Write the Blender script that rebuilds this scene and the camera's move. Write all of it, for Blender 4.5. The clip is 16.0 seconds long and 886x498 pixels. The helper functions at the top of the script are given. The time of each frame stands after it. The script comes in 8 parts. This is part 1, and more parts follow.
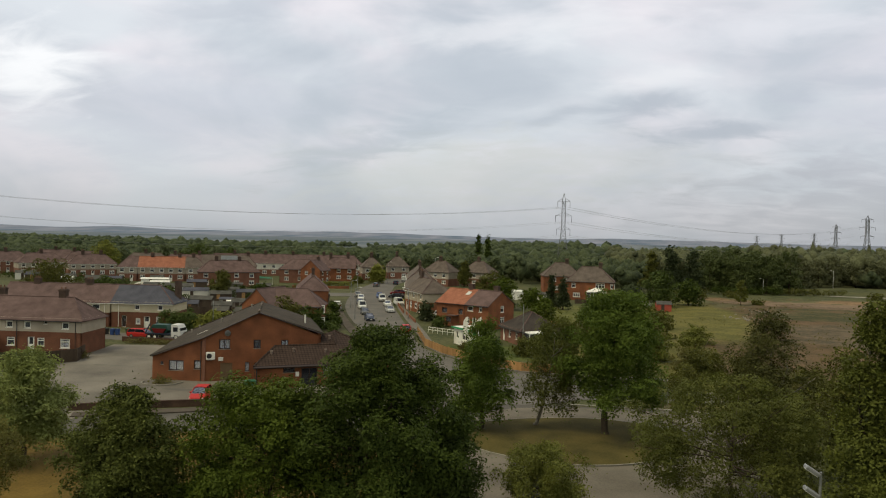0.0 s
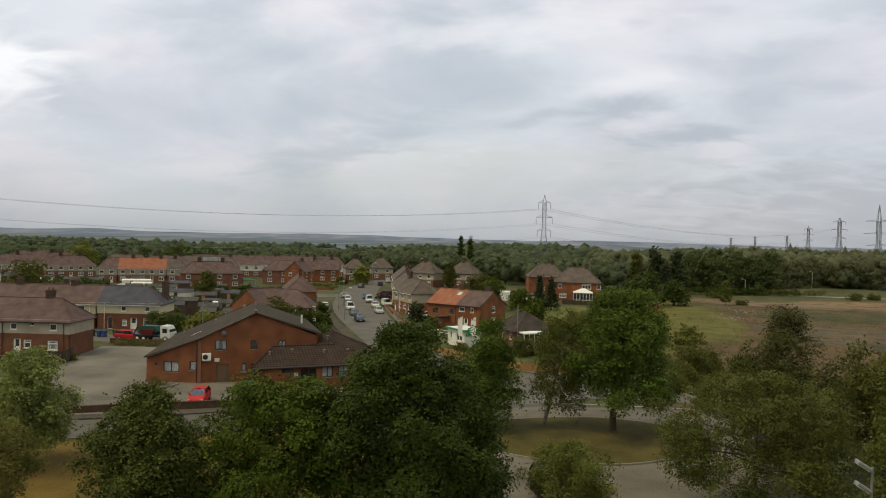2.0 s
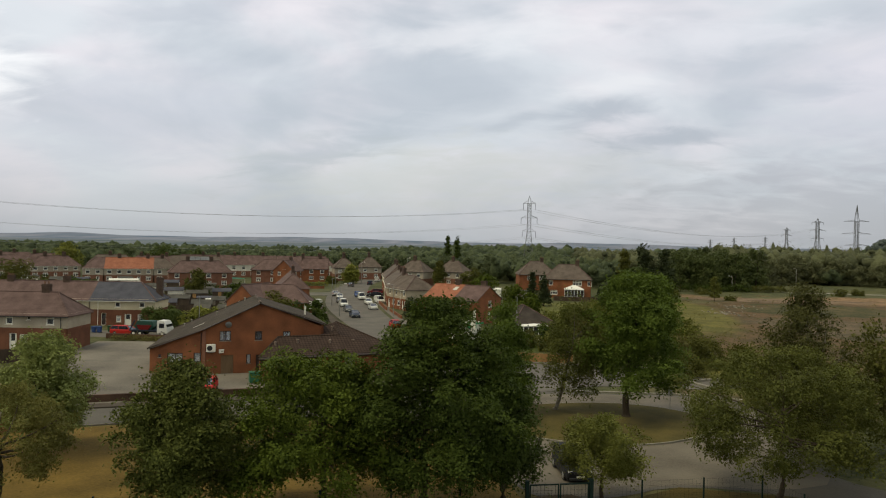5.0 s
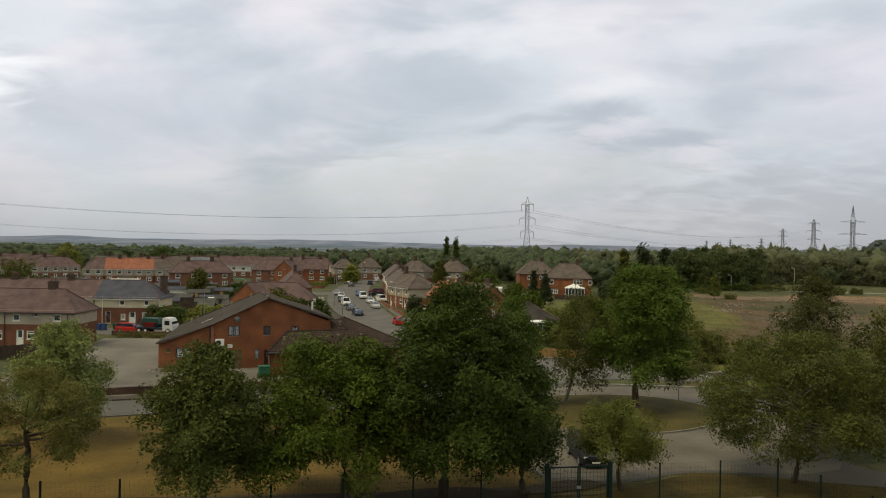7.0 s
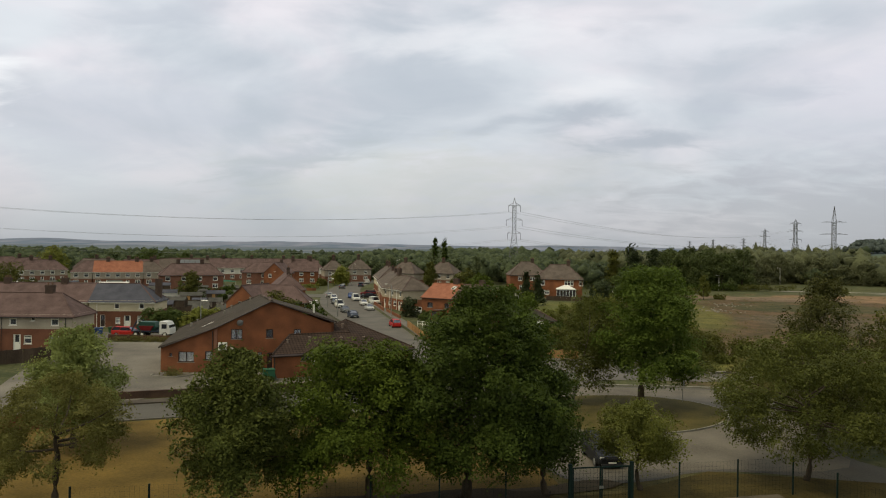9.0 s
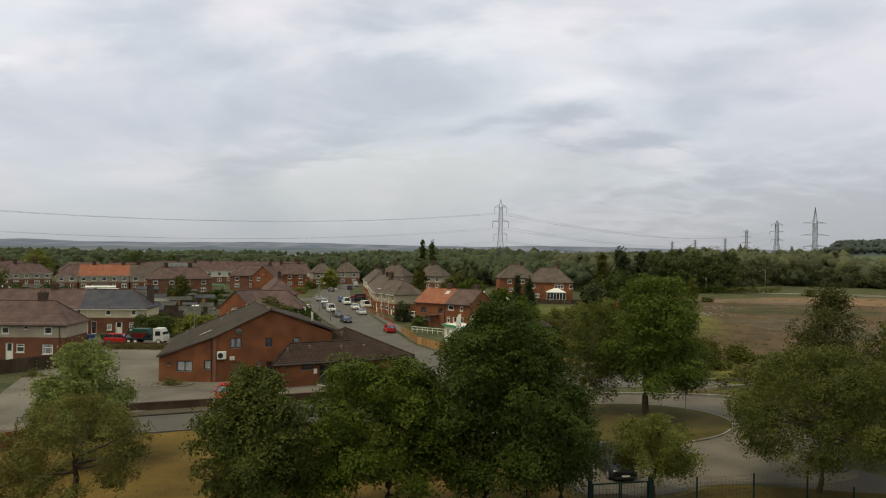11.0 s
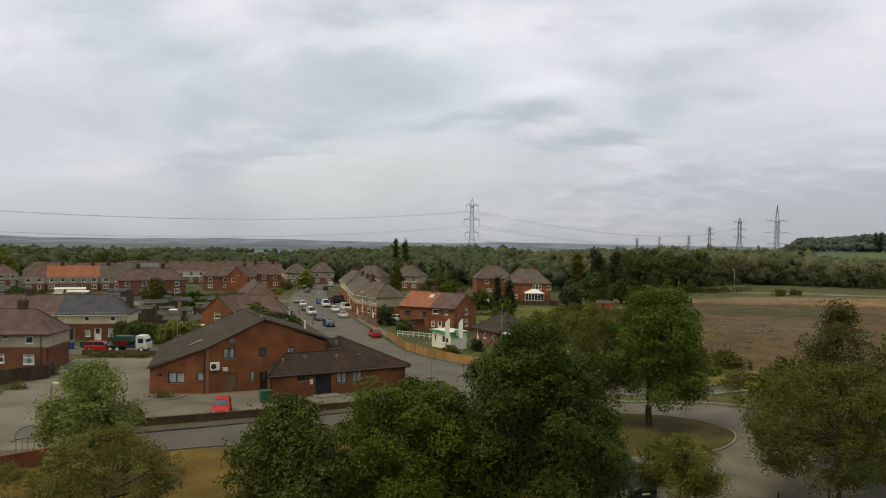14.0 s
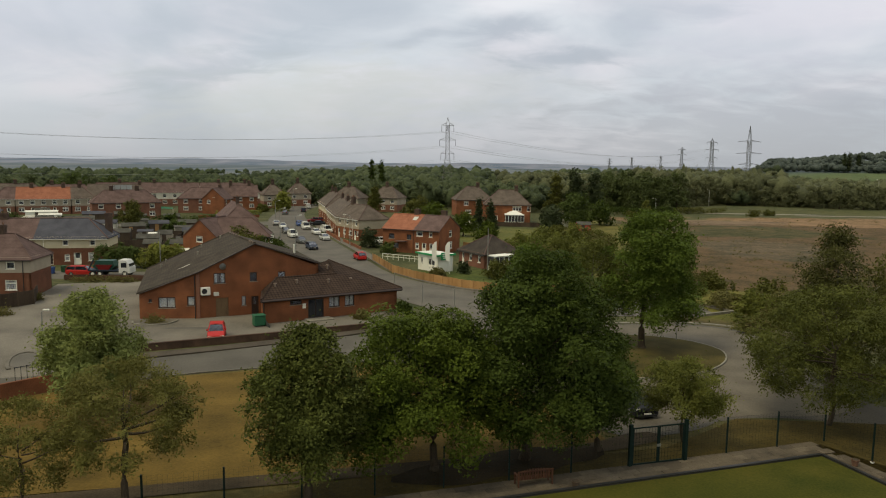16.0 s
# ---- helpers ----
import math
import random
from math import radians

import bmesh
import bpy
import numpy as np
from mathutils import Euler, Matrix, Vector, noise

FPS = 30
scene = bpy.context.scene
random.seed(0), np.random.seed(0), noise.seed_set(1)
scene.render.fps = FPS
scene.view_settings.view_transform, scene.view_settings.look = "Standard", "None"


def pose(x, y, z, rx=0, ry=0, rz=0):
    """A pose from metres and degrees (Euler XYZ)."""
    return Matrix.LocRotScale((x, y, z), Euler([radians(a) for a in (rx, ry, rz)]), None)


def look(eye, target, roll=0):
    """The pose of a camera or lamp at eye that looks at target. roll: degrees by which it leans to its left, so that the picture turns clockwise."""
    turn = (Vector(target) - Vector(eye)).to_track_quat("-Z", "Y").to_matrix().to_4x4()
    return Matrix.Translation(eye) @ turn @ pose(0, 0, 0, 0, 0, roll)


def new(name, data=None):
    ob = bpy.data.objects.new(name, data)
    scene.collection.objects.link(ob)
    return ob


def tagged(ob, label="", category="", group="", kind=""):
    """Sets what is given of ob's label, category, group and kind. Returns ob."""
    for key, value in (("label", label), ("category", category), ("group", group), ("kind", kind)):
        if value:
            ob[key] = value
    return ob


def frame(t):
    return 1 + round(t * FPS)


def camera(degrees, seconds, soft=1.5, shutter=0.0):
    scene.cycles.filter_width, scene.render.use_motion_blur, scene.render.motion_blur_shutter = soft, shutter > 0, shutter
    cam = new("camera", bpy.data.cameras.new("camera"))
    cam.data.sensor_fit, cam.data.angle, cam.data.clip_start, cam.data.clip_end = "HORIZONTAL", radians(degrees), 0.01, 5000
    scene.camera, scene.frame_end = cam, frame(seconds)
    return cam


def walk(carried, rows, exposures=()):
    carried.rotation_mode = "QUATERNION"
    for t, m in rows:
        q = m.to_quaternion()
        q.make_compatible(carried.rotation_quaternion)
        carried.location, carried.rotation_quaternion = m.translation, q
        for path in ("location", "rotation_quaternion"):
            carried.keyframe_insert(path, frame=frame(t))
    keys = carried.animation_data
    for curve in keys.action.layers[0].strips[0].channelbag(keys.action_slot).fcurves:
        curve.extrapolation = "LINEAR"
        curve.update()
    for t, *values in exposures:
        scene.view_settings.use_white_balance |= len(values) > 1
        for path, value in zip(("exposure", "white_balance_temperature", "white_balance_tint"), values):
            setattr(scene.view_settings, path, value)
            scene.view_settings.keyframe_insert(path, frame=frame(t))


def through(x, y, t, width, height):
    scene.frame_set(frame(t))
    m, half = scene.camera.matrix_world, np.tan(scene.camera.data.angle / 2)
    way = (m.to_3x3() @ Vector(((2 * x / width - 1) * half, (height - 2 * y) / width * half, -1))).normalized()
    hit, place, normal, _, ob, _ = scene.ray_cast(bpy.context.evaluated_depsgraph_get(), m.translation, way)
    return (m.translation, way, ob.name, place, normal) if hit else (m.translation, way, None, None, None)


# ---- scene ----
cam = camera(62.4, 16.0, soft=1.1)
PATH = [
    (0, (16.396, 0.343, 17.904), (16.014, 2.306, 17.867), 1.4),
    (0.5, (15.605, 0.461, 17.839), (15.24, 2.428, 17.805), 1.4),
    (1, (14.858, 0.577, 17.765), (14.51, 2.546, 17.733), 1.4),
    (1.5, (14.191, 0.652, 17.646), (13.858, 2.624, 17.615), 1.4),
    (2, (13.58, 0.651, 17.455), (13.259, 2.625, 17.425), 1.4),
    (2.5, (13.028, 0.633, 17.21), (12.716, 2.608, 17.183), 1.4),
    (3, (12.493, 0.64, 16.936), (12.191, 2.617, 16.91), 1.4),
    (3.5, (11.985, 0.565, 16.635), (11.693, 2.544, 16.61), 1.3),
    (4, (11.533, 0.488, 16.368), (11.251, 2.468, 16.344), 1.3),
    (6.5, (9.969, -0.147, 14.988), (9.705, 1.836, 14.973), 1.0),
    (7, (9.631, -0.338, 14.868), (9.369, 1.645, 14.854), 1.0),
    (7.5, (9.086, -0.516, 14.864), (8.832, 1.468, 14.851), 1.0),
    (8, (8.538, -0.683, 14.886), (8.295, 1.302, 14.875), 1.0),
    (8.5, (8.03, -0.849, 14.918), (7.799, 1.138, 14.908), 1.0),
    (9, (7.578, -1.001, 14.979), (7.358, 0.987, 14.969), 0.8),
    (11.5, (5.051, -1.055, 16.103), (4.888, 0.939, 16.095), 0.8),
    (12, (4.434, -1.014, 16.344), (4.285, 0.981, 16.337), 0.8),
    (12.5, (3.804, -0.941, 16.55), (3.669, 1.054, 16.544), 0.8),
    (13, (3.218, -0.846, 16.769), (3.099, 1.15, 16.764), 0.8),
    (13.5, (2.634, -0.746, 16.985), (2.531, 1.251, 16.98), 0.8),
    (14, (2.084, -0.683, 17.208), (1.999, 1.315, 17.19), 0.8),
    (14.5, (1.56, -0.556, 17.371), (1.494, 1.441, 17.301), 0.9),
    (15, (1.015, -0.383, 17.433), (0.969, 1.612, 17.308), 0.8),
    (15.5, (0.446, -0.184, 17.479), (0.42, 1.808, 17.301), 0.8),
    (16, (-0.165, 0.016, 17.444), (-0.172, 2.003, 17.211), 0.8),
]
walk(cam, [(t, look(eye, target, roll)) for t, eye, target, roll in PATH])


# ---- world, sun ----
def world_sky():
    """An overcast sky: a soft deck of cloud, brighter and darker in broad drifts, over a pale horizon."""
    w = bpy.data.worlds.new("overcast_sky")
    scene.world = w
    w.use_nodes = True
    nt = w.node_tree
    nt.nodes.clear()
    N, L = nt.nodes.new, nt.links.new

    def math_node(op, a, b=None, c=None, clamp=False):
        n = N("ShaderNodeMath")
        n.operation, n.use_clamp = op, clamp
        for i, v in enumerate((a, b, c)):
            if v is None:
                continue
            if isinstance(v, (int, float)):
                n.inputs[i].default_value = v
            else:
                L(v, n.inputs[i])
        return n.outputs[0]

    def mixc(f, a, b):
        n = N("ShaderNodeMix")
        n.data_type = "RGBA"
        if isinstance(f, (int, float)):
            n.inputs[0].default_value = f
        else:
            L(f, n.inputs[0])
        for i, v in ((6, a), (7, b)):
            if isinstance(v, tuple):
                n.inputs[i].default_value = (*v, 1)
            else:
                L(v, n.inputs[i])
        return n.outputs[2]

    co = N("ShaderNodeTexCoord").outputs["Generated"]
    sep = N("ShaderNodeSeparateXYZ")
    L(co, sep.inputs[0])
    dx, dy, dz = sep.outputs
    up = math_node("MAXIMUM", dz, 0.0)
    den = math_node("ADD", up, 0.26)
    comb = N("ShaderNodeCombineXYZ")
    L(math_node("DIVIDE", dx, den), comb.inputs[0])
    L(math_node("DIVIDE", dy, den), comb.inputs[1])

    def noise_of(scale, detail, rough, dist, stretch=(1, 1, 1), off=(0, 0, 0)):
        mp = N("ShaderNodeMapping")
        mp.inputs["Scale"].default_value = stretch
        mp.inputs["Location"].default_value = off
        L(comb.outputs[0], mp.inputs[0])
        n = N("ShaderNodeTexNoise")
        n.inputs["Scale"].default_value, n.inputs["Detail"].default_value = scale, detail
        n.inputs["Roughness"].default_value, n.inputs["Distortion"].default_value = rough, dist
        L(mp.outputs[0], n.inputs["Vector"])
        return n.outputs["Fac"]

    def band(v, lo, hi):
        n = N("ShaderNodeMapRange")
        n.interpolation_type = "SMOOTHSTEP"
        n.inputs[1].default_value, n.inputs[2].default_value = lo, hi
        L(v, n.inputs[0])
        return n.outputs[0]

    def drift_of(stretch, detail, rough, dist, off):
        """Noise over the dome of the sky, flattened towards the horizon."""
        mp = N("ShaderNodeMapping")
        mp.inputs["Scale"].default_value, mp.inputs["Location"].default_value = stretch, off
        L(co, mp.inputs[0])
        n = N("ShaderNodeTexNoise")
        n.inputs["Scale"].default_value, n.inputs["Detail"].default_value = 1.0, detail
        n.inputs["Roughness"].default_value, n.inputs["Distortion"].default_value = rough, dist
        L(mp.outputs[0], n.inputs["Vector"])
        return n.outputs["Fac"]

    big = band(drift_of((3.0, 3.0, 7.5), 5, 0.52, 0.5, (3.1, 1.7, 0.4)), 0.34, 0.66)
    fine = band(drift_of((8.0, 8.0, 19.0), 6, 0.55, 0.6, (7.3, 2.2, 1.1)), 0.32, 0.70)
    tint = band(drift_of((4.0, 4.0, 10.0), 3, 0.5, 0.3, (1.9, 6.4, 2.3)), 0.36, 0.64)
    drift = math_node("ADD", math_node("MULTIPLY", big, 0.84), math_node("MULTIPLY", fine, 0.11))
    pale = mixc(tint, SKY_PALE, SKY_PINK)
    deck = mixc(drift, SKY_DARK, pale)
    # a few heavier grey rolls of cloud, each an ellipse of the sky with a ragged rim
    edge = noise_of(5.0, 6, 0.56, 0.5, stretch=(1, 1.6, 1), off=(1.3, 5.2, 0))
    for (cx, cy, rx, ry, slant, strength, tone) in CLOUD_ROLLS:
        across = math_node("SUBTRACT", math_node("DIVIDE", dx, dy), cx)
        ex = math_node("DIVIDE", across, rx)
        rise = math_node("SUBTRACT", math_node("DIVIDE", dz, dy), cy)
        ez = math_node("DIVIDE", math_node("SUBTRACT", rise, math_node("MULTIPLY", across, slant)), ry)
        r = math_node("SQRT", math_node("ADD", math_node("MULTIPLY", ex, ex), math_node("MULTIPLY", ez, ez)))
        r = math_node("ADD", r, math_node("MULTIPLY", math_node("SUBTRACT", edge, 0.5), 2.2))
        soft = math_node("SUBTRACT", 1.0, band(r, 0.1, 1.25))
        soft = math_node("MULTIPLY", soft, band(dy, 0.05, 0.2))
        deck = mixc(math_node("MULTIPLY", soft, strength), deck, tone)
    low = math_node("POWER", math_node("SUBTRACT", 1.0, up, clamp=True), 9.0)
    deck = mixc(math_node("MULTIPLY", low, 0.78), deck, SKY_HORIZON)
    nish = N("ShaderNodeTexSky")
    nish.sky_type, nish.sun_disc = "NISHITA", False
    nish.sun_elevation, nish.sun_rotation = radians(SUN_HEIGHT), radians(SUN_TURN)
    scale = N("ShaderNodeVectorMath")
    scale.operation = "SCALE"
    scale.inputs["Scale"].default_value = 0.1
    L(nish.outputs[0], scale.inputs[0])
    out = mixc(0.9, scale.outputs[0], deck)
    bg = N("ShaderNodeBackground")
    L(out, bg.inputs[0])
    bg.inputs[1].default_value = SKY_STRENGTH
    o = N("ShaderNodeOutputWorld")
    L(bg.outputs[0], o.inputs[0])


SUN_HEIGHT, SUN_TURN = 58.0, -125.0
SKY_STRENGTH = 1.0
SKY_PINK = (0.985, 0.93, 0.965)
SKY_DARK, SKY_PALE, SKY_HORIZON = (0.58, 0.63, 0.69), (0.87, 0.905, 0.94), (0.39, 0.415, 0.445)
# centre across and up (tangents of the angles from straight ahead), half width and height, slant, weight, colour
CLOUD_ROLLS = [
    (-0.62, 0.17, 0.26, 0.09, 0.10, 0.55, (0.70, 0.725, 0.80)),
    (-0.20, 0.085, 0.26, 0.060, 0.0, 0.60, (0.78, 0.79, 0.73)),
    (0.02, 0.10, 0.22, 0.050, 0.0, 0.45, (0.70, 0.72, 0.69)),
    (0.42, 0.045, 0.36, 0.090, 0.05, 0.75, (0.49, 0.495, 0.55)),
    (0.45, 0.20, 0.20, 0.090, 0.05, 0.45, (0.74, 0.745, 0.83)),
    (-0.30, 0.125, 0.17, 0.030, 0.28, 0.55, (0.47, 0.535, 0.60)),
    (-0.52, 0.33, 0.17, 0.035, 0.10, 0.50, (0.55, 0.59, 0.66)),
    (-0.07, 0.285, 0.17, 0.030, 0.10, 0.60, (0.98, 0.98, 1.0)),
    (0.22, 0.275, 0.16, 0.030, 0.05, 0.55, (0.96, 0.95, 0.99)),
    (0.085, 0.212, 0.085, 0.018, 0.20, 0.70, (0.97, 0.97, 0.99)),
    (0.064, 0.178, 0.080, 0.024, 0.10, 0.72, (0.45, 0.50, 0.565)),
    (-0.045, 0.165, 0.05, 0.012, 0.30, 0.45, (0.49, 0.54, 0.60)),
    (0.155, 0.142, 0.105, 0.016, 0.08, 0.70, (0.45, 0.50, 0.565)),
    (0.31, 0.205, 0.09, 0.024, 0.12, 0.50, (0.52, 0.56, 0.63)),
    (-0.86, 0.25, 0.13, 0.075, 0.0, 0.95, (1.15, 1.15, 1.15)),
]
world_sky()
sun = new("sun", bpy.data.lights.new("sun", "SUN"))
sun.data.energy, sun.data.angle, sun.data.color = 1.6, radians(22), (1.0, 0.89, 0.67)
SUN_WAY = Vector((math.sin(radians(SUN_TURN)) * math.cos(radians(SUN_HEIGHT)), math.cos(radians(SUN_TURN)) * math.cos(radians(SUN_HEIGHT)), math.sin(radians(SUN_HEIGHT))))
sun.matrix_world = look(SUN_WAY * 200, (0, 0, 0))


# ---- materials ----
def warmed(c):
    """Shifts a colour a little warm: an overall colour cast, put into every base colour."""
    return (c[0] * 1.04, c[1], c[2] * 0.80)


def surface(name, c1, c2, scale=2.0, fine=25.0, rough=0.85, bump=0.15, spec=0.3, metal=0.0, stretch=(1, 1, 1), fine_amount=0.35, island=0.0, objvar=0.0, courses=None, ribs=None):
    """A weathered surface: two colours mixed by a broad and a fine noise at world size, with fine relief.
    island / objvar: how far single pieces differ in value. courses: (height, step) of tile or brick courses, darkened
    in the colour: joints, and the shade under tile laps."""
    c1, c2 = warmed(c1), warmed(c2)
    m = bpy.data.materials.new(name)
    m.use_nodes = True
    nt = m.node_tree
    N, L = nt.nodes.new, nt.links.new
    p = nt.nodes["Principled BSDF"]
    p.inputs["Roughness"].default_value, p.inputs["Metallic"].default_value = rough, metal
    p.inputs["Specular IOR Level"].default_value = spec
    geo = N("ShaderNodeNewGeometry")
    mp = N("ShaderNodeMapping")
    mp.inputs["Scale"].default_value = stretch
    L(geo.outputs["Position"], mp.inputs[0])
    a, b = N("ShaderNodeTexNoise"), N("ShaderNodeTexNoise")
    a.inputs["Scale"].default_value, a.inputs["Detail"].default_value = 1.0 / scale, 5
    b.inputs["Scale"].default_value, b.inputs["Detail"].default_value = fine, 3
    L(mp.outputs[0], a.inputs["Vector"])
    L(mp.outputs[0], b.inputs["Vector"])
    f = N("ShaderNodeMix")
    f.inputs[0].default_value = fine_amount
    L(a.outputs["Fac"], f.inputs[2])
    L(b.outputs["Fac"], f.inputs[3])
    r = N("ShaderNodeMapRange")
    r.inputs[1].default_value, r.inputs[2].default_value = 0.33, 0.67
    L(f.outputs[0], r.inputs[0])
    mix = N("ShaderNodeMix")
    mix.data_type = "RGBA"
    mix.inputs[6].default_value, mix.inputs[7].default_value = (*c1, 1), (*c2, 1)
    L(r.outputs[0], mix.inputs[0])
    col = mix.outputs[2]
    if island or objvar:
        hsv = N("ShaderNodeHueSaturation")
        mr = N("ShaderNodeMapRange")
        v = island or objvar
        mr.inputs[3].default_value, mr.inputs[4].default_value = 1 - v, 1 + v
        if island:
            L(geo.outputs["Random Per Island"], mr.inputs[0])
        else:
            L(N("ShaderNodeObjectInfo").outputs["Random"], mr.inputs[0])
        L(mr.outputs[0], hsv.inputs["Value"])
        L(col, hsv.inputs["Color"])
        col = hsv.outputs[0]
    height = b.outputs["Fac"]
    # darkens the foot of each course: joints, and tile lap shade in the colour
    if courses:
        step, depth = courses
        sep = N("ShaderNodeSeparateXYZ")
        L(geo.outputs["Position"], sep.inputs[0])
        d = N("ShaderNodeMath")
        d.operation = "DIVIDE"
        d.inputs[1].default_value = step
        L(sep.outputs[2], d.inputs[0])
        fr = N("ShaderNodeMath")
        fr.operation = "FRACT"
        L(d.outputs[0], fr.inputs[0])
        mm = N("ShaderNodeMapRange")
        mm.inputs[1].default_value, mm.inputs[2].default_value = 0.0, 0.35
        mm.inputs[3].default_value, mm.inputs[4].default_value = 1 - depth, 1.0
        L(fr.outputs[0], mm.inputs[0])
        h2 = N("ShaderNodeHueSaturation")
        L(mm.outputs[0], h2.inputs["Value"])
        L(col, h2.inputs["Color"])
        col = h2.outputs[0]
    # shade between pantile rolls, drawn as dark lines in the colour
    if ribs:
        dx, dy, step, depth = ribs
        dot = N("ShaderNodeVectorMath")
        dot.operation = "DOT_PRODUCT"
        dot.inputs[1].default_value = (dx / step, dy / step, 0)
        L(geo.outputs["Position"], dot.inputs[0])
        fr = N("ShaderNodeMath")
        fr.operation = "PINGPONG"
        fr.inputs[1].default_value = 0.5
        L(dot.outputs["Value"], fr.inputs[0])
        mm = N("ShaderNodeMapRange")
        mm.inputs[1].default_value, mm.inputs[2].default_value = 0.0, 0.3
        mm.inputs[3].default_value, mm.inputs[4].default_value = 1 - depth, 1.0
        L(fr.outputs[0], mm.inputs[0])
        h3 = N("ShaderNodeHueSaturation")
        L(mm.outputs[0], h3.inputs["Value"])
        L(col, h3.inputs["Color"])
        col = h3.outputs[0]
    L(col, p.inputs["Base Color"])
    if bump:
        bp = N("ShaderNodeBump")
        bp.inputs["Strength"].default_value, bp.inputs["Distance"].default_value = bump, 0.05
        L(height, bp.inputs["Height"])
        L(bp.outputs[0], p.inputs["Normal"])
    return m


def leaf_material(name, dark, light, through=0.27, piece=0.2):
    """Leaves that differ one by one, duller above, and let some light through."""
    m = bpy.data.materials.new(name)
    m.use_nodes = True
    nt = m.node_tree
    N, L = nt.nodes.new, nt.links.new
    p = nt.nodes["Principled BSDF"]
    p.inputs["Roughness"].default_value, p.inputs["Specular IOR Level"].default_value = 0.7, 0.12
    geo = N("ShaderNodeNewGeometry")
    n = N("ShaderNodeTexNoise")
    n.inputs["Scale"].default_value, n.inputs["Detail"].default_value = 0.45, 3
    L(geo.outputs["Position"], n.inputs["Vector"])
    add = N("ShaderNodeMix")
    add.inputs[0].default_value = piece
    L(n.outputs["Fac"], add.inputs[2])
    L(geo.outputs["Random Per Island"], add.inputs[3])
    mix = N("ShaderNodeMix")
    mix.data_type = "RGBA"
    mix.inputs[6].default_value, mix.inputs[7].default_value = (*dark, 1), (*light, 1)
    L(add.outputs[0], mix.inputs[0])
    L(mix.outputs[2], p.inputs["Base Color"])
    tr = N("ShaderNodeBsdfTranslucent")
    L(mix.outputs[2], tr.inputs[0])
    ms = N("ShaderNodeMixShader")
    ms.inputs[0].default_value = through
    L(p.outputs[0], ms.inputs[1])
    L(tr.outputs[0], ms.inputs[2])
    L(ms.outputs[0], nt.nodes["Material Output"].inputs[0])
    return m


def plain(name, c, rough=0.5, metal=0.0, spec=0.4, coat=0.0):
    """Paint, plastic or metal with a faint unevenness."""
    m = surface(name, tuple(v * 0.9 for v in c), c, 1.5, 30, rough, 0.03, spec, metal)
    if coat:
        m.node_tree.nodes["Principled BSDF"].inputs["Coat Weight"].default_value = coat
    return m


def glass_material(name, tint, rough=0.04, gloss=0.3):
    m = bpy.data.materials.new(name)
    m.use_nodes = True
    p = m.node_tree.nodes["Principled BSDF"]
    p.inputs["Base Color"].default_value = (*tint, 1)
    p.inputs["Roughness"].default_value, p.inputs["IOR"].default_value = rough, 1.5
    p.inputs["Transmission Weight"].default_value = 0.85
    p.inputs["Specular IOR Level"].default_value = gloss
    return m


M = {}
M["brick"] = surface("red_brick", (0.135, 0.054, 0.028), (0.272, 0.107, 0.051), 1.8, 14, 0.9, 0.3, 0.2, courses=(0.075, 0.12))
M["brick_brown"] = surface("brown_house_brick", (0.108, 0.047, 0.030), (0.195, 0.087, 0.055), 1.8, 14, 0.9, 0.3, 0.2, courses=(0.075, 0.12))
M["brick_dull"] = surface("dull_brick", (0.145, 0.068, 0.047), (0.235, 0.115, 0.080), 1.6, 14, 0.9, 0.3, 0.2, courses=(0.075, 0.12))
M["brick_dark"] = surface("sooty_brick", (0.06, 0.035, 0.028), (0.13, 0.07, 0.05), 1.2, 14, 0.9, 0.3, 0.2, courses=(0.075, 0.15))
M["brick_soot"] = surface("blackened_wall_brick", (0.048, 0.031, 0.023), (0.115, 0.069, 0.048), 1.2, 14, 0.9, 0.3, 0.2, courses=(0.075, 0.15))
M["brick_stack"] = surface("sooty_stack_brick", (0.05, 0.035, 0.029), (0.098, 0.068, 0.056), 0.8, 14, 0.9, 0.3, 0.2, courses=(0.075, 0.12))
M["render_grey"] = surface("grey_render", (0.27, 0.24, 0.205), (0.40, 0.36, 0.315), 2.2, 18, 0.95, 0.25, 0.2)
M["render_cream"] = surface("cream_render", (0.45, 0.40, 0.30), (0.58, 0.53, 0.42), 2.2, 18, 0.95, 0.2, 0.2)
M["render_white"] = surface("white_render", (0.55, 0.54, 0.50), (0.70, 0.69, 0.65), 2.2, 18, 0.95, 0.2, 0.2)
M["tile_brown"] = surface("brown_roof_tiles", (0.083, 0.056, 0.054), (0.160, 0.111, 0.108), 1.4, 9, 0.85, 0.4, 0.08, courses=(0.16, 0.35))
M["tile_grey"] = surface("grey_brown_roof_tiles", (0.078, 0.064, 0.057), (0.15, 0.124, 0.11), 1.4, 9, 0.85, 0.4, 0.08, courses=(0.16, 0.3))
M["tile_bungalow"] = surface("dark_brown_roof_tiles", (0.035, 0.03, 0.027), (0.07, 0.06, 0.054), 1.4, 9, 0.85, 0.4, 0.08, courses=(0.16, 0.35))
M["render_beige"] = surface("beige_render", (0.29, 0.255, 0.20), (0.40, 0.355, 0.285), 2.2, 18, 0.95, 0.2, 0.2)
M["slate"] = surface("blue_grey_slate", (0.052, 0.054, 0.072), (0.09, 0.093, 0.118), 1.4, 9, 0.75, 0.25, 0.08, courses=(0.16, 0.25))
M["tile_orange"] = surface("orange_clay_tiles", (0.22, 0.088, 0.055), (0.34, 0.145, 0.095), 1.2, 9, 0.85, 0.35, 0.08, courses=(0.16, 0.3))
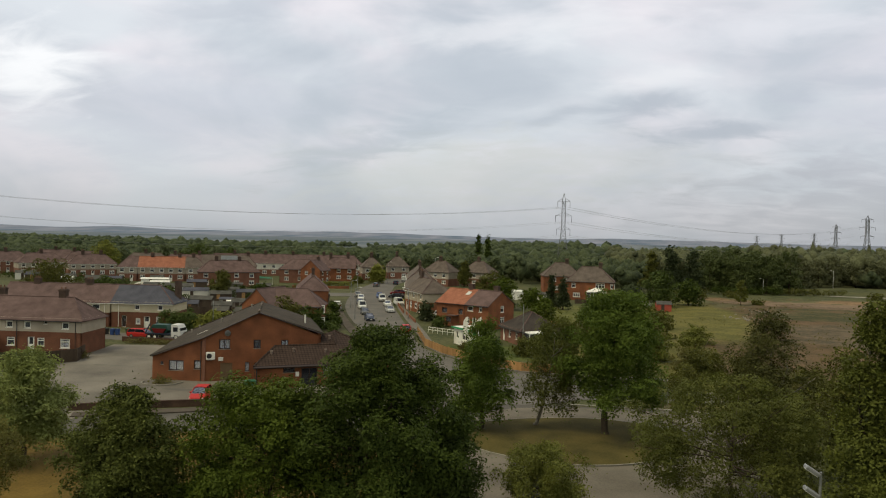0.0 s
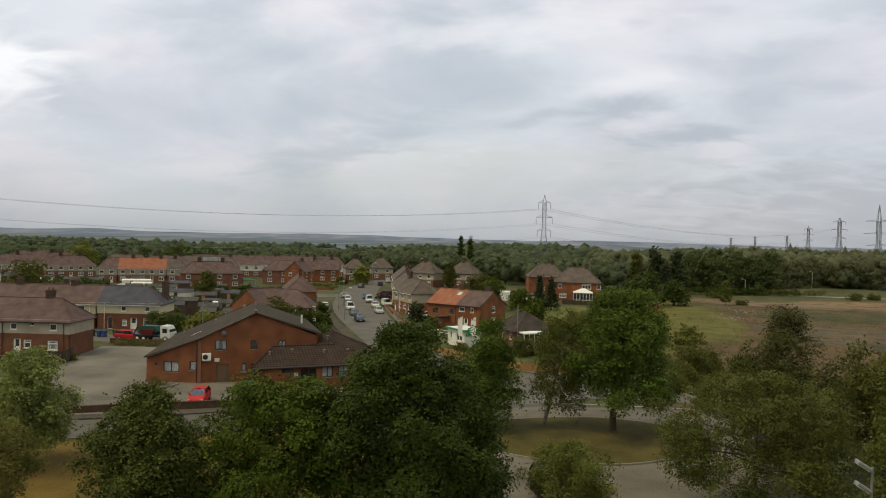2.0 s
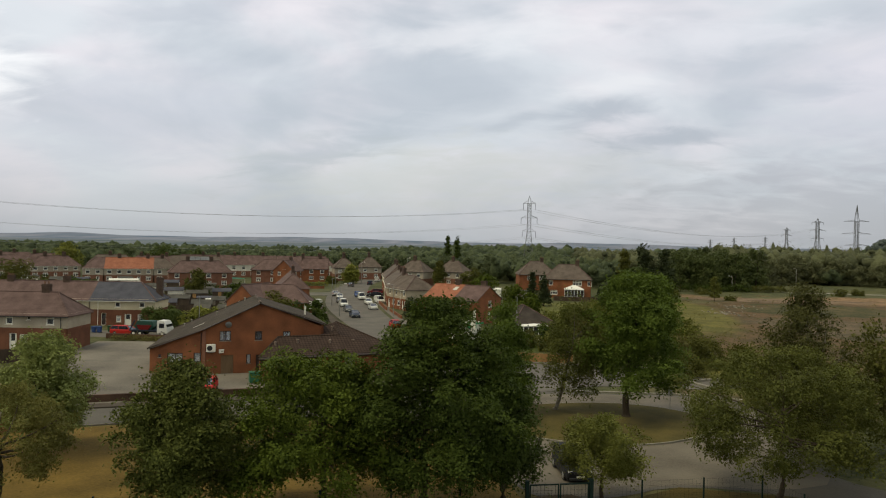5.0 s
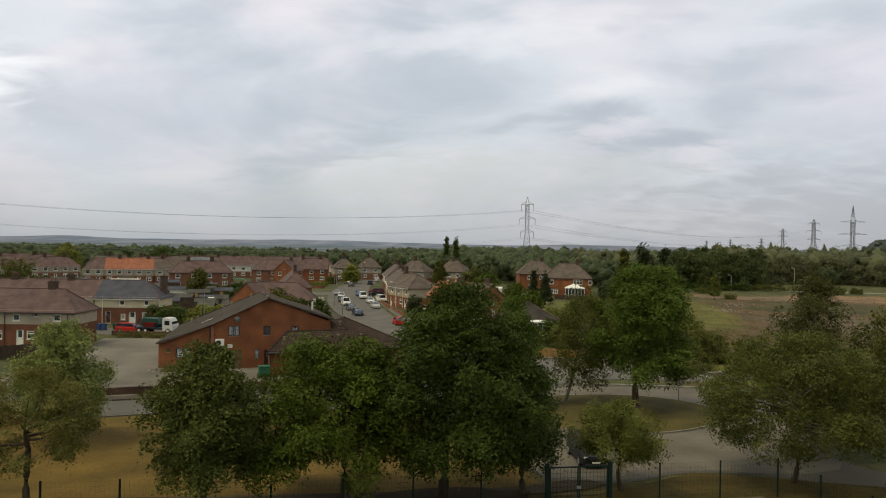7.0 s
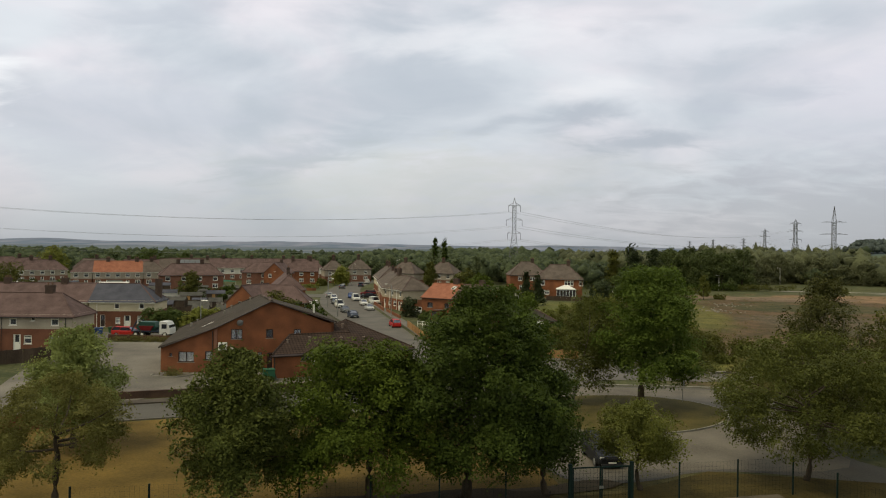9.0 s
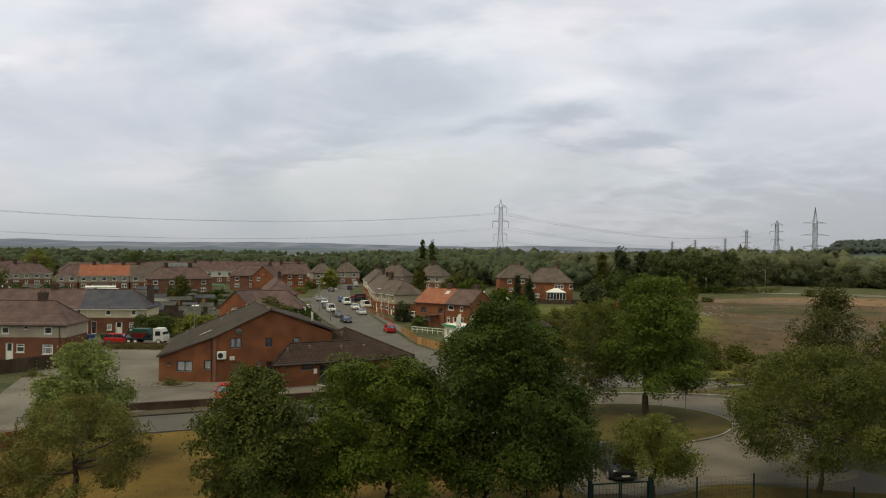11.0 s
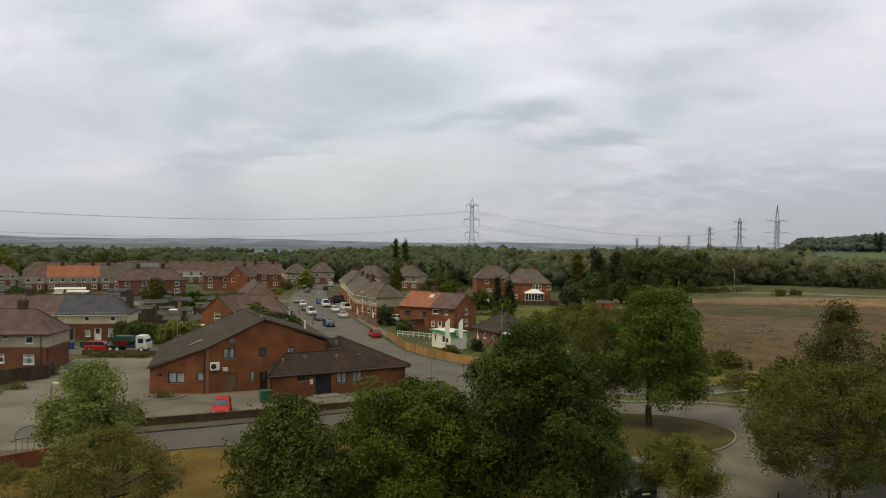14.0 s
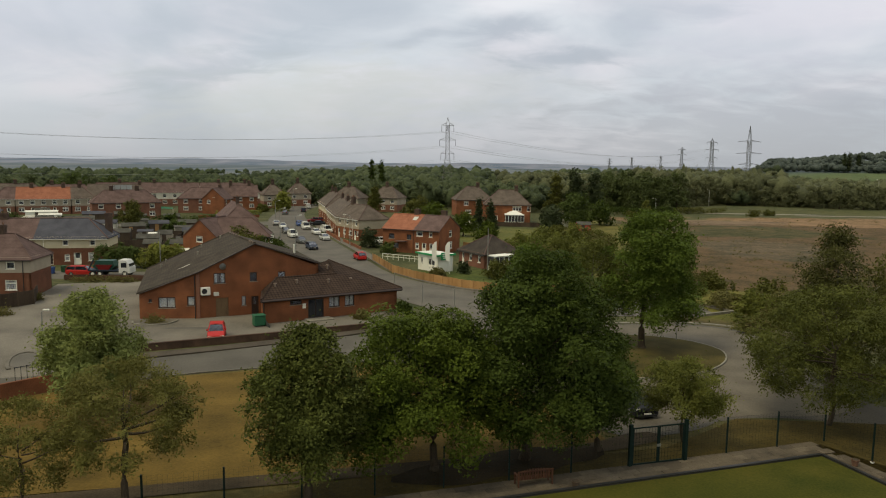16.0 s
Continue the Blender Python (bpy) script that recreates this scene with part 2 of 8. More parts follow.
M["tile_hall"] = surface("weathered_grey_roof_tiles", (0.032, 0.027, 0.022), (0.076, 0.064, 0.052), 1.3, 7, 0.9, 0.4, 0.08, courses=(0.12, 0.3))
M["tile_low"] = surface("brown_pantiles", (0.036, 0.025, 0.021), (0.073, 0.05, 0.041), 1.1, 7, 0.85, 0.4, 0.08, courses=(0.17, 0.6), ribs=(0.848, 0.530, 0.36, 0.4))
M["asphalt"] = surface("worn_asphalt", (0.08, 0.074, 0.066), (0.138, 0.128, 0.114), 4.0, 9, 0.92, 0.2, 0.25)
M["asphalt_park"] = surface("dusty_car_park_asphalt", (0.085, 0.077, 0.067), (0.205, 0.188, 0.165), 7.0, 7, 0.95, 0.2, 0.2)
M["asphalt_pale"] = surface("pale_weathered_asphalt", (0.066, 0.062, 0.055), (0.115, 0.107, 0.096), 5.0, 7, 0.95, 0.2, 0.2)
M["pavement"] = surface("concrete_pavement", (0.105, 0.097, 0.085), (0.165, 0.152, 0.134), 2.0, 8, 0.95, 0.2, 0.2)
M["kerb"] = surface("kerb_concrete", (0.17, 0.16, 0.14), (0.26, 0.25, 0.22), 1.0, 12, 0.9, 0.2, 0.2, objvar=0.15)
M["slab"] = surface("paving_slab_concrete", (0.06, 0.05, 0.038), (0.135, 0.113, 0.086), 1.2, 12, 0.95, 0.25, 0.2, objvar=0.25)
M["lawn"] = surface("dry_lawn", (0.070, 0.049, 0.013), (0.162, 0.107, 0.028), 3.2, 6, 0.95, 0.3, 0.1)
# rough grass, darkened in its colour for the shade of the trees
M["grass"] = surface("rough_grass_shaded", (0.034, 0.028, 0.009), (0.09, 0.068, 0.02), 3.0, 5, 0.95, 0.4, 0.1)
M["green"] = surface("mown_bowling_green", (0.030, 0.042, 0.006), (0.085, 0.078, 0.014), 4.0, 8, 0.95, 0.15, 0.1)
M["white"] = plain("white_paint", (0.78, 0.78, 0.76), 0.45)
M["dirty_white"] = surface("dirty_white_metal", (0.55, 0.55, 0.53), (0.72, 0.72, 0.70), 1.5, 12, 0.6, 0.1, 0.3)
M["frame_brown"] = plain("brown_frame", (0.035, 0.022, 0.016), 0.5)
M["black"] = plain("black_plastic", (0.02, 0.02, 0.02), 0.5)
M["rubber"] = plain("tyre_rubber", (0.025, 0.025, 0.025), 0.85)
M["steel"] = plain("galvanised_steel", (0.30, 0.31, 0.32), 0.45, 0.7)
M["pylon"] = plain("dull_pylon_steel", (0.13, 0.135, 0.14), 0.6, 0.4)
M["cable"] = plain("aluminium_cable", (0.22, 0.23, 0.24), 0.5, 0.5)
M["green_steel"] = plain("green_powder_coated_steel", (0.005, 0.017, 0.014), 0.6, 0.0, 0.2)
M["wood_dark"] = surface("dark_weathered_wood", (0.045, 0.032, 0.024), (0.10, 0.075, 0.055), 1.0, 20, 0.85, 0.3, 0.2, stretch=(1, 1, 0.15), objvar=0.2)
M["wood_grey"] = surface("grey_brown_door_wood", (0.10, 0.065, 0.04), (0.20, 0.14, 0.085), 0.8, 20, 0.85, 0.3, 0.2, stretch=(1, 1, 0.15))
M["wood_pale"] = surface("new_fence_wood", (0.27, 0.15, 0.062), (0.40, 0.24, 0.108), 1.0, 20, 0.8, 0.3, 0.2, stretch=(1, 1, 0.15), objvar=0.2)
M["wood_bench"] = surface("brown_bench_wood", (0.05, 0.021, 0.011), (0.09, 0.038, 0.02), 0.6, 25, 0.6, 0.2, 0.3, objvar=0.15)
M["bark"] = surface("grey_brown_bark", (0.035, 0.028, 0.022), (0.09, 0.072, 0.055), 0.5, 12, 0.95, 0.8, 0.1, stretch=(1, 1, 0.3))
M["bark_pale"] = surface("pale_birch_bark", (0.10, 0.09, 0.075), (0.24, 0.22, 0.19), 0.4, 10, 0.9, 0.5, 0.15)
M["glass"] = glass_material("window_glass", (0.30, 0.32, 0.33))
M["glass_clear"] = glass_material("clear_window_glass", (0.78, 0.80, 0.80))
M["car_glass"] = glass_material("car_glass", (0.03, 0.035, 0.04), 0.08, 0.4)
M["car_glass"].node_tree.nodes["Principled BSDF"].inputs["Transmission Weight"].default_value = 0.3
M["curtain"] = surface("white_curtain", (0.62, 0.62, 0.6), (0.82, 0.81, 0.78), 0.4, 10, 0.95, 0.1, 0.1, stretch=(6, 6, 0.3))
M["lead"] = plain("lead_flashing", (0.16, 0.165, 0.175), 0.6, 0.2)
M["concrete"] = surface("stained_concrete", (0.16, 0.15, 0.13), (0.30, 0.285, 0.255), 1.2, 10, 0.95, 0.3, 0.2)
M["felt"] = surface("grey_roofing_felt", (0.05, 0.05, 0.048), (0.105, 0.103, 0.098), 1.2, 10, 0.95, 0.2, 0.05)
M["vent_clay"] = surface("pale_vent_clay", (0.10, 0.075, 0.062), (0.24, 0.19, 0.165), 0.2, 15, 0.85, 0.1, 0.2)
M["terracotta"] = surface("terracotta", (0.11, 0.065, 0.047), (0.18, 0.10, 0.07), 0.4, 15, 0.85, 0.1, 0.2)
# panel base colour lifted pale in place of the sky's reflection
M["solar"] = plain("solar_panel", (0.26, 0.28, 0.31), 0.15, 0.0, 0.6)
M["blue_tarp"] = plain("blue_tarpaulin", (0.03, 0.07, 0.22), 0.5)
M["green_tarp"] = plain("green_tarpaulin", (0.02, 0.24, 0.14), 0.5)
M["lamp_glass"] = plain("lamp_lens", (0.55, 0.55, 0.52), 0.15)
M["red_lens"] = plain("red_lens", (0.25, 0.01, 0.01), 0.2)
M["chrome"] = plain("chrome", (0.6, 0.6, 0.6), 0.15, 1.0)
M["leaf_mid"] = leaf_material("mid_green_leaves", (0.017, 0.028, 0.005), (0.084, 0.115, 0.013), 0.2)
M["leaf_fresh"] = leaf_material("fresh_green_leaves", (0.022, 0.035, 0.004), (0.116, 0.150, 0.012), 0.16)
M["leaf_island"] = leaf_material("bright_maple_leaves", (0.032, 0.053, 0.007), (0.14, 0.19, 0.024))
M["leaf_dark"] = leaf_material("dark_green_leaves", (0.024, 0.036, 0.007), (0.115, 0.15, 0.03))
M["leaf_birch"] = leaf_material("dull_birch_leaves", (0.030, 0.033, 0.008), (0.108, 0.106, 0.024), 0.25, 0.2)
M["leaf_brownish"] = leaf_material("thin_brownish_leaves", (0.074, 0.070, 0.015), (0.205, 0.19, 0.042), 0.3, 0.2)
M["leaf_tall"] = leaf_material("yellowish_green_leaves", (0.038, 0.047, 0.007), (0.135, 0.148, 0.022), 0.25, 0.2)
M["leaf_olive"] = leaf_material("olive_green_leaves", (0.042, 0.046, 0.008), (0.142, 0.141, 0.026), 0.3, 0.2)
M["leaf_blue"] = leaf_material("grey_green_leaves", (0.074, 0.094, 0.022), (0.33, 0.365, 0.098))
M["leaf_yellow"] = leaf_material("yellow_green_leaves", (0.06, 0.075, 0.012), (0.30, 0.30, 0.05))
# wide tone spread stands in for leaf highlights and the dark crown inside
M["leaf_maple"] = leaf_material("high_contrast_maple_leaves", (0.016, 0.024, 0.004), (0.155, 0.172, 0.032), 0.25, 0.5)
M["leaf_feather"] = leaf_material("fine_feathery_leaves", (0.047, 0.053, 0.010), (0.150, 0.160, 0.030), 0.3, 0.18)
M["leaf_airy"] = leaf_material("thin_olive_leaves", (0.066, 0.072, 0.013), (0.20, 0.208, 0.038), 0.3, 0.2)
M["red_shed"] = plain("red_painted_metal", (0.38, 0.07, 0.04), 0.6)
# island grass toned down: the shade of its trees is in the colour
M["island_grass"] = surface("dry_grass_shade_dark", (0.048, 0.043, 0.014), (0.108, 0.088, 0.028), 2.5, 6, 0.95, 0.3, 0.1)
# path brown set dark, with the tree shade in the colour
M["path"] = surface("shaded_brown_path", (0.042, 0.032, 0.02), (0.085, 0.066, 0.043), 2.0, 8, 0.95, 0.25, 0.1)
# dark mix that paints the ground shade below dense trees
M["soil"] = surface("tree_shade_dark", (0.022, 0.017, 0.010), (0.056, 0.043, 0.023), 2.2, 9, 0.95, 0.4, 0.1)
M["verge"] = surface("dark_brown_verge", (0.05, 0.042, 0.034), (0.095, 0.08, 0.065), 2.0, 8, 0.95, 0.25, 0.15)
M["asphalt_dusty"] = surface("dusty_pale_road", (0.09, 0.08, 0.066), (0.17, 0.152, 0.128), 4.0, 7, 0.95, 0.2, 0.2)
M["leaf_conifer"] = leaf_material("conifer_needles", (0.024, 0.033, 0.012), (0.068, 0.083, 0.028), 0.15)
# far woods: leaf colours lightened to give the lift of haze
M["wood_far"] = leaf_material("woodland_leaves", (0.058, 0.072, 0.028), (0.128, 0.150, 0.055), 0.2, 0.15)
M["wood_far_b"] = leaf_material("woodland_leaves_pale", (0.088, 0.093, 0.039), (0.152, 0.154, 0.062), 0.2, 0.12)
# hill wood greyed: haze is put into the leaf colour
M["wood_hill"] = leaf_material("hazed_hill_wood_leaves", (0.055, 0.068, 0.050), (0.098, 0.115, 0.083), 0.2, 0.15)
M["wood_deep"] = leaf_material("woodland_leaves_dark", (0.034, 0.046, 0.013), (0.115, 0.138, 0.036), 0.2, 0.3)
M["weeds"] = leaf_material("rank_weeds", (0.085, 0.082, 0.02), (0.19, 0.165, 0.05), 0.4)
# hills blued in their base colour to give distance haze
M["hill"] = surface("hazed_hill_fields", (0.095, 0.135, 0.205), (0.25, 0.262, 0.35), 150, 0.011, 1.0, 0, 0.0, stretch=(1, 0.4, 2.5), fine_amount=0.5)


def canopy_material(name, dark, light):
    """The closed leaf mass of a wood: mottled clump by clump and crown by crown, with deep soft relief."""
    m = bpy.data.materials.new(name)
    m.use_nodes = True
    nt = m.node_tree
    N, L = nt.nodes.new, nt.links.new
    p = nt.nodes["Principled BSDF"]
    p.inputs["Roughness"].default_value, p.inputs["Specular IOR Level"].default_value = 0.8, 0.1
    geo = N("ShaderNodeNewGeometry")

    def nse(scale, detail):
        n = N("ShaderNodeTexNoise")
        n.inputs["Scale"].default_value, n.inputs["Detail"].default_value, n.inputs["Roughness"].default_value = scale, detail, 0.65
        L(geo.outputs["Position"], n.inputs["Vector"])
        return n.outputs["Fac"]

    def blend(f, a, b):
        n = N("ShaderNodeMix")
        n.inputs[0].default_value = f
        L(a, n.inputs[2])
        L(b, n.inputs[3])
        return n.outputs[0]

    broad, clump = nse(0.035, 3), nse(0.9, 5)
    v = blend(0.42, blend(0.4, clump, broad), geo.outputs["Random Per Island"])
    r = N("ShaderNodeMapRange")
    r.inputs[1].default_value, r.inputs[2].default_value = 0.30, 0.70
    L(v, r.inputs[0])
    mix = N("ShaderNodeMix")
    mix.data_type = "RGBA"
    mix.inputs[6].default_value, mix.inputs[7].default_value = (*dark, 1), (*light, 1)
    L(r.outputs[0], mix.inputs[0])
    L(mix.outputs[2], p.inputs["Base Color"])
    bp = N("ShaderNodeBump")
    bp.inputs["Strength"].default_value, bp.inputs["Distance"].default_value = 1.0, 0.8
    L(clump, bp.inputs["Height"])
    L(bp.outputs[0], p.inputs["Normal"])
    return m


# crown cores darker than their sprays: inner shade set in the colour
# the hill wood's canopy carries the same grey haze in its colour
CANOPY = {"wood_hill": canopy_material("hazed_hill_wood_canopy", (0.045, 0.056, 0.042), (0.088, 0.103, 0.075)), "wood_far": canopy_material("woodland_canopy", (0.030, 0.040, 0.017), (0.080, 0.096, 0.039)), "wood_far_b": canopy_material("pale_woodland_canopy", (0.060, 0.065, 0.029), (0.118, 0.123, 0.053)),
          "wood_deep": canopy_material("dark_woodland_canopy", (0.014, 0.02, 0.006), (0.07, 0.085, 0.022))}


# ---- building tools ----
def gz(y):
    """The ground falls gently away from the near lawn to the hall, and is level from there on."""
    return 0.02 * (78.0 - max(y, -20.0)) if y < 78.0 else 0.0


def thing(name, x, y, turn=0.0, z=None, label="", category="", group="", kind=""):
    """An Empty at a thing's base."""
    ob = new(name)
    ob.empty_display_size = 0.3
    ob.matrix_basis = pose(x, y, gz(y) if z is None else z, 0, 0, turn)
    return tagged(ob, label, category, group, kind)


def part(name, bm, material, parent=None, label="", smooth=False):
    """Links a bmesh as one mesh object under a thing or a part."""
    me = bpy.data.meshes.new(name)
    bmesh.ops.recalc_face_normals(bm, faces=bm.faces)
    bm.to_mesh(me)
    bm.free()
    me.materials.append(material)
    if smooth:
        me.shade_smooth()
    ob = new(name, me)
    ob.parent = parent
    if label:
        ob["label"] = label
    return ob


def raw(name, verts, faces, material, parent=None, label="", smooth=False):
    me = bpy.data.meshes.new(name)
    me.from_pydata(verts, [], faces)
    me.materials.append(material)
    if smooth:
        me.shade_smooth()
    ob = new(name, me)
    ob.parent = parent
    if label:
        ob["label"] = label
    return ob


def quads(name, verts, material, parent=None, label=""):
    """A mesh of loose leaves from an (n, 4, 3) array, or of three-cornered ones from (n, 3, 3)."""
    n, k = verts.shape[:2]
    me = bpy.data.meshes.new(name)
    me.vertices.add(n * k)
    me.vertices.foreach_set("co", np.asarray(verts, np.float32).ravel())
    me.loops.add(n * k)
    me.loops.foreach_set("vertex_index", np.arange(n * k, dtype=np.int32))
    me.polygons.add(n)
    me.polygons.foreach_set("loop_start", np.arange(0, n * k, k, dtype=np.int32))
    me.update(calc_edges=True)
    me.materials.append(material)
    ob = new(name, me)
    ob.parent = parent
    if label:
        ob["label"] = label
    return ob


def box(bm, x0, x1, y0, y1, z0, z1, bevel=0.0, m=None):
    v = [bm.verts.new(p) for p in ((x0, y0, z0), (x1, y0, z0), (x1, y1, z0), (x0, y1, z0), (x0, y0, z1), (x1, y0, z1), (x1, y1, z1), (x0, y1, z1))]
    f = [bm.faces.new([v[i] for i in q]) for q in ((3, 2, 1, 0), (4, 5, 6, 7), (0, 1, 5, 4), (1, 2, 6, 5), (2, 3, 7, 6), (3, 0, 4, 7))]
    if m is not None:
        bmesh.ops.transform(bm, matrix=m, verts=v)
    if bevel:
        e = list({e for q in f for e in q.edges})
        bmesh.ops.bevel(bm, geom=e, offset=bevel, segments=1, affect="EDGES", profile=0.5)
    return bm


def boxed(*args, **kw):
    return box(bmesh.new(), *args, **kw)


def tube(bm, a, b, r0, r1=None, n=8):
    """A tapered round bar from a to b."""
    a, b = Vector(a), Vector(b)
    r1 = r0 if r1 is None else r1
    q = (b - a).to_track_quat("Z", "Y")
    ring = [[bm.verts.new(p + q @ Vector((r * math.cos(t), r * math.sin(t), 0))) for t in [2 * math.pi * i / n for i in range(n)]] for p, r in ((a, r0), (b, r1))]
    for i in range(n):
        j = (i + 1) % n
        bm.faces.new((ring[0][i], ring[0][j], ring[1][j], ring[1][i]))
    bm.faces.new(ring[0][::-1])
    bm.faces.new(ring[1])
    return bm


def smooth_line(points, rounds=2, closed=False):
    """Rounds the corners of a line of plan points."""
    p = [Vector((*q, 0)) if len(q) == 2 else Vector(q) for q in points]
    for _ in range(rounds):
        out = [] if closed else [p[0]]
        for i in range(len(p) if closed else len(p) - 1):
            a, b = p[i], p[(i + 1) % len(p)]
            out += [a.lerp(b, 0.25), a.lerp(b, 0.75)]
        if not closed:
            out.append(p[-1])
        p = out
    return [(q.x, q.y) for q in p]


def sheet(name, poly, lift, material, label="", category="", kind="structure", thick=0.0):
    """A draped area of ground, lift metres over the terrain; with a rim of the given thickness."""
    bm = bmesh.new()
    v = [bm.verts.new((x, y, 0)) for x, y in poly]
    f = bm.faces.new(v)
    if f.normal.z < 0:
        f.normal_flip()
    if thick:
        r = bmesh.ops.extrude_face_region(bm, geom=[f])
        bmesh.ops.translate(bm, verts=[g for g in r["geom"] if isinstance(g, bmesh.types.BMVert)], vec=(0, 0, thick))
    bmesh.ops.triangulate(bm, faces=bm.faces[:])
    bmesh.ops.bisect_plane(bm, geom=bm.verts[:] + bm.edges[:] + bm.faces[:], plane_co=(0, 78, 0), plane_no=(0, 1, 0))
    for w in bm.verts:
        w.co.z += gz(w.co.y) + lift - thick
    return tagged(part(name, bm, material), label, category, kind=kind)


def strip(name, line, width, lift, material, label="", category="", kind="structure", thick=0.0, side=0.0):
    """A band of the given width along a plan line (side: -1 keeps it to the line's left, 1 to its right)."""
    left, right = [], []
    for i, (x, y) in enumerate(line):
        a, b = Vector(line[max(i - 1, 0)]), Vector(line[min(i + 1, len(line) - 1)])
        d = (b - a).normalized()
        n = Vector((d.y, -d.x))
        left.append((x + n.x * width * (side - 1) / 2, y + n.y * width * (side - 1) / 2))
        right.append((x + n.x * width * (side + 1) / 2, y + n.y * width * (side + 1) / 2))
    bm = bmesh.new()
    h = (0.0, thick) if thick else (0.0,)
    rows = [[bm.verts.new((x, y, gz(y) + lift - thick + dz)) for x, y in pts] for pts in (left, right) for dz in h]
    n = len(line)
    for i in range(n - 1):
        if thick:
            l0, l1, r0, r1 = rows
            for q in ((l1[i], r1[i], r1[i + 1], l1[i + 1]), (l0[i], l1[i], l1[i + 1], l0[i + 1]), (r1[i], r0[i], r0[i + 1], r1[i + 1])):
                bm.faces.new(q)
        else:
            bm.faces.new((rows[0][i], rows[1][i], rows[1][i + 1], rows[0][i + 1]))
    if thick:
        for k in (0, n - 1):
            bm.faces.new([rows[j][k] for j in (0, 1, 3, 2)])
    return tagged(part(name, bm, material), label, category, kind=kind)


# ---- ground ----
def ground_material():
    """Grass, dry meadow and bare earth, in drifts with ragged edges."""
    m = bpy.data.materials.new("open_ground")
    m.use_nodes = True
    nt = m.node_tree
    N, L = nt.nodes.new, nt.links.new
    p = nt.nodes["Principled BSDF"]
    p.inputs["Roughness"].default_value, p.inputs["Specular IOR Level"].default_value = 0.95, 0.1
    geo = N("ShaderNodeNewGeometry")
    sep = N("ShaderNodeSeparateXYZ")
    L(geo.outputs["Position"], sep.inputs[0])

    def mth(op, a, b=None, clamp=False):
        n = N("ShaderNodeMath")
        n.operation, n.use_clamp = op, clamp
        for i, v in enumerate((a, b)):
            if isinstance(v, (int, float)):
                n.inputs[i].default_value = v
            elif v is not None:
                L(v, n.inputs[i])
        return n.outputs[0]

    def nse(scale, detail=5, rough=0.55):
        n = N("ShaderNodeTexNoise")
        n.inputs["Scale"].default_value, n.inputs["Detail"].default_value, n.inputs["Roughness"].default_value = scale, detail, rough
        L(geo.outputs["Position"], n.inputs["Vector"])
        return n.outputs["Fac"]

    def step(v, lo, hi):
        n = N("ShaderNodeMapRange")
        n.interpolation_type = "SMOOTHSTEP"
        n.inputs[1].default_value, n.inputs[2].default_value = lo, hi
        L(v, n.inputs[0])
        return n.outputs[0]

    def mixc(f, a, b):
        n = N("ShaderNodeMix")
        n.data_type = "RGBA"
        L(f, n.inputs[0])
        for i, v in ((6, a), (7, b)):
            if isinstance(v, tuple):
                n.inputs[i].default_value = (*v, 1)
            else:
                L(v, n.inputs[i])
        return n.outputs[2]

    ragged, mottle, fleck = nse(0.06, 6, 0.6), nse(0.22, 6, 0.65), nse(1.6, 4, 0.6)
    two = mth("ADD", mth("ADD", mth("MULTIPLY", mottle, 0.38), mth("MULTIPLY", fleck, 0.34)), mth("MULTIPLY", ragged, 0.28))
    two = step(two, 0.42, 0.58)

    def area(cx, cy, rx, ry, wobble=0.9):
        ex, ey = mth("DIVIDE", mth("SUBTRACT", sep.outputs[0], cx), rx), mth("DIVIDE", mth("SUBTRACT", sep.outputs[1], cy), ry)
        r = mth("SQRT", mth("ADD", mth("MULTIPLY", ex, ex), mth("MULTIPLY", ey, ey)))
        r = mth("ADD", r, mth("MULTIPLY", mth("SUBTRACT", ragged, 0.5), wobble))
        return mth("SUBTRACT", 1.0, step(r, 0.8, 1.1))

    col = mixc(two, (0.046, 0.053, 0.018), (0.098, 0.095, 0.036))
    # far country: fields and woods in long patches, their colours blued for haze
    mp = N("ShaderNodeMapping")
    mp.inputs["Scale"].default_value = (1.0, 0.16, 1.0)
    L(geo.outputs["Position"], mp.inputs[0])
    pn = N("ShaderNodeTexNoise")
    pn.inputs["Scale"].default_value, pn.inputs["Detail"].default_value, pn.inputs["Roughness"].default_value = 0.009, 4, 0.6
    L(mp.outputs[0], pn.inputs["Vector"])
    far = mixc(step(pn.outputs["Fac"], 0.40, 0.60), (0.075, 0.098, 0.105), (0.15, 0.165, 0.155))
    col = mixc(step(sep.outputs[1], 780, 1000), col, far)
    for cx, cy, rx, ry, wob, c1, c2 in GROUND_AREAS:
        col = mixc(area(cx, cy, rx, ry, wob), col, mixc(two, c1, c2))
    L(col, p.inputs["Base Color"])
    bp = N("ShaderNodeBump")
    bp.inputs["Strength"].default_value, bp.inputs["Distance"].default_value = 0.5, 0.15
    L(fleck, bp.inputs["Height"])
    L(bp.outputs[0], p.inputs["Normal"])
    return m


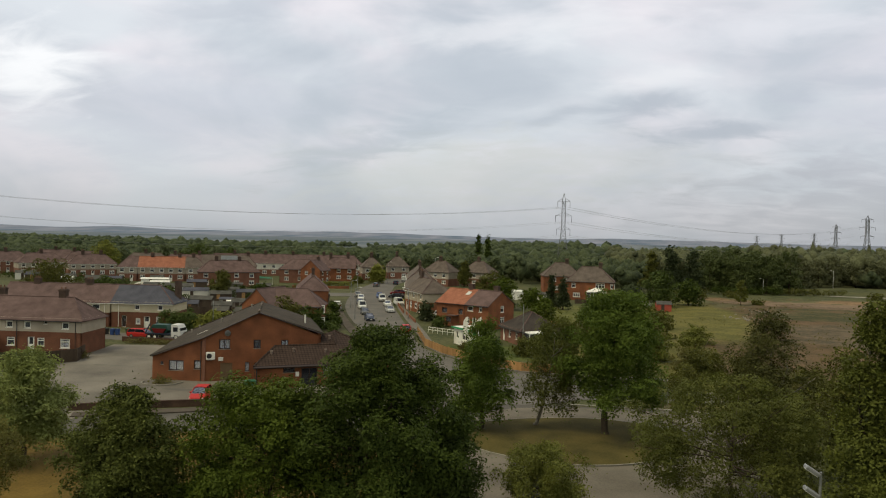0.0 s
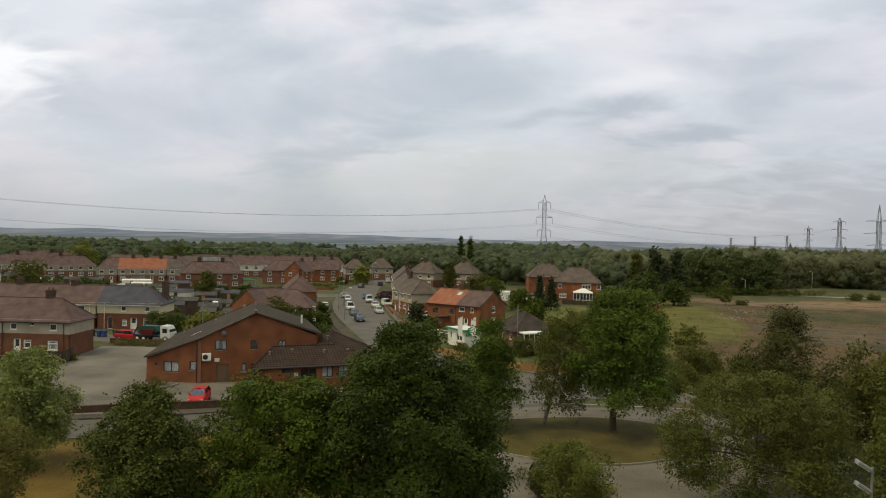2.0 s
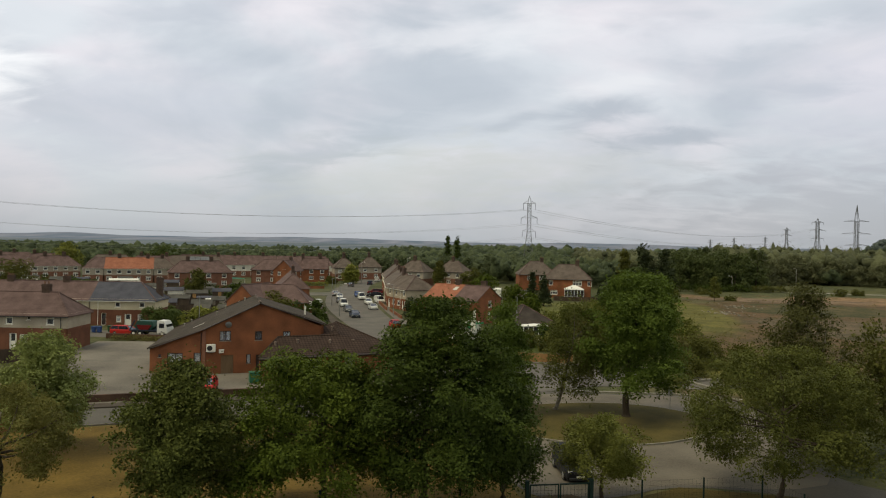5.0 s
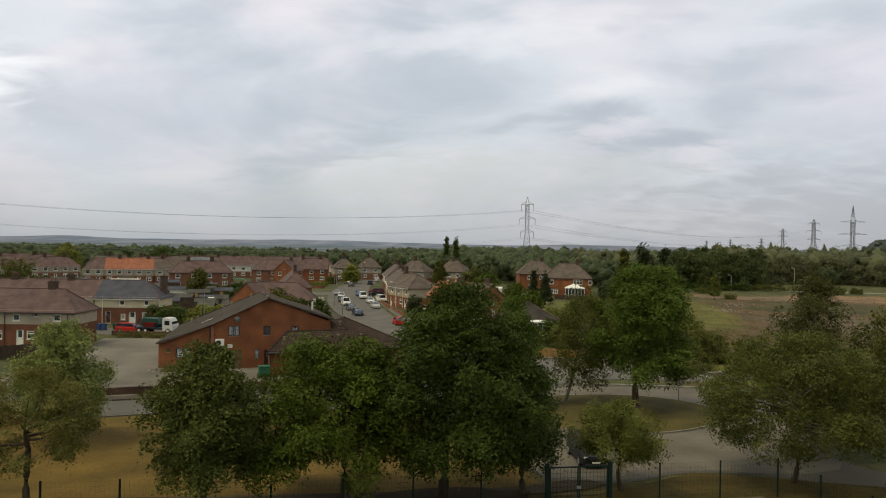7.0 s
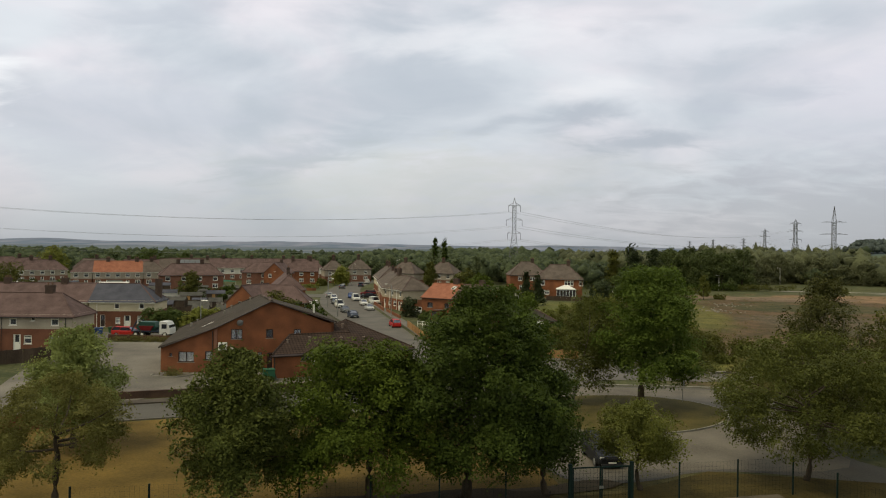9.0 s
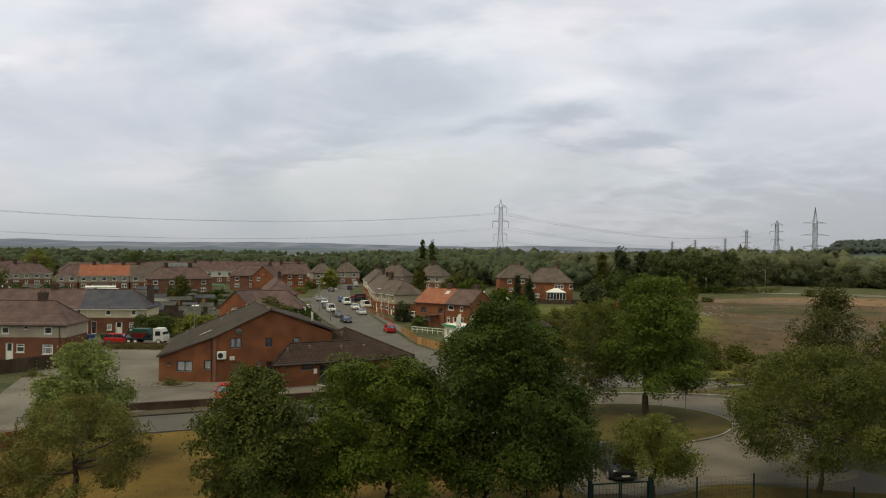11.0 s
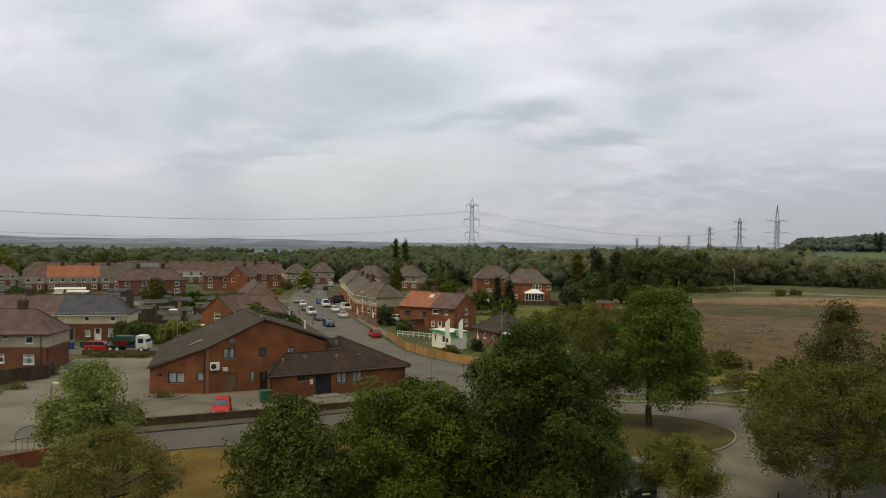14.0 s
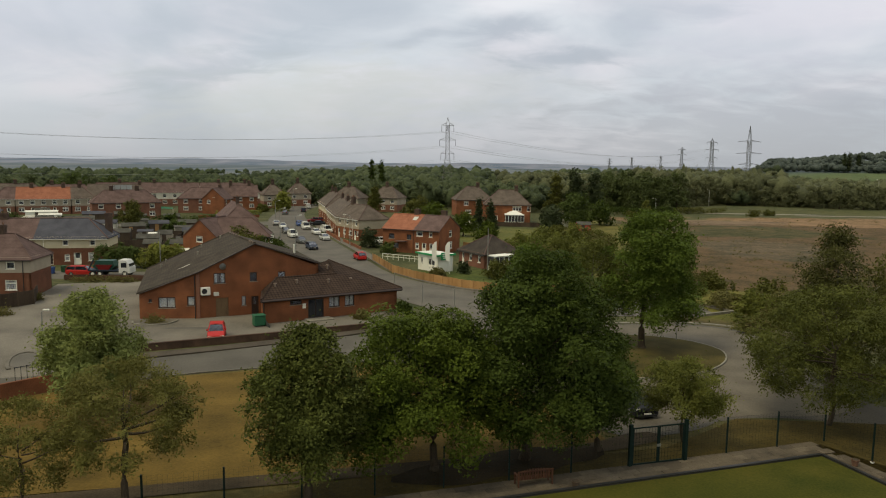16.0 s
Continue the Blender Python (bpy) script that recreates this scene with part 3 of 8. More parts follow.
# centre, half axes, raggedness, and the two colours of each kind of ground
GROUND_AREAS = [
    (-34, 134, 8, 24, 0.3, (0.028, 0.030, 0.012), (0.068, 0.062, 0.028)),
    (-76, 162, 40, 36, 0.4, (0.028, 0.030, 0.012), (0.068, 0.062, 0.028)),
    (-14, 44, 34, 20, 0.3, (0.070, 0.058, 0.016), (0.130, 0.102, 0.032)),
    (52, 140, 44, 72, 0.6, (0.056, 0.043, 0.016), (0.120, 0.077, 0.034)),
    (112, 176, 80, 72, 0.8, (0.058, 0.044, 0.016), (0.128, 0.080, 0.036)),
    (84, 200, 22, 20, 3.2, (0.040, 0.042, 0.012), (0.100, 0.080, 0.031)),
    (40, 188, 15, 52, 0.5, (0.078, 0.076, 0.015), (0.140, 0.120, 0.028)),
    (24, 128, 14, 34, 0.6, (0.078, 0.078, 0.018), (0.145, 0.125, 0.032)),
    (37, 93, 12, 12, 0.8, (0.080, 0.082, 0.016), (0.155, 0.138, 0.030)),
    (18, 172, 17, 30, 0.5, (0.072, 0.080, 0.018), (0.135, 0.128, 0.030)),
    (3, 113, 11, 8, 0.4, (0.046, 0.062, 0.013), (0.092, 0.105, 0.024)),
    (152, 238, 88, 20, 2.0, (0.130, 0.085, 0.038), (0.270, 0.165, 0.078)),
    (84, 232, 24, 10, 2.2, (0.110, 0.076, 0.040), (0.200, 0.140, 0.078)),
    (70, 158, 15, 22, 2.2, (0.055, 0.048, 0.022), (0.140, 0.100, 0.053)),
    (165, 290, 150, 16, 0.5, (0.052, 0.056, 0.016), (0.098, 0.094, 0.031)),
    (185, 270, 62, 3.0, 2.4, (0.165, 0.14, 0.10), (0.25, 0.215, 0.165)),
    (116, 277, 20, 2.0, 2.0, (0.25, 0.22, 0.17), (0.35, 0.31, 0.245)),
    (860, 1200, 520, 260, 0.2, (0.035, 0.05, 0.018), (0.07, 0.09, 0.03)),
    (600, 800, 300, 175, 0.1, (0.075, 0.10, 0.038), (0.115, 0.14, 0.053)),
]


def ease(a, b, v):
    s = min(max((v - a) / (b - a), 0.0), 1.0)
    return s * s * (3 - 2 * s)


def hill_height(x, y):
    """Level country, with one wooded hill off to the side behind a sloping field."""
    if y < 800 or x < 300:
        return 0.0
    u = x / y
    return ease(0.405, 0.445, u) * (12 * ease(850, 960, y) + (9 + 13 * ease(0.44, 0.64, u)) * ease(960, 1060, y)) * (1 - ease(1500, 2100, y))


def ground_sheet():
    ys = [-60, -20, 20, 50, 78] + [78 + 30 * i for i in range(1, 35)] + [1100 + 80 * i for i in range(1, 11)] + [2000 + 250 * i for i in range(0, 11)]
    xs = [40 * i for i in range(-15, 16)]
    xs = [-4400, -3600, -2900, -2300, -1800, -1400, -1100, -900, -740] + xs + [670, 740, 820, 900, 980, 1060, 1140, 1220, 1400, 1800, 2300, 2900, 3600, 4400]
    v = [(x, y, gz(y) + hill_height(x, y) - 0.02) for y in ys for x in xs]
    w = len(xs)
    f = [(j * w + i, j * w + i + 1, (j + 1) * w + i + 1, (j + 1) * w + i) for j in range(len(ys) - 1) for i in range(w - 1)]
    ob = raw("ground", v, f, ground_material(), smooth=True)
    tagged(ob, "open ground of dry grass, rough meadow and bare earth", "ground", kind="structure")


ground_sheet()


def far_hills():
    """Low hills along the horizon, as two ranges one behind the other."""
    for r0, lift, seed, name in ((2700, 2.5, 1.0, "backdrop_hills"), (3700, 17.0, 5.0, "backdrop_hills_2")):
        v, f = [], []
        n = 120
        for i in range(n + 1):
            a = radians(-75 + 150 * i / n)
            h = lift + 12 * noise.noise((a * 5.0, seed, 0)) + 8 * noise.noise((a * 14.0, seed, 4)) + max(0, -a) * 6.0
            for r, z in ((r0, -4.0), (r0 + 260, max(h, 0.5) * 0.72), (r0 + 520, max(h, 0.5)), (r0 + 900, -4.0)):
                v.append((r * math.sin(a), r * math.cos(a), z))
        for i in range(n):
            for k in range(3):
                f.append((i * 4 + k, (i + 1) * 4 + k, (i + 1) * 4 + k + 1, i * 4 + k + 1))
        tagged(raw(name, v, f, M["hill"], smooth=True), "low hills along the horizon, coloured blue-grey for haze", "hills", kind="structure")


far_hills()

ROAD_OUT = smooth_line([(-48, 50), (-30, 59), (-19, 65.4), (-7.4, 73.4), (2, 78.6), (14, 79.2), (22, 79.8), (29, 80.2), (32.5, 76.5), (32, 66), (30, 56), (31, 50), (40, 47), (40, 42.5), (26, 47.8),
                        (19.3, 48.2), (15.6, 44.8), (10.8, 43.6), (9.0, 47), (6, 53), (2, 60), (-7.5, 61.8), (-16.6, 58.3), (-20.7, 56.8), (-30, 51), (-48, 42)], 2, True)
sheet("road", ROAD_OUT, 0.012, M["asphalt_pale"], "worn pale asphalt road that loops round a grass island", "road")
sheet("street", smooth_line([(2, 77), (-1.6, 86.2), (-5.5, 91.5), (-11.5, 102.5), (-20, 121.5), (-27.6, 138), (-34.5, 154), (-41, 171), (-48, 195), (-55, 226), (-60, 265), (-60, 300),
                             (-50, 300), (-50.5, 262), (-46, 235), (-37, 200), (-30, 176), (-24.6, 160), (-19, 143.5), (-14, 129.5), (-9.4, 115.2), (-4.6, 107.2), (3, 99.6), (14, 95), (32, 92.5), (32, 84), (17, 84), (13, 79)], 1, True),
      0.028, M["asphalt"], "asphalt residential street running away between houses", "road")
sheet("side_street", smooth_line([(-46, 199), (-60, 196), (-95, 186), (-95, 194), (-62, 206), (-48, 212)], 1, True), 0.02, M["asphalt"], "asphalt side street between brick houses", "road")
sheet("car_park", [(-27.2, 64.3), (-16.6, 70.3), (-8.2, 75.2), (-6.2, 79), (-6.5, 86.0), (-20, 90), (-33, 100), (-43.5, 103.4), (-54, 100.2), (-52.0, 92), (-50.6, 80), (-46, 70), (-41, 60), (-37, 54), (-30, 56)],
      0.034, M["asphalt_park"], "pale cracked asphalt car park round the brick hall", "car park")
sheet("lane", [(-80, 103), (-62, 104.6), (-43, 104.8), (-42, 112.5), (-62, 112), (-80, 110)], 0.02, M["asphalt"], "asphalt parking lane before the terrace", "lane")
PAVE = smooth_line([(-30, 60.2), (-19, 66.4), (-7.4, 74.4), (-4.6, 80), (-7.4, 90.8), (-13.3, 102), (-21.6, 121), (-29.2, 137.6), (-36.1, 153.6), (-42.6, 170.6)], 1)
strip("pavement", PAVE, 1.7, 0.12, M["verge"], "dark brown asphalt pavement with a kerb along the road", "pavement", thick=0.14)
PAVE_R = smooth_line([(30, 97.6), (14, 96.6), (4.2, 99.8), (-3.2, 107.6), (-7.9, 115.6), (-12.4, 129.8), (-17.4, 144), (-23, 160.4), (-28.4, 176.4), (-35.4, 200.4)], 1)
strip("pavement_2", PAVE_R, 1.8, 0.12, M["pavement"], "grey concrete pavement beside the garden fences", "pavement", thick=0.14)
sheet("road_bend", smooth_line([(7.5, 49.5), (9.4, 46.5), (11, 44.2), (15.5, 45.3), (19.2, 48.6), (26, 48.4), (30.4, 51), (29.6, 56), (31.5, 66), (31.8, 75.8), (28.6, 79.4), (22, 79.2), (14, 78.6), (8, 76), (5, 68), (4.5, 62), (6, 54)], 1, True), 0.018, M["asphalt_dusty"], "pale dust-covered asphalt bend of the road loop", "road")
ISLAND = smooth_line([(4, 66), (10, 71.5), (17.6, 74.3), (23.5, 72.6), (26.2, 68.3), (25.4, 64.2), (22.8, 60.4), (18.5, 57.5), (13, 57), (7, 60)], 2, True)
sheet("grass_island", ISLAND, 0.13, M["island_grass"], "dry grass island inside the road loop, darkened for tree shade", "grass", thick=0.15)
strip("kerb", ISLAND + ISLAND[:1], 0.14, 0.15, M["kerb"], "pale concrete kerb round the grass island", "kerb", thick=0.16)
strip("kerb_2", smooth_line([(40, 76), (33.5, 77.2), (29.5, 80.6), (22, 80.3), (14, 79.7)], 2), 0.3, 0.12, M["kerb"], "pale concrete kerb along the road bend", "kerb", thick=0.14)
sheet("lawn", [(-40, 46), (-30, 50.4), (-20.7, 56.2), (-16.6, 57.7), (-7.5, 61.2), (2, 59.3), (6, 52.5), (9, 46.4), (10.2, 42.4), (-4, 38.3), (-20, 34.6), (-34, 30)], 0.02, M["lawn"], "dry yellowed mown lawn under the trees", "lawn")
sheet("footpath", smooth_line([(-34, 28.8), (-15.6, 34.2), (-0.3, 38.2), (9.4, 41.2), (14.2, 43.9), (12.4, 45.2), (8.2, 42.2), (-0.6, 39.6), (-15.9, 35.6), (-34, 30.4)], 1, True), 0.035, M["path"], "worn footpath across the lawn, dark brown for tree shade", "path")
# shade under the trees, laid on the lawn as a dark sheet
sheet("tree_shade_patch", smooth_line([(-3.4, 36.6), (-1.2, 38.9), (0.6, 39.2), (2.4, 40.9), (6.4, 42.2), (7.4, 41.4), (9.4, 42.4), (9.2, 40.4), (6.8, 39.3), (5.6, 38.0), (3.0, 37.6), (1.0, 36.2), (-1.2, 36.2)], 1, True), 0.045, M["soil"], "dark patch for the shade under the dense trees", "soil")
strip("kerb_3", smooth_line([(-48, 42.2), (-30, 51.1), (-20.7, 56.9), (-16.6, 58.4), (-7.5, 61.9), (2, 60.1), (6, 53.1), (9.0, 47.1)], 1), 0.16, 0.09, M["pavement"], "dull concrete kerb between lawn and road", "kerb", thick=0.11)


# ---- houses ----
def facade(bm, o, e, length, z0, z1, holes=(), thick=0.24):
    """A wall panel with openings through it. o: its start in plan, e: its direction; the outside is to the right of e."""
    o, e = Vector(o), Vector(e).normalized()
    n = Vector((-e.y, e.x))
    holes = [(max(a, 0.02), min(b, length - 0.02), max(c, z0 + 0.02), min(d, z1 - 0.02)) for a, b, c, d in holes]
    xs = sorted({0.0, length, *[v for h in holes for v in h[:2]]})
    zs = sorted({z0, z1, *[v for h in holes for v in h[2:]]})
    grid = {}

    def vert(x, z, k):
        if (x, z, k) not in grid:
            p = o + e * x + n * (thick * k)
            grid[x, z, k] = bm.verts.new((p.x, p.y, z))
        return grid[x, z, k]

    def solid(i, j):
        if not (0 <= i < len(xs) - 1 and 0 <= j < len(zs) - 1):
            return False
        cx, cz = (xs[i] + xs[i + 1]) / 2, (zs[j] + zs[j + 1]) / 2
        return not any(a < cx < b and c < cz < d for a, b, c, d in holes)

    for i in range(len(xs) - 1):
        for j in range(len(zs) - 1):
            if not solid(i, j):
                continue
            a, b, c, d = xs[i], xs[i + 1], zs[j], zs[j + 1]
            bm.faces.new((vert(a, c, 0), vert(b, c, 0), vert(b, d, 0), vert(a, d, 0)))
            bm.faces.new((vert(a, c, 1), vert(a, d, 1), vert(b, d, 1), vert(b, c, 1)))
            for (p, q), (di, dj) in (((a, c), (a, d)), (-1, 0)), (((b, d), (b, c)), (1, 0)), (((b, c), (a, c)), (0, -1)), (((a, d), (b, d)), (0, 1)):
                if not solid(i + di, j + dj):
                    bm.faces.new((vert(*p, 0), vert(*p, 1), vert(*q, 1), vert(*q, 0)))
    return bm


def frame_bars(bm, w, h, t, d, mull=(), rails=()):
    """A window or door frame of width w and height h, bars t wide and d deep, round its lower left corner."""
    xs, zs = [0.0, *mull, w], [0.0, *rails, h]
    holes = []
    for i in range(len(xs) - 1):
        for j in range(len(zs) - 1):
            a = xs[i] + (t if i == 0 else t / 2)
            b = xs[i + 1] - (t if i == len(xs) - 2 else t / 2)
            c = zs[j] + (t if j == 0 else t / 2)
            e = zs[j + 1] - (t if j == len(zs) - 2 else t / 2)
            holes.append((a, b, c, e))
    return facade(bm, (0, 0), (1, 0), w, 0.0, h, holes, d)


def window(parent, o, e, a, b, c, d, frame_mat, mull=1, curtain=False, set_in=0.09, name="window", rails=()):
    """A window in an opening from a to b along the wall and c to d up."""
    o, e = Vector(o), Vector(e).normalized()
    n = Vector((-e.y, e.x))
    p = o + e * a + n * set_in
    w, h = b - a, d - c
    t = (0.14 if frame_mat == M["white"] else 0.09) if w > 0.5 else 0.06
    bm = frame_bars(bmesh.new(), w, h, t, 0.07, [w * (i + 1) / (mull + 1) for i in range(mull)], rails)
    m = pose(p.x, p.y, c, 0, 0, math.degrees(math.atan2(e.y, e.x)))
    ob = part(name, bm, frame_mat, parent)
    ob.matrix_basis = m
    pane = part("pane", boxed(t * 0.5, w - t * 0.5, 0.025, 0.045, t * 0.5, h - t * 0.5), M["glass_clear"] if curtain else M["glass"], ob)
    pane.visible_shadow = False
    part("sill", boxed(-0.06, w + 0.06, -set_in - 0.05, 0.0, -0.06, -0.002), M["white"] if frame_mat == M["white"] else M["concrete"], ob)
    if curtain:
        bm = bmesh.new()
        for x0, x1 in ((0.04, w * 0.30), (w * 0.70, w - 0.04)) if curtain != "full" else ((0.04, w - 0.04),):
            k = 6
            v = [[bm.verts.new((x0 + (x1 - x0) * i / k, 0.085 + 0.025 * (i % 2), z)) for i in range(k + 1)] for z in (0.05, h - 0.05)]
            for i in range(k):
                bm.faces.new((v[0][i], v[0][i + 1], v[1][i + 1], v[1][i]))
        bmesh.ops.solidify(bm, geom=bm.faces[:], thickness=0.01)
        part("curtain", bm, M["curtain"], ob)
    return ob


def door(parent, o, e, a, b, z, h, mat, frame_mat):
    o, e = Vector(o), Vector(e).normalized()
    n = Vector((-e.y, e.x))
    p = o + e * a + n * 0.1
    w = b - a
    ob = part("door", frame_bars(bmesh.new(), w, h, 0.08, 0.08), frame_mat, parent)
    ob.matrix_basis = pose(p.x, p.y, z, 0, 0, math.degrees(math.atan2(e.y, e.x)))
    bm = boxed(0.08, w - 0.08, 0.02, 0.06, 0.0, h * 0.55)
    box(bm, 0.08, 0.24, 0.02, 0.06, h * 0.55, h - 0.08)
    box(bm, w - 0.24, w - 0.08, 0.02, 0.06, h * 0.55, h - 0.08)
    part("door_leaf", bm, mat, ob)
    part("pane", boxed(0.2, w - 0.2, 0.03, 0.05, h * 0.54, h - 0.07), M["glass"], ob)
    part("handle", boxed(w - 0.2, w - 0.15, -0.03, 0.02, h * 0.45, h * 0.52), M["chrome"], ob)
    return ob


def roof_shell(W, D, eave, ridge, hip_l, hip_r, over=0.32, thick=0.14, x0=0.0, x1=None, ends=(True, True)):
    """A pitched roof over a W by D plan with the ridge along x: hipped where hip_l / hip_r is the run of the hip, a gable where it is 0."""
    x1 = W if x1 is None else x1
    oy = over
    slope = (ridge - eave) / (D / 2)
    ez = eave - over * slope
    oxl = (over if hip_l else 0.16) if ends[0] else 0.0
    oxr = (over if hip_r else 0.16) if ends[1] else 0.0
    a, b = x0 - oxl, x1 + oxr
    ra = x0 + hip_l if hip_l else a
    rb = x1 - hip_r if hip_r else b
    pts = [(a, -oy, ez), (b, -oy, ez), (b, D + oy, ez), (a, D + oy, ez), (ra, D / 2, ridge), (rb, D / 2, ridge)]
    bm = bmesh.new()
    top = [bm.verts.new(p) for p in pts]
    low = [bm.verts.new((p[0], p[1], p[2] - thick)) for p in pts]
    for q in ((0, 1, 5, 4), (2, 3, 4, 5), (3, 0, 4), (1, 2, 5)):
        gable = (q == (3, 0, 4) and not hip_l) or (q == (1, 2, 5) and not hip_r)
        if not gable:
            bm.faces.new([top[i] for i in q])
            bm.faces.new([low[i] for i in reversed(q)])
    rim = [(0, 1), (2, 3)]
    rim += [(3, 0)] if hip_l else [(3, 4), (4, 0)]
    rim += [(1, 2)] if hip_r else [(1, 5), (5, 2)]
    for i, j in rim:
        bm.faces.new((low[i], low[j], top[j], top[i]))
    return bm, pts


def ridge_caps(pts, hip_l, hip_r, mat, parent):
    bm = bmesh.new()
    a, b = Vector(pts[4]), Vector(pts[5])
    runs = [(a, b)]
    if hip_l:
        runs += [(a, Vector(pts[0])), (a, Vector(pts[3]))]
    if hip_r:
        runs += [(b, Vector(pts[1])), (b, Vector(pts[2]))]
    for p, q in runs:
        if (q - p).length > 0.3:
            tube(bm, p + Vector((0, 0, 0.01)), q + Vector((0, 0, 0.01)), 0.11, n=6)
    part("ridge_tiles", bm, mat, parent)


def chimney(parent, x, y, z0, z1, w=1.1, d=0.7, pots=3, mat=None):
    bm = boxed(x - w / 2, x + w / 2, y - d / 2, y + d / 2, z0, z1 - 0.3)
    box(bm, x - w / 2 - 0.07, x + w / 2 + 0.07, y - d / 2 - 0.07, y + d / 2 + 0.07, z1 - 0.3, z1 - 0.12)
    box(bm, x - w / 2, x + w / 2, y - d / 2, y + d / 2, z1 - 0.12, z1)
    ch = part("chimney", bm, mat or M["brick_stack"], parent, "brick chimney stack with clay pots")
    for i in range(pots):
        px = x + (i - (pots - 1) / 2) * w / max(pots, 1)
        bm = bmesh.new()
        tube(bm, (px, y, z1), (px, y, z1 + 0.3), 0.13, 0.10, 8)
        tube(bm, (px, y, z1 + 0.3), (px, y, z1 + 0.35), 0.13, 0.13, 8)
        part("chimney_pot", bm, M["terracotta"], ch)


def house(FL, FR, D, eave=4.8, ridge=7.6, hips=(3.0, 3.0), lower="brick", upper="render_grey", roof="tile_brown", label="", front=(), side_r=(), side_l=(),
          chimneys=(), roofs=None, gutters=True, pipes=(), base=0.0, group="", split=2.55, name="house", ridge_pots=3, porch=None):
    """A two-storey house. FL, FR: its front corners in plan. front, side_r, side_l: openings (kind, from, to, z0, z1)."""
    FL, FR = Vector(FL), Vector(FR)
    W = (FR - FL).length
    turn = math.degrees(math.atan2(FR.y - FL.y, FR.x - FL.x))
    h = thing(name, FL.x, FL.y, turn, base, label, "house", group)
    sides = (((0, 0), (1, 0), W, front), ((W, 0), (0, 1), D, side_r), ((W, D), (-1, 0), W, ()), ((0, D), (0, -1), D, side_l))
    for k, (z0, z1, mat) in enumerate(((-0.3, split, M[lower]), (split, eave, M[upper]))):
        for o, e, length, ops in sides:
            holes = [(a, b, c, d) for kind, a, b, c, d in ops if z0 <= (c + d) / 2 < z1]
            out = 0.03 * k
            oo = Vector(o) + Vector((e[1], -e[0])) * out
            part("wall", facade(bmesh.new(), oo, e, length, z0, z1, holes), mat, h)
    for o, e, length, ops in sides:
        for kind, a, b, c, d in ops:
            if kind[0] == "d":
                door(h, o, e, a, b, c, d - c, M["white"] if kind == "d" else M["frame_brown"], M["white"])
            else:
                w = window(h, o, e, a, b, c, d, M["frame_brown"] if "b" in kind else M["white"], 0 if b - a < 1.45 else (2 if b - a > 1.9 else 1), "full" if "f" in kind else ("c" in kind), rails=((d - c) * 0.68,) if b - a > 0.7 else ())
    for left, hip in ((True, hips[0]), (False, hips[1])):
        if not hip:
            bm = bmesh.new()
            x = (0.0, 0.24) if left else (W - 0.24, W)
            for xx in x:
                bm.faces.new([bm.verts.new(p) for p in ((xx, 0, eave), (xx, D, eave), (xx, D / 2, ridge - 0.06))])
            v = list(bm.verts)
            for i, j in ((0, 1), (1, 2), (2, 0)):
                bm.faces.new((v[i], v[j], v[j + 3], v[i + 3]))
            part("gable", bm, M[upper], h)
    cuts = roofs or [(0.0, W, roof)]
    for k, (xa, xb, mat) in enumerate(cuts):
        first, last = k == 0, k == len(cuts) - 1
        bm, pts = roof_shell(W, D, eave, ridge, hips[0] if first else 0, hips[1] if last else 0, x0=xa, x1=xb, ends=(first, last))
        part("roof", bm, M[mat], h)
        ridge_caps(pts, hips[0] if first else 0, hips[1] if last else 0, M["tile_brown"] if mat != "tile_orange" else M["tile_orange"], h)
    slope = (ridge - eave) / (D / 2)
    if gutters:
        for y in (-0.42, D + 0.34):
            part("gutter", boxed(-0.2, W + 0.2, y, y + 0.1, eave - 0.32 * slope - 0.2, eave - 0.32 * slope - 0.1), M["dirty_white"] if gutters == "w" else M["black"], h)
    for x in pipes:
        part("drainpipe", tube(bmesh.new(), (x, -0.12, 0), (x, -0.12, eave - 0.1), 0.05, n=6), M["white"] if gutters == "w" else M["black"], h)
    for cx, cy, z1 in chimneys:
        chimney(h, cx, cy, eave, z1, pots=ridge_pots)
    if porch:
        x0, x1 = porch
        bm = boxed(x0, x1, -1.0, 0, 2.3, 2.42)
        part("porch_canopy", bm, M["dirty_white"], h)
    return h


def spread(n, W, w, z0, z1, kind="w", start=0.0):
    """n openings of width w, evenly along a wall of length W."""
    return [(kind, start + (W - start) * (i + 0.5) / n - w / 2, start + (W - start) * (i + 0.5) / n + w / 2, z0, z1) for i in range(n)]


def two_floors(W, n, kind="w", doors=()):
    ops = spread(n, W, 1.4, 3.1, 4.42, kind)
    for i, op in enumerate(spread(n, W, 1.6, 0.85, 2.2, kind)):
        if i in doors:
            m = (op[1] + op[2]) / 2
            ops.append(("d", m - 0.5, m + 0.5, 0.0, 2.1))
        else:
            ops.append(op)
    return ops


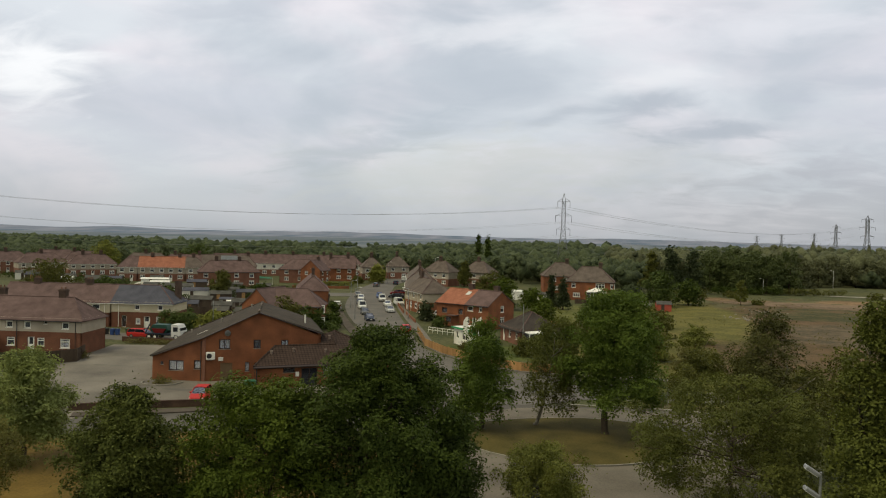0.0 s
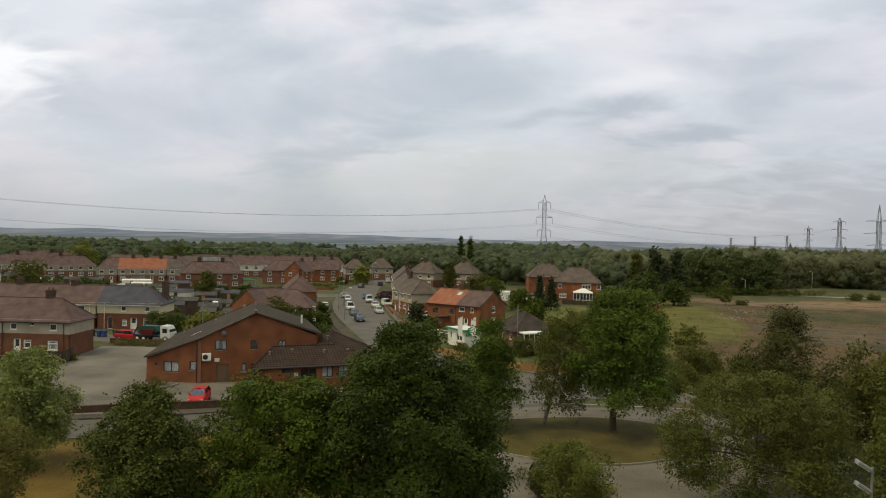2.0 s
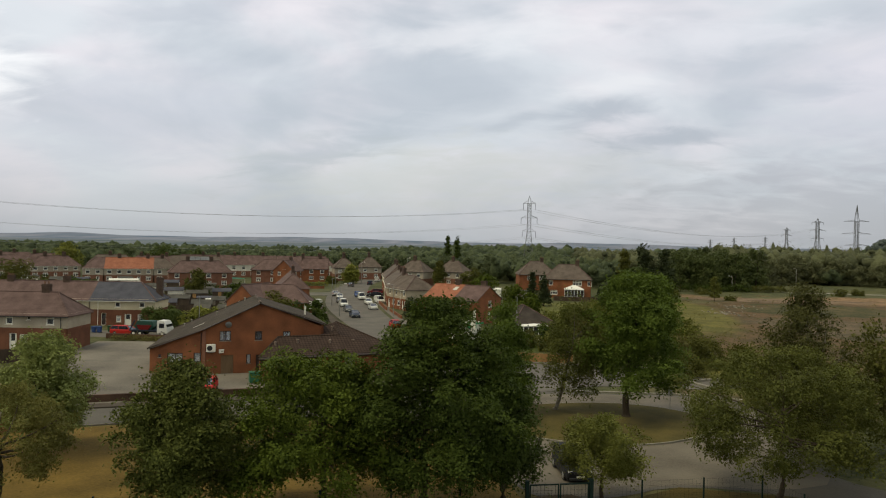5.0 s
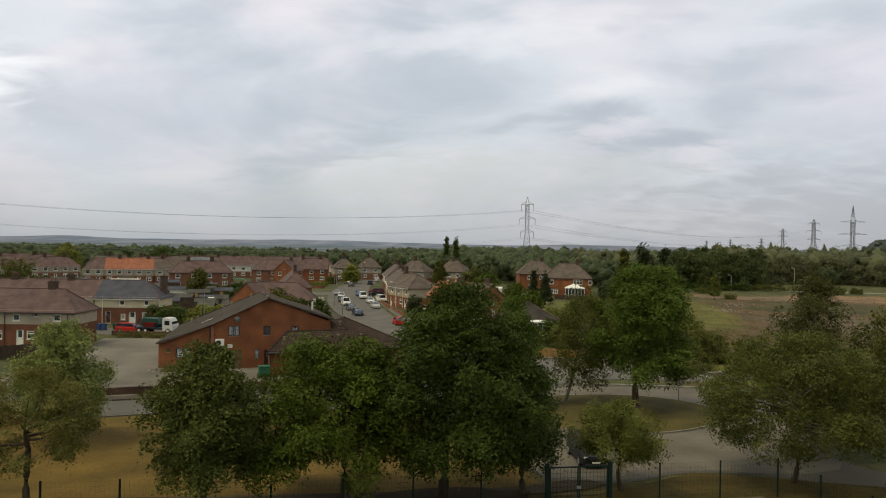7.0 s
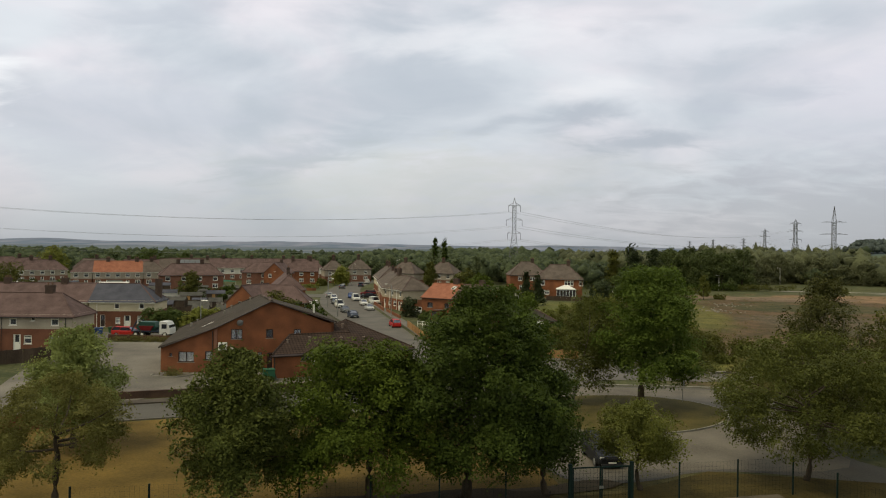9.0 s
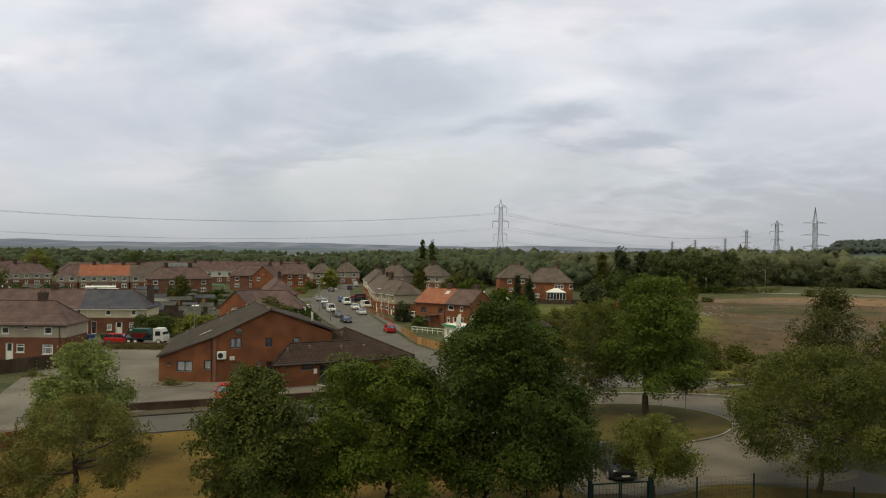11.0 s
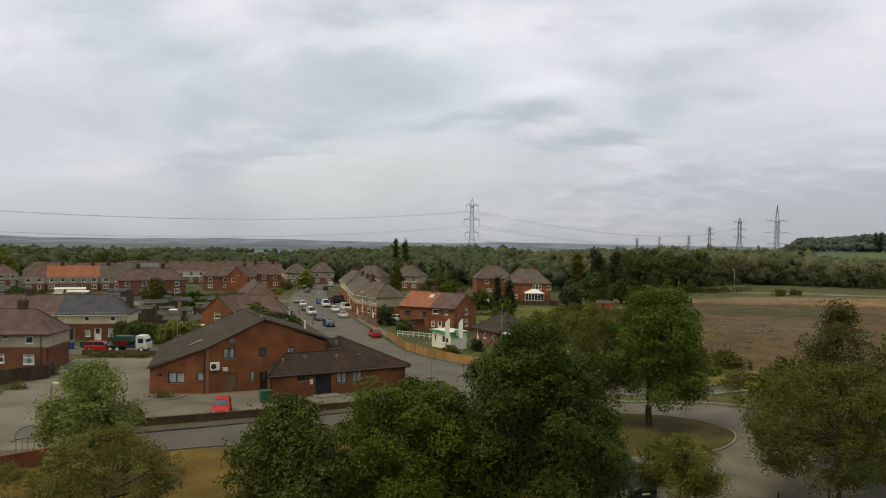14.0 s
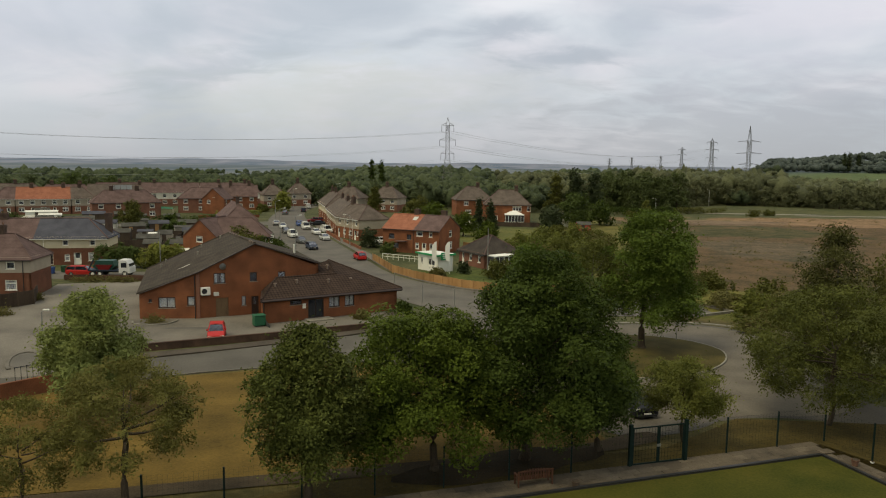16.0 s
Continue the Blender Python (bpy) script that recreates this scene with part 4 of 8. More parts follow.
# the semi-detached house beside the car park
house((-70.2, 88.3), (-52.3, 90.8), 6.4, 5.0, 7.7, (3.0, 3.0), "brick_brown", "render_grey", "tile_brown", "semi-detached house, brick below and grey render above, brown hipped roof",
      front=[("w", 15.16, 16.24, 3.5, 4.8), ("w", 12.56, 13.06, 4.13, 4.85), ("w", 9.7, 10.7, 3.5, 4.8), ("w", 7.08, 8.08, 3.5, 4.8), ("wc", 14.96, 16.37, 0.83, 2.13), ("w", 11.62, 12.7, 1.03, 2.19), ("d", 10.23, 11.25, 0.0, 2.3), ("w", 7.2, 8.4, 1.0, 2.2), ("w", 3, 4.2, 3.5, 4.8)],
      chimneys=[(13.4, 3.4, 8.8), (4.0, 3.8, 8.8)], pipes=(17.2, 8.75), ridge_pots=2, split=3.05)
# the cream and brick terrace with its slate and brown halves
# its dd door is a dark stand-in for an open arched passage
house((-67.0, 118.0), (-56.3, 120.2), 7.6, 4.6, 7.4, (0, 3.6), "brick_brown", "render_cream", "slate", "terraced house end, cream render over red brick, blue-grey slate roof",
      front=[("w", 4.11, 5.04, 3.15, 4.42), ("w", 8.26, 9.19, 3.15, 4.42), ("wf", 4.36, 5.19, 0.6, 1.7), ("d", 5.77, 6.93, 0.0, 2.0), ("wf", 8.0, 8.83, 0.6, 2.0), ("dd", 1.82, 2.66, 0.0, 2.15)], chimneys=[(10.2, 5.0, 8.2)], gutters="w", pipes=(1.3,), ridge_pots=1, split=2.75)
house((-86.8, 113.9), (-67.3, 117.9), 7.6, 4.6, 7.4, (0, 0), "brick_brown", "render_cream", "tile_brown", "terraced houses, cream render over red brick, brown tiled roof",
      front=two_floors(19.0, 6, "w", (2, 4)), chimneys=[(14.6, 3.8, 8.3), (5, 3.8, 8.3)], gutters="w", pipes=(9.5, 19.0))
house((-108, 109), (-90.5, 113.0), 7.6, 4.6, 7.6, (3.2, 3.2), "brick_brown", "render_grey", "tile_brown", "semi-detached house, grey render over brick, brown hipped roof", front=two_floors(18, 5, "w", (1, 3)), chimneys=[(9, 3.8, 9.0)])
# the long rows behind the gardens
house((-131.5, 222.6), (-118.0, 229.2), 8.0, 5.0, 8.3, (0, 0), "brick_dull", "render_grey", "tile_orange", "terraced houses under a bright orange tiled roof", front=two_floors(15, 5, "w", (1, 3)), chimneys=[(4.2, 4, 9.4), (13, 4, 9.4)], gutters="w", group="far terrace")
house((-117.8, 229.3), (-111.8, 232.6), 8.0, 5.0, 8.3, (0, 3.5), "brick_dull", "render_grey", "tile_grey", "terraced house end with a grey-brown hipped roof", front=two_floors(6.8, 2, "w", ()), chimneys=[(2.5, 4, 9.4)], gutters="w", group="far terrace")
house((-137.3, 219.8), (-131.7, 222.5), 8.0, 5.0, 8.3, (3.5, 0), "brick_dull", "render_grey", "tile_brown", "terraced houses with a brown tiled roof", front=two_floors(6, 2, "w", (1,)), chimneys=[], gutters="w", group="far terrace")
house((-163.6, 229.8), (-152.2, 240.7), 8.0, 4.8, 8.0, (3.5, 3.5), "brick_dull", "render_grey", "tile_brown", "row of brick houses with a brown hipped roof", front=two_floors(15.8, 5, "w", (2,)), chimneys=[(5, 4, 9.3), (11, 4, 9.3)], gutters="w", group="far terrace")
house((-181, 226.5), (-171.5, 239), 8.0, 4.8, 8.0, (3.5, 3.5), "brick_dull", "render_grey", "tile_brown", "row of brick houses with a brown hipped roof", front=two_floors(15.7, 5, "w", (1, 3)), chimneys=[(8, 4, 9.3)], gutters="w", group="far terrace")
house((-199, 230), (-189.5, 243), 8.0, 4.8, 8.0, (3.5, 3.5), "brick_dull", "brick_dull", "tile_brown", "row of brick houses with a brown hipped roof", front=two_floors(16, 5, "w", (2,)), chimneys=[(8, 4, 9.3)], gutters="w", group="far terrace")
house((-101.2, 208.3), (-85.2, 217.6), 8.0, 5.0, 8.3, (3.6, 3.6), "brick_dull", "brick_dull", "tile_brown", "red brick semi-detached house with a brown hipped roof", front=two_floors(18.4, 4, "w", (1,)), chimneys=[(5.5, 4, 9.5), (12.5, 4, 9.5)], group="brick houses")
panel_house = house((-118, 240.4), (-101, 248.6), 8.5, 5.2, 8.9, (0, 3), "brick_dull", "brick_dull", "tile_grey", "brick house with solar panels across its roof", front=two_floors(18.5, 4), chimneys=[(16, 4.2, 9.9)])
f = lambda y: 5.2 + (8.9 - 5.2) / 4.25 * y + 0.1
for i in range(4):
    for j in range(2):
        y0, y1, x0, x1 = 0.6 + j * 1.65, 2.15 + j * 1.65, 6.4 + i * 1.8, 8.1 + i * 1.8
        bm = bmesh.new()
        bm.faces.new([bm.verts.new(p) for p in ((x0, y0, f(y0)), (x1, y0, f(y0)), (x1, y1, f(y1)), (x0, y1, f(y1)))])
        bmesh.ops.solidify(bm, geom=bm.faces[:], thickness=0.05)
        part("solar_panel", bm, M["solar"], panel_house)
house((-128, 267.0), (-95, 281.5), 8.0, 5.2, 8.6, (0, 0), "brick_dull", "render_white", "tile_brown", "long terrace, white render above, brown tiled roof", front=two_floors(36, 10), chimneys=[(8, 4, 9.7), (20, 4, 9.7), (31, 4, 9.7)], gutters="w", group="far terrace")
house((-94.6, 281.7), (-74, 290.6), 8.0, 5.2, 8.6, (0, 3), "brick_dull", "render_white", "tile_brown", "end of a long white rendered terrace", front=two_floors(22, 6), chimneys=[(7, 4, 9.7), (17, 4, 9.7)], gutters="w", group="far terrace")
house((-88.6, 241.0), (-79.0, 242.5), 8.0, 5.0, 8.2, (3.4, 0), "brick_dull", "brick_dull", "tile_brown", "red brick house with a brown roof and white windows", front=two_floors(9.7, 2), group="brick houses")
house((-72.6, 238.4), (-72.0, 246.4), 7.4, 5.0, 8.3, (0, 0), "brick", "brick", "tile_brown", "red brick house, gable towards the gardens", front=two_floors(8, 2), side_l=[("w", 1.6, 2.8, 3.2, 4.5), ("w", 3.6, 4.4, 5.3, 6.2)], chimneys=[(6, 3.7, 9.3)], group="brick houses")
house((-206, 262), (-193, 274), 8.0, 4.8, 8.0, (3.5, 3.5), "brick_dull", "render_grey", "tile_brown", "row of brick houses with a brown hipped roof", front=two_floors(17.7, 5, "w", (2,)), chimneys=[(9, 4, 9.3)], gutters="w", group="far terrace")
house((-186, 256), (-174, 268), 8.0, 4.8, 8.0, (3.5, 3.5), "brick_dull", "brick_dull", "tile_brown", "row of brick houses with a brown hipped roof", front=two_floors(17, 5, "w", (2,)), chimneys=[(4, 4, 9.3), (13, 4, 9.3)], gutters="w", group="far terrace")
house((-161, 258), (-147, 268), 8.0, 4.8, 8.0, (3.5, 3.5), "brick_dull", "render_grey", "tile_grey", "row of brick houses with a grey-brown hipped roof", front=two_floors(17, 5, "w", (1,)), chimneys=[(8, 4, 9.3)], gutters="w", group="far terrace")
house((-143, 254), (-126, 262), 8.0, 4.8, 8.1, (3.5, 3.5), "brick_dull", "render_grey", "tile_brown", "row of brick houses with a brown hipped roof", front=two_floors(18.7, 5, "w", (1,)), chimneys=[(5, 4, 9.3), (14, 4, 9.3)], gutters="w", group="far terrace")
# the brick house behind the hall
house((-39.4, 124.7), (-37.4, 132.7), 6.6, 4.4, 7.3, (0, 0), "brick", "brick", "tile_brown", "red brick house with its gable towards the hall", side_l=[("w", 2.5, 3.8, 3.3, 4.4)], group="brick houses")
house((-40.0, 126.9), (-31.4, 128.7), 7.0, 4.4, 7.2, (0, 3), "brick", "brick", "tile_brown", "red brick house under a long brown roof", front=two_floors(10.6, 3), group="brick houses")
house((-56.0, 178.0), (-49.2, 161.5), 7.0, 4.5, 7.6, (0, 3.0), "brick", "brick", "tile_brown", "brick house with a brown hipped roof behind the hall", front=two_floors(17.8, 4), side_r=[("w", 2.0, 3.2, 3.2, 4.3), ("w", 4.4, 5.6, 0.9, 2.1)], chimneys=[(12, 3.5, 9.2)])
house((-79, 258.0), (-67.5, 261.0), 8.0, 5.0, 8.6, (3.2, 0), "brick", "brick", "tile_brown", "red brick house with a brown roof at the street corner", front=two_floors(11.8, 3), side_r=[("w", 2, 3.2, 3.2, 4.4)], chimneys=[(2.6, 4, 10.1), (9, 4, 10.1)], group="brick houses")
house((-67.4, 270.0), (-60.2, 273.4), 8.0, 5.2, 8.8, (3.5, 3.5), "brick_dull", "render_grey", "tile_grey", "semi-detached house, grey render over brick, chimneys on a hipped roof", front=two_floors(8, 2), chimneys=[(4, 4, 10.5)], group="grey houses")
house((-61.6, 285.0), (-53.4, 288.2), 8.0, 5.2, 9.0, (3.9, 3.9), "brick_dull", "render_grey", "tile_grey", "semi-detached house, grey render over brick, steep hipped roof", front=two_floors(8.8, 2), chimneys=[(4.2, 4, 10.7)], group="grey houses")
# the terrace down the street
house((-25.9, 171.4), (-19.4, 161.8), 7.4, 4.9, 7.7, (0, 3.2), "brick", "render_beige", "tile_grey", "terraced house, beige render above red brick, grey-brown hipped roof",
      front=[("w", 1.2, 2.3, 3.2, 4.4), ("w", 5.2, 6.3, 3.2, 4.4), ("w", 9.6, 10.7, 3.2, 4.4), ("d", 0.8, 1.8, 0, 2.1), ("w", 3.4, 4.8, 0.9, 2.1), ("w", 6.4, 7.8, 0.9, 2.1), ("d", 9.0, 10.0, 0, 2.1), ("w", 10.3, 11.2, 0.9, 2.1)], chimneys=[(1.5, 3.7, 9.3)], gutters="w", pipes=(4.4, 8.4), group="street terrace")
house((-33.3, 202.5), (-26.1, 172.3), 7.4, 4.9, 7.9, (3.2, 0), "brick", "render_beige", "tile_grey", "terraced houses, beige render above brick, grey-brown roof", front=two_floors(31, 8, "w", (1, 4, 6)), chimneys=[(8, 3.7, 9.1), (22, 3.7, 9.1)], gutters="w", pipes=(7, 14), group="street terrace")
house((-41.0, 234.0), (-34.3, 208.5), 7.6, 5.0, 8.3, (3.4, 3.4), "brick", "render_cream", "tile_grey", "terraced houses, cream render, grey-brown hipped roof", front=two_floors(22, 6, "w", (2, 4)), chimneys=[(6, 3.8, 9.7), (16, 3.8, 9.7)], gutters="w", group="street terrace")
house((-40.5, 256), (-30.5, 252.5), 8.0, 5.2, 8.8, (3.6, 3.6), "brick_dull", "render_grey", "tile_grey", "far semi-detached house with a grey hipped roof", front=two_floors(10.4, 3), chimneys=[(5, 4, 10.3)], group="grey houses")
house((-27.5, 262), (-17.5, 258.5), 8.0, 5.2, 8.8, (3.6, 3.6), "brick_dull", "render_grey", "tile_grey", "far semi-detached house with a grey hipped roof", front=two_floors(10.4, 3), chimneys=[(5, 4, 10.3)], group="grey houses")
# the orange-roofed house at the corner
corner = house((-12.6, 144.2), (-1.4, 138.6), 9.0, 4.75, 7.2, (0, 0), "brick", "brick", "tile_orange", "red brick semi-detached house, half its roof orange tiles, half brown", roofs=[(0, 7.0, "tile_orange"), (7.0, 12.52, "tile_brown")],
      front=[("wb", 1.35, 2.65, 2.6, 3.6), ("wb", 5.44, 6.46, 2.6, 3.6), ("w", 7.56, 8.94, 3.35, 4.6), ("w", 10.28, 11.03, 3.3, 4.5), ("wb", 2.4, 3.6, 0.8, 1.9), ("w", 7.34, 8.1, 0.9, 2.1), ("d", 8.71, 9.72, 0, 2.1), ("w", 10.4, 11.1, 1.0, 2.1)],
      side_r=[("w", 4.2, 5.5, 3.1, 4.4), ("w", 4.1, 5.7, 0.8, 2.2)], chimneys=[(5.2, 4.7, 8.3), (10.9, 5.2, 8.2)], gutters="b", pipes=(6.9,), ridge_pots=0)
part("skylight", boxed(0, 0.9, 0, 1.2, 0, 0.06, 0, pose(5.2, 2.6, 4.75 + 2.45 / 4.5 * 2.6 + 0.05, math.degrees(math.atan2(2.45, 4.5)), 0, 0)), M["lamp_glass"], corner, "pale skylight")
part("porch", boxed(3.4, 5.6, -1.1, 0.0, 2.2, 2.35), M["tile_brown"], corner)
# the bungalow
house((2.2, 127.9), (6.33, 120.7), 7.6, 2.6, 5.2, (3.7, 3.7), "brick_dull", "brick_dull", "tile_bungalow", "small brick bungalow with a dark brown hipped roof", front=[("d", 1.0, 1.8, 0.0, 2.05), ("w", 3.4, 4.3, 0.9, 2.1), ("w", 6.2, 7.1, 0.9, 2.1)], side_r=[("w", 5.4, 6.6, 0.9, 2.1)], split=2.3, name="bungalow")
# the pair of tall brick houses by the trees
house((11.2, 217.5), (24.8, 217.0), 9.4, 5.7, 9.7, (4.3, 4.3), "brick", "brick", "tile_grey", "large red brick house with a brown hipped roof and white windows", front=[("w", 8.4, 11.0, 3.6, 5.1), ("w", 12.6, 13.8, 3.6, 5.0), ("w", 1.5, 2.7, 3.6, 5.0), ("w", 2, 4, 0.9, 2.2)], chimneys=[(9.6, 4.6, 10.9)], group="tall brick houses")
house((3.3, 243.0), (15.3, 245.0), 9.4, 5.7, 9.8, (4.3, 4.3), "brick", "brick", "tile_grey", "large red brick house with a brown hipped roof", front=[("w", 2.5, 4.0, 3.6, 5.0), ("w", 6.5, 8.2, 3.6, 5.0), ("w", 3, 5, 0.9, 2.2)], chimneys=[(8, 4.6, 10.9)], group="tall brick houses")


# ---- the brick hall and its low wing ----
hall = thing("community_hall", 0, 0, 0, 0, "red brick hall with a broad weathered grey roof", "hall")
HU, HV = Vector((math.cos(radians(27)), math.sin(radians(27)))), Vector((-math.sin(radians(27)), math.cos(radians(27))))
P0, P1 = Vector((-33.6, 78.7)), Vector((-27.35, 79.35))
WF = 13.65
P2 = P1 + HU * WF
E0, KZ, AP, ER = 3.05, 5.3, 8.2, 5.6
AT = 6.2
BACK = 15.0
B0 = Vector((-39.3, 95.8))
PA = P1 + HU * AT


def wall_run(a, b, z1, holes, mat=M["brick"], parent=hall, z0=-0.3):
    return part("wall", facade(bmesh.new(), a, (b - a), (b - a).length, z0, z1, holes, 0.3), mat, parent)


# front walls: the low lean-to bay, then the gable wall set back at an angle
lean = (P1 - P0).length
lo_holes = [(0.97, 1.32, 1.85, 2.2), (2.0, 3.83, 1.2, 2.4), (5.08, 5.9, 1.45, 2.5)]
wall_run(P0, P1, E0 - 0.1, lo_holes)
window(hall, P0, P1 - P0, 2.0, 3.83, 1.2, 2.4, M["frame_brown"], 1, "full")
window(hall, P0, P1 - P0, 5.08, 5.9, 1.45, 2.5, M["frame_brown"], 0, "full")
window(hall, P0, P1 - P0, 0.97, 1.32, 1.85, 2.2, M["frame_brown"], 0)
g_holes = [(1.86, 3.25, 0.0, 2.16), (4.7, 5.19, 1.1, 2.2), (5.79, 6.61, 0.0, 2.1), (1.68, 2.96, 3.8, 4.97), (5.65, 6.47, 3.8, 4.85), (8.87, 9.74, 3.72, 4.77)]
wall_run(P1, P2, KZ - 0.1, g_holes)
window(hall, P1, HU, 1.68, 2.96, 3.8, 4.97, M["frame_brown"], 1, True)
window(hall, P1, HU, 5.65, 6.47, 3.8, 4.85, M["frame_brown"], 0)
window(hall, P1, HU, 8.87, 9.74, 3.72, 4.77, M["frame_brown"], 0, True)
window(hall, P1, HU, 4.7, 5.19, 1.1, 2.2, M["frame_brown"], 0, "full")


def gable_fill(a, b, c, da=0.3):
    """The brick over an eaves line: a triangle or slant of wall from (plan, z) points."""
    bm = bmesh.new()
    n = HV
    pts = [a, b, c]
    f0 = [bm.verts.new((p.x, p.y, z)) for p, z in pts]
    f1 = [bm.verts.new((p.x + n.x * da, p.y + n.y * da, z)) for p, z in pts]
    bm.faces.new(f0)
    bm.faces.new(f1[::-1])
    for i in range(3):
        j = (i + 1) % 3
        bm.faces.new((f0[i], f1[i], f1[j], f0[j]))
    part("gable", bm, M["brick"], hall)


gable_fill((P1, KZ - 0.1), (P2, KZ - 0.1), (PA, AP - 0.12))
gable_fill((P0, E0 - 0.1), (P1, E0 - 0.1), (P1, KZ - 0.15))
# the end of the gable wall, seen where it stands proud of the lean-to
B1, B2 = P1 + HV * 19.0, P2 + HV * BACK
BA, ABACK = Vector((-30.6, 102.2)), 7.35
wall_run(P2, B2, ER - 0.1, [])
wall_run(B2, B1, 3.2, [])
wall_run(B1, B0, 2.7, [])
wall_run(B0, P0, E0 - 0.1, [])


def roof_plane(name, pts, mat, thick=0.16, parent=hall, label=""):
    bm = bmesh.new()
    top = [bm.verts.new(p) for p in pts]
    low = [bm.verts.new((p[0], p[1], p[2] - thick)) for p in pts]
    bm.faces.new(top)
    bm.faces.new(low[::-1])
    n = len(pts)
    for i in range(n):
        bm.faces.new((low[i], low[(i + 1) % n], top[(i + 1) % n], top[i]))
    bmesh.ops.triangulate(bm, faces=[f for f in bm.faces if len(f.verts) > 4])
    return part(name, bm, mat, parent, label)


def p3(p, z, out=0.0, side=0.0):
    q = p - HV * out + HU * side
    return (q.x, q.y, z)


roof_plane("roof", [p3(P0, E0 - 0.1, 0.3, -0.3), p3(P1, KZ, 0.3), p3(PA, AP, 0.3), p3(BA, ABACK), p3(B0, E0 - 0.1, -0.2, -0.4)], M["tile_hall"], label="weathered grey-green tiled roof with patched strips")
roof_plane("roof", [p3(PA, AP, 0.3), p3(P2, ER, 0.3, 0.35), p3(B2, ER, -0.2, 0.35), p3(BA, ABACK)], M["tile_hall"])
roof_plane("roof", [p3(BA, ABACK), p3(B2, ER, -0.2, 0.35), p3(B1, 3.4, -0.2), p3(B0, E0 - 0.1, -0.2, -0.4)], M["tile_hall"])
bm = bmesh.new()
tube(bm, p3(PA, AP + 0.02, 0.3), p3(BA, ABACK + 0.02), 0.14, n=6)
tube(bm, p3(BA, ABACK + 0.02), p3(B0, E0 - 0.08, -0.2, -0.4), 0.12, n=6)
part("ridge_tiles", bm, M["tile_hall"], hall)
for a, za, b, zb in ((P0, E0 - 0.1, P1, KZ), (P1, KZ, PA, AP), (PA, AP, P2, ER)):
    bm = bmesh.new()
    tube(bm, p3(a, za - 0.08, 0.33), p3(b, zb - 0.08, 0.33), 0.09, n=6)
    part("verge_board", bm, M["frame_brown"], hall)
# two bright patched strips and vents on the left slope
for a, b in (((-31.84, 85.67, 4.46), (-30.4, 85.7, 5.1)), ((-32.25, 88.18, 4.72), (-30.8, 88.5, 5.36))):
    bm = bmesh.new()
    tube(bm, a, b, 0.07, n=5)
    part("roof_patch", bm, M["dirty_white"], hall, "white sealing strip")
# pale mortar flecks along the ridge
for i, s in enumerate((0.03, 0.08, 0.13, 0.55, 0.66, 0.74, 0.83, 0.92)):
    a, b = Vector(p3(PA, AP + 0.02, 0.3)), Vector(p3(BA, ABACK + 0.02))
    bm = bmesh.new()
    tube(bm, a.lerp(b, s), a.lerp(b, s + 0.018 + 0.006 * (i % 3)), 0.165, n=6)
    part("mortar", bm, M["vent_clay"], hall)
for s, t in ((0.15, 0.75), (0.2, 0.9), (0.62, 0.86), (0.86, 0.9), (0.55, 0.55)):
    a = Vector(p3(P0, E0)).lerp(Vector(p3(PA, AP)), s).lerp(Vector(p3(B0, E0)).lerp(Vector(p3(BA, ABACK)), s), t)
    bm = bmesh.new()
    tube(bm, a - Vector((0, 0, 0.1)), a + Vector((0, 0, 0.35)), 0.1, 0.1, 7)
    tube(bm, a + Vector((0, 0, 0.35)), a + Vector((0, 0, 0.45)), 0.16, 0.12, 7)
    part("roof_vent", bm, M["concrete"], hall)
q = Vector(p3(P2, ER + 0.5)).lerp(Vector(p3(PA, AP)), 0.2) + Vector((*HV, 0)) * 5
part("flue", tube(bmesh.new(), q - Vector((0, 0, 0.6)), q + Vector((0, 0, 0.75)), 0.13), M["dirty_white"], hall)


def on_wall(a, d, along, out):
    q = a + d * along + Vector((d.y, -d.x)) * out
    return q.x, q.y


# brick pier and downpipe where the two fronts meet
part("pier", boxed(-0.18, 0.18, -0.12, 0.2, -0.2, KZ - 0.25, 0, pose(P1.x, P1.y, 0, 0, 0, 12)), M["brick_dull"], hall)
part("drainpipe", tube(bmesh.new(), (P1.x - 0.3, P1.y - 0.16, 0), (P1.x - 0.3, P1.y - 0.16, KZ - 0.5), 0.05, n=6), M["black"], hall)
# doors of the gable wall, air conditioner, dish, lamps
ang = math.degrees(math.atan2(HU.y, HU.x))
door(hall, P1, HU, 5.79, 6.61, 0, 2.1, M["frame_brown"], M["frame_brown"])
d = part("door", frame_bars(bmesh.new(), 1.39, 2.16, 0.1, 0.1, (0.695,)), M["wood_grey"], hall)
x, y = on_wall(P1, HU, 1.86, -0.12)
d.matrix_basis = pose(x, y, 0, 0, 0, ang)
for i in range(2):
    part("door_leaf", boxed(0.1 + i * 0.6, 0.68 + i * 0.61, 0.03, 0.08, 0.02, 2.06), M["wood_grey"], d)
ac = thing("air_conditioner", *on_wall(P1, HU, 0.25, 0.0), ang, 2.65, "white outdoor air conditioner unit on the brick wall", "air conditioner")
part("casing", boxed(0, 1.0, -0.42, -0.06, 0, 0.85, 0.03), M["white"], ac)
bm = bmesh.new()
tube(bm, (0.36, -0.43, 0.42), (0.36, -0.46, 0.42), 0.3, 0.28, 16)
part("fan_grille", bm, M["black"], ac)
part("bracket", boxed(0.1, 0.9, -0.4, 0.0, -0.08, -0.003), M["steel"], ac)
vb = thing("wall_box", *on_wall(P1, HU, 1.63, 0.0), ang, 2.45, "small grey box mounted over the double door", "wall box")
part("casing", boxed(0, 0.55, -0.25, 0, 0, 0.4, 0.02), M["dirty_white"], vb)
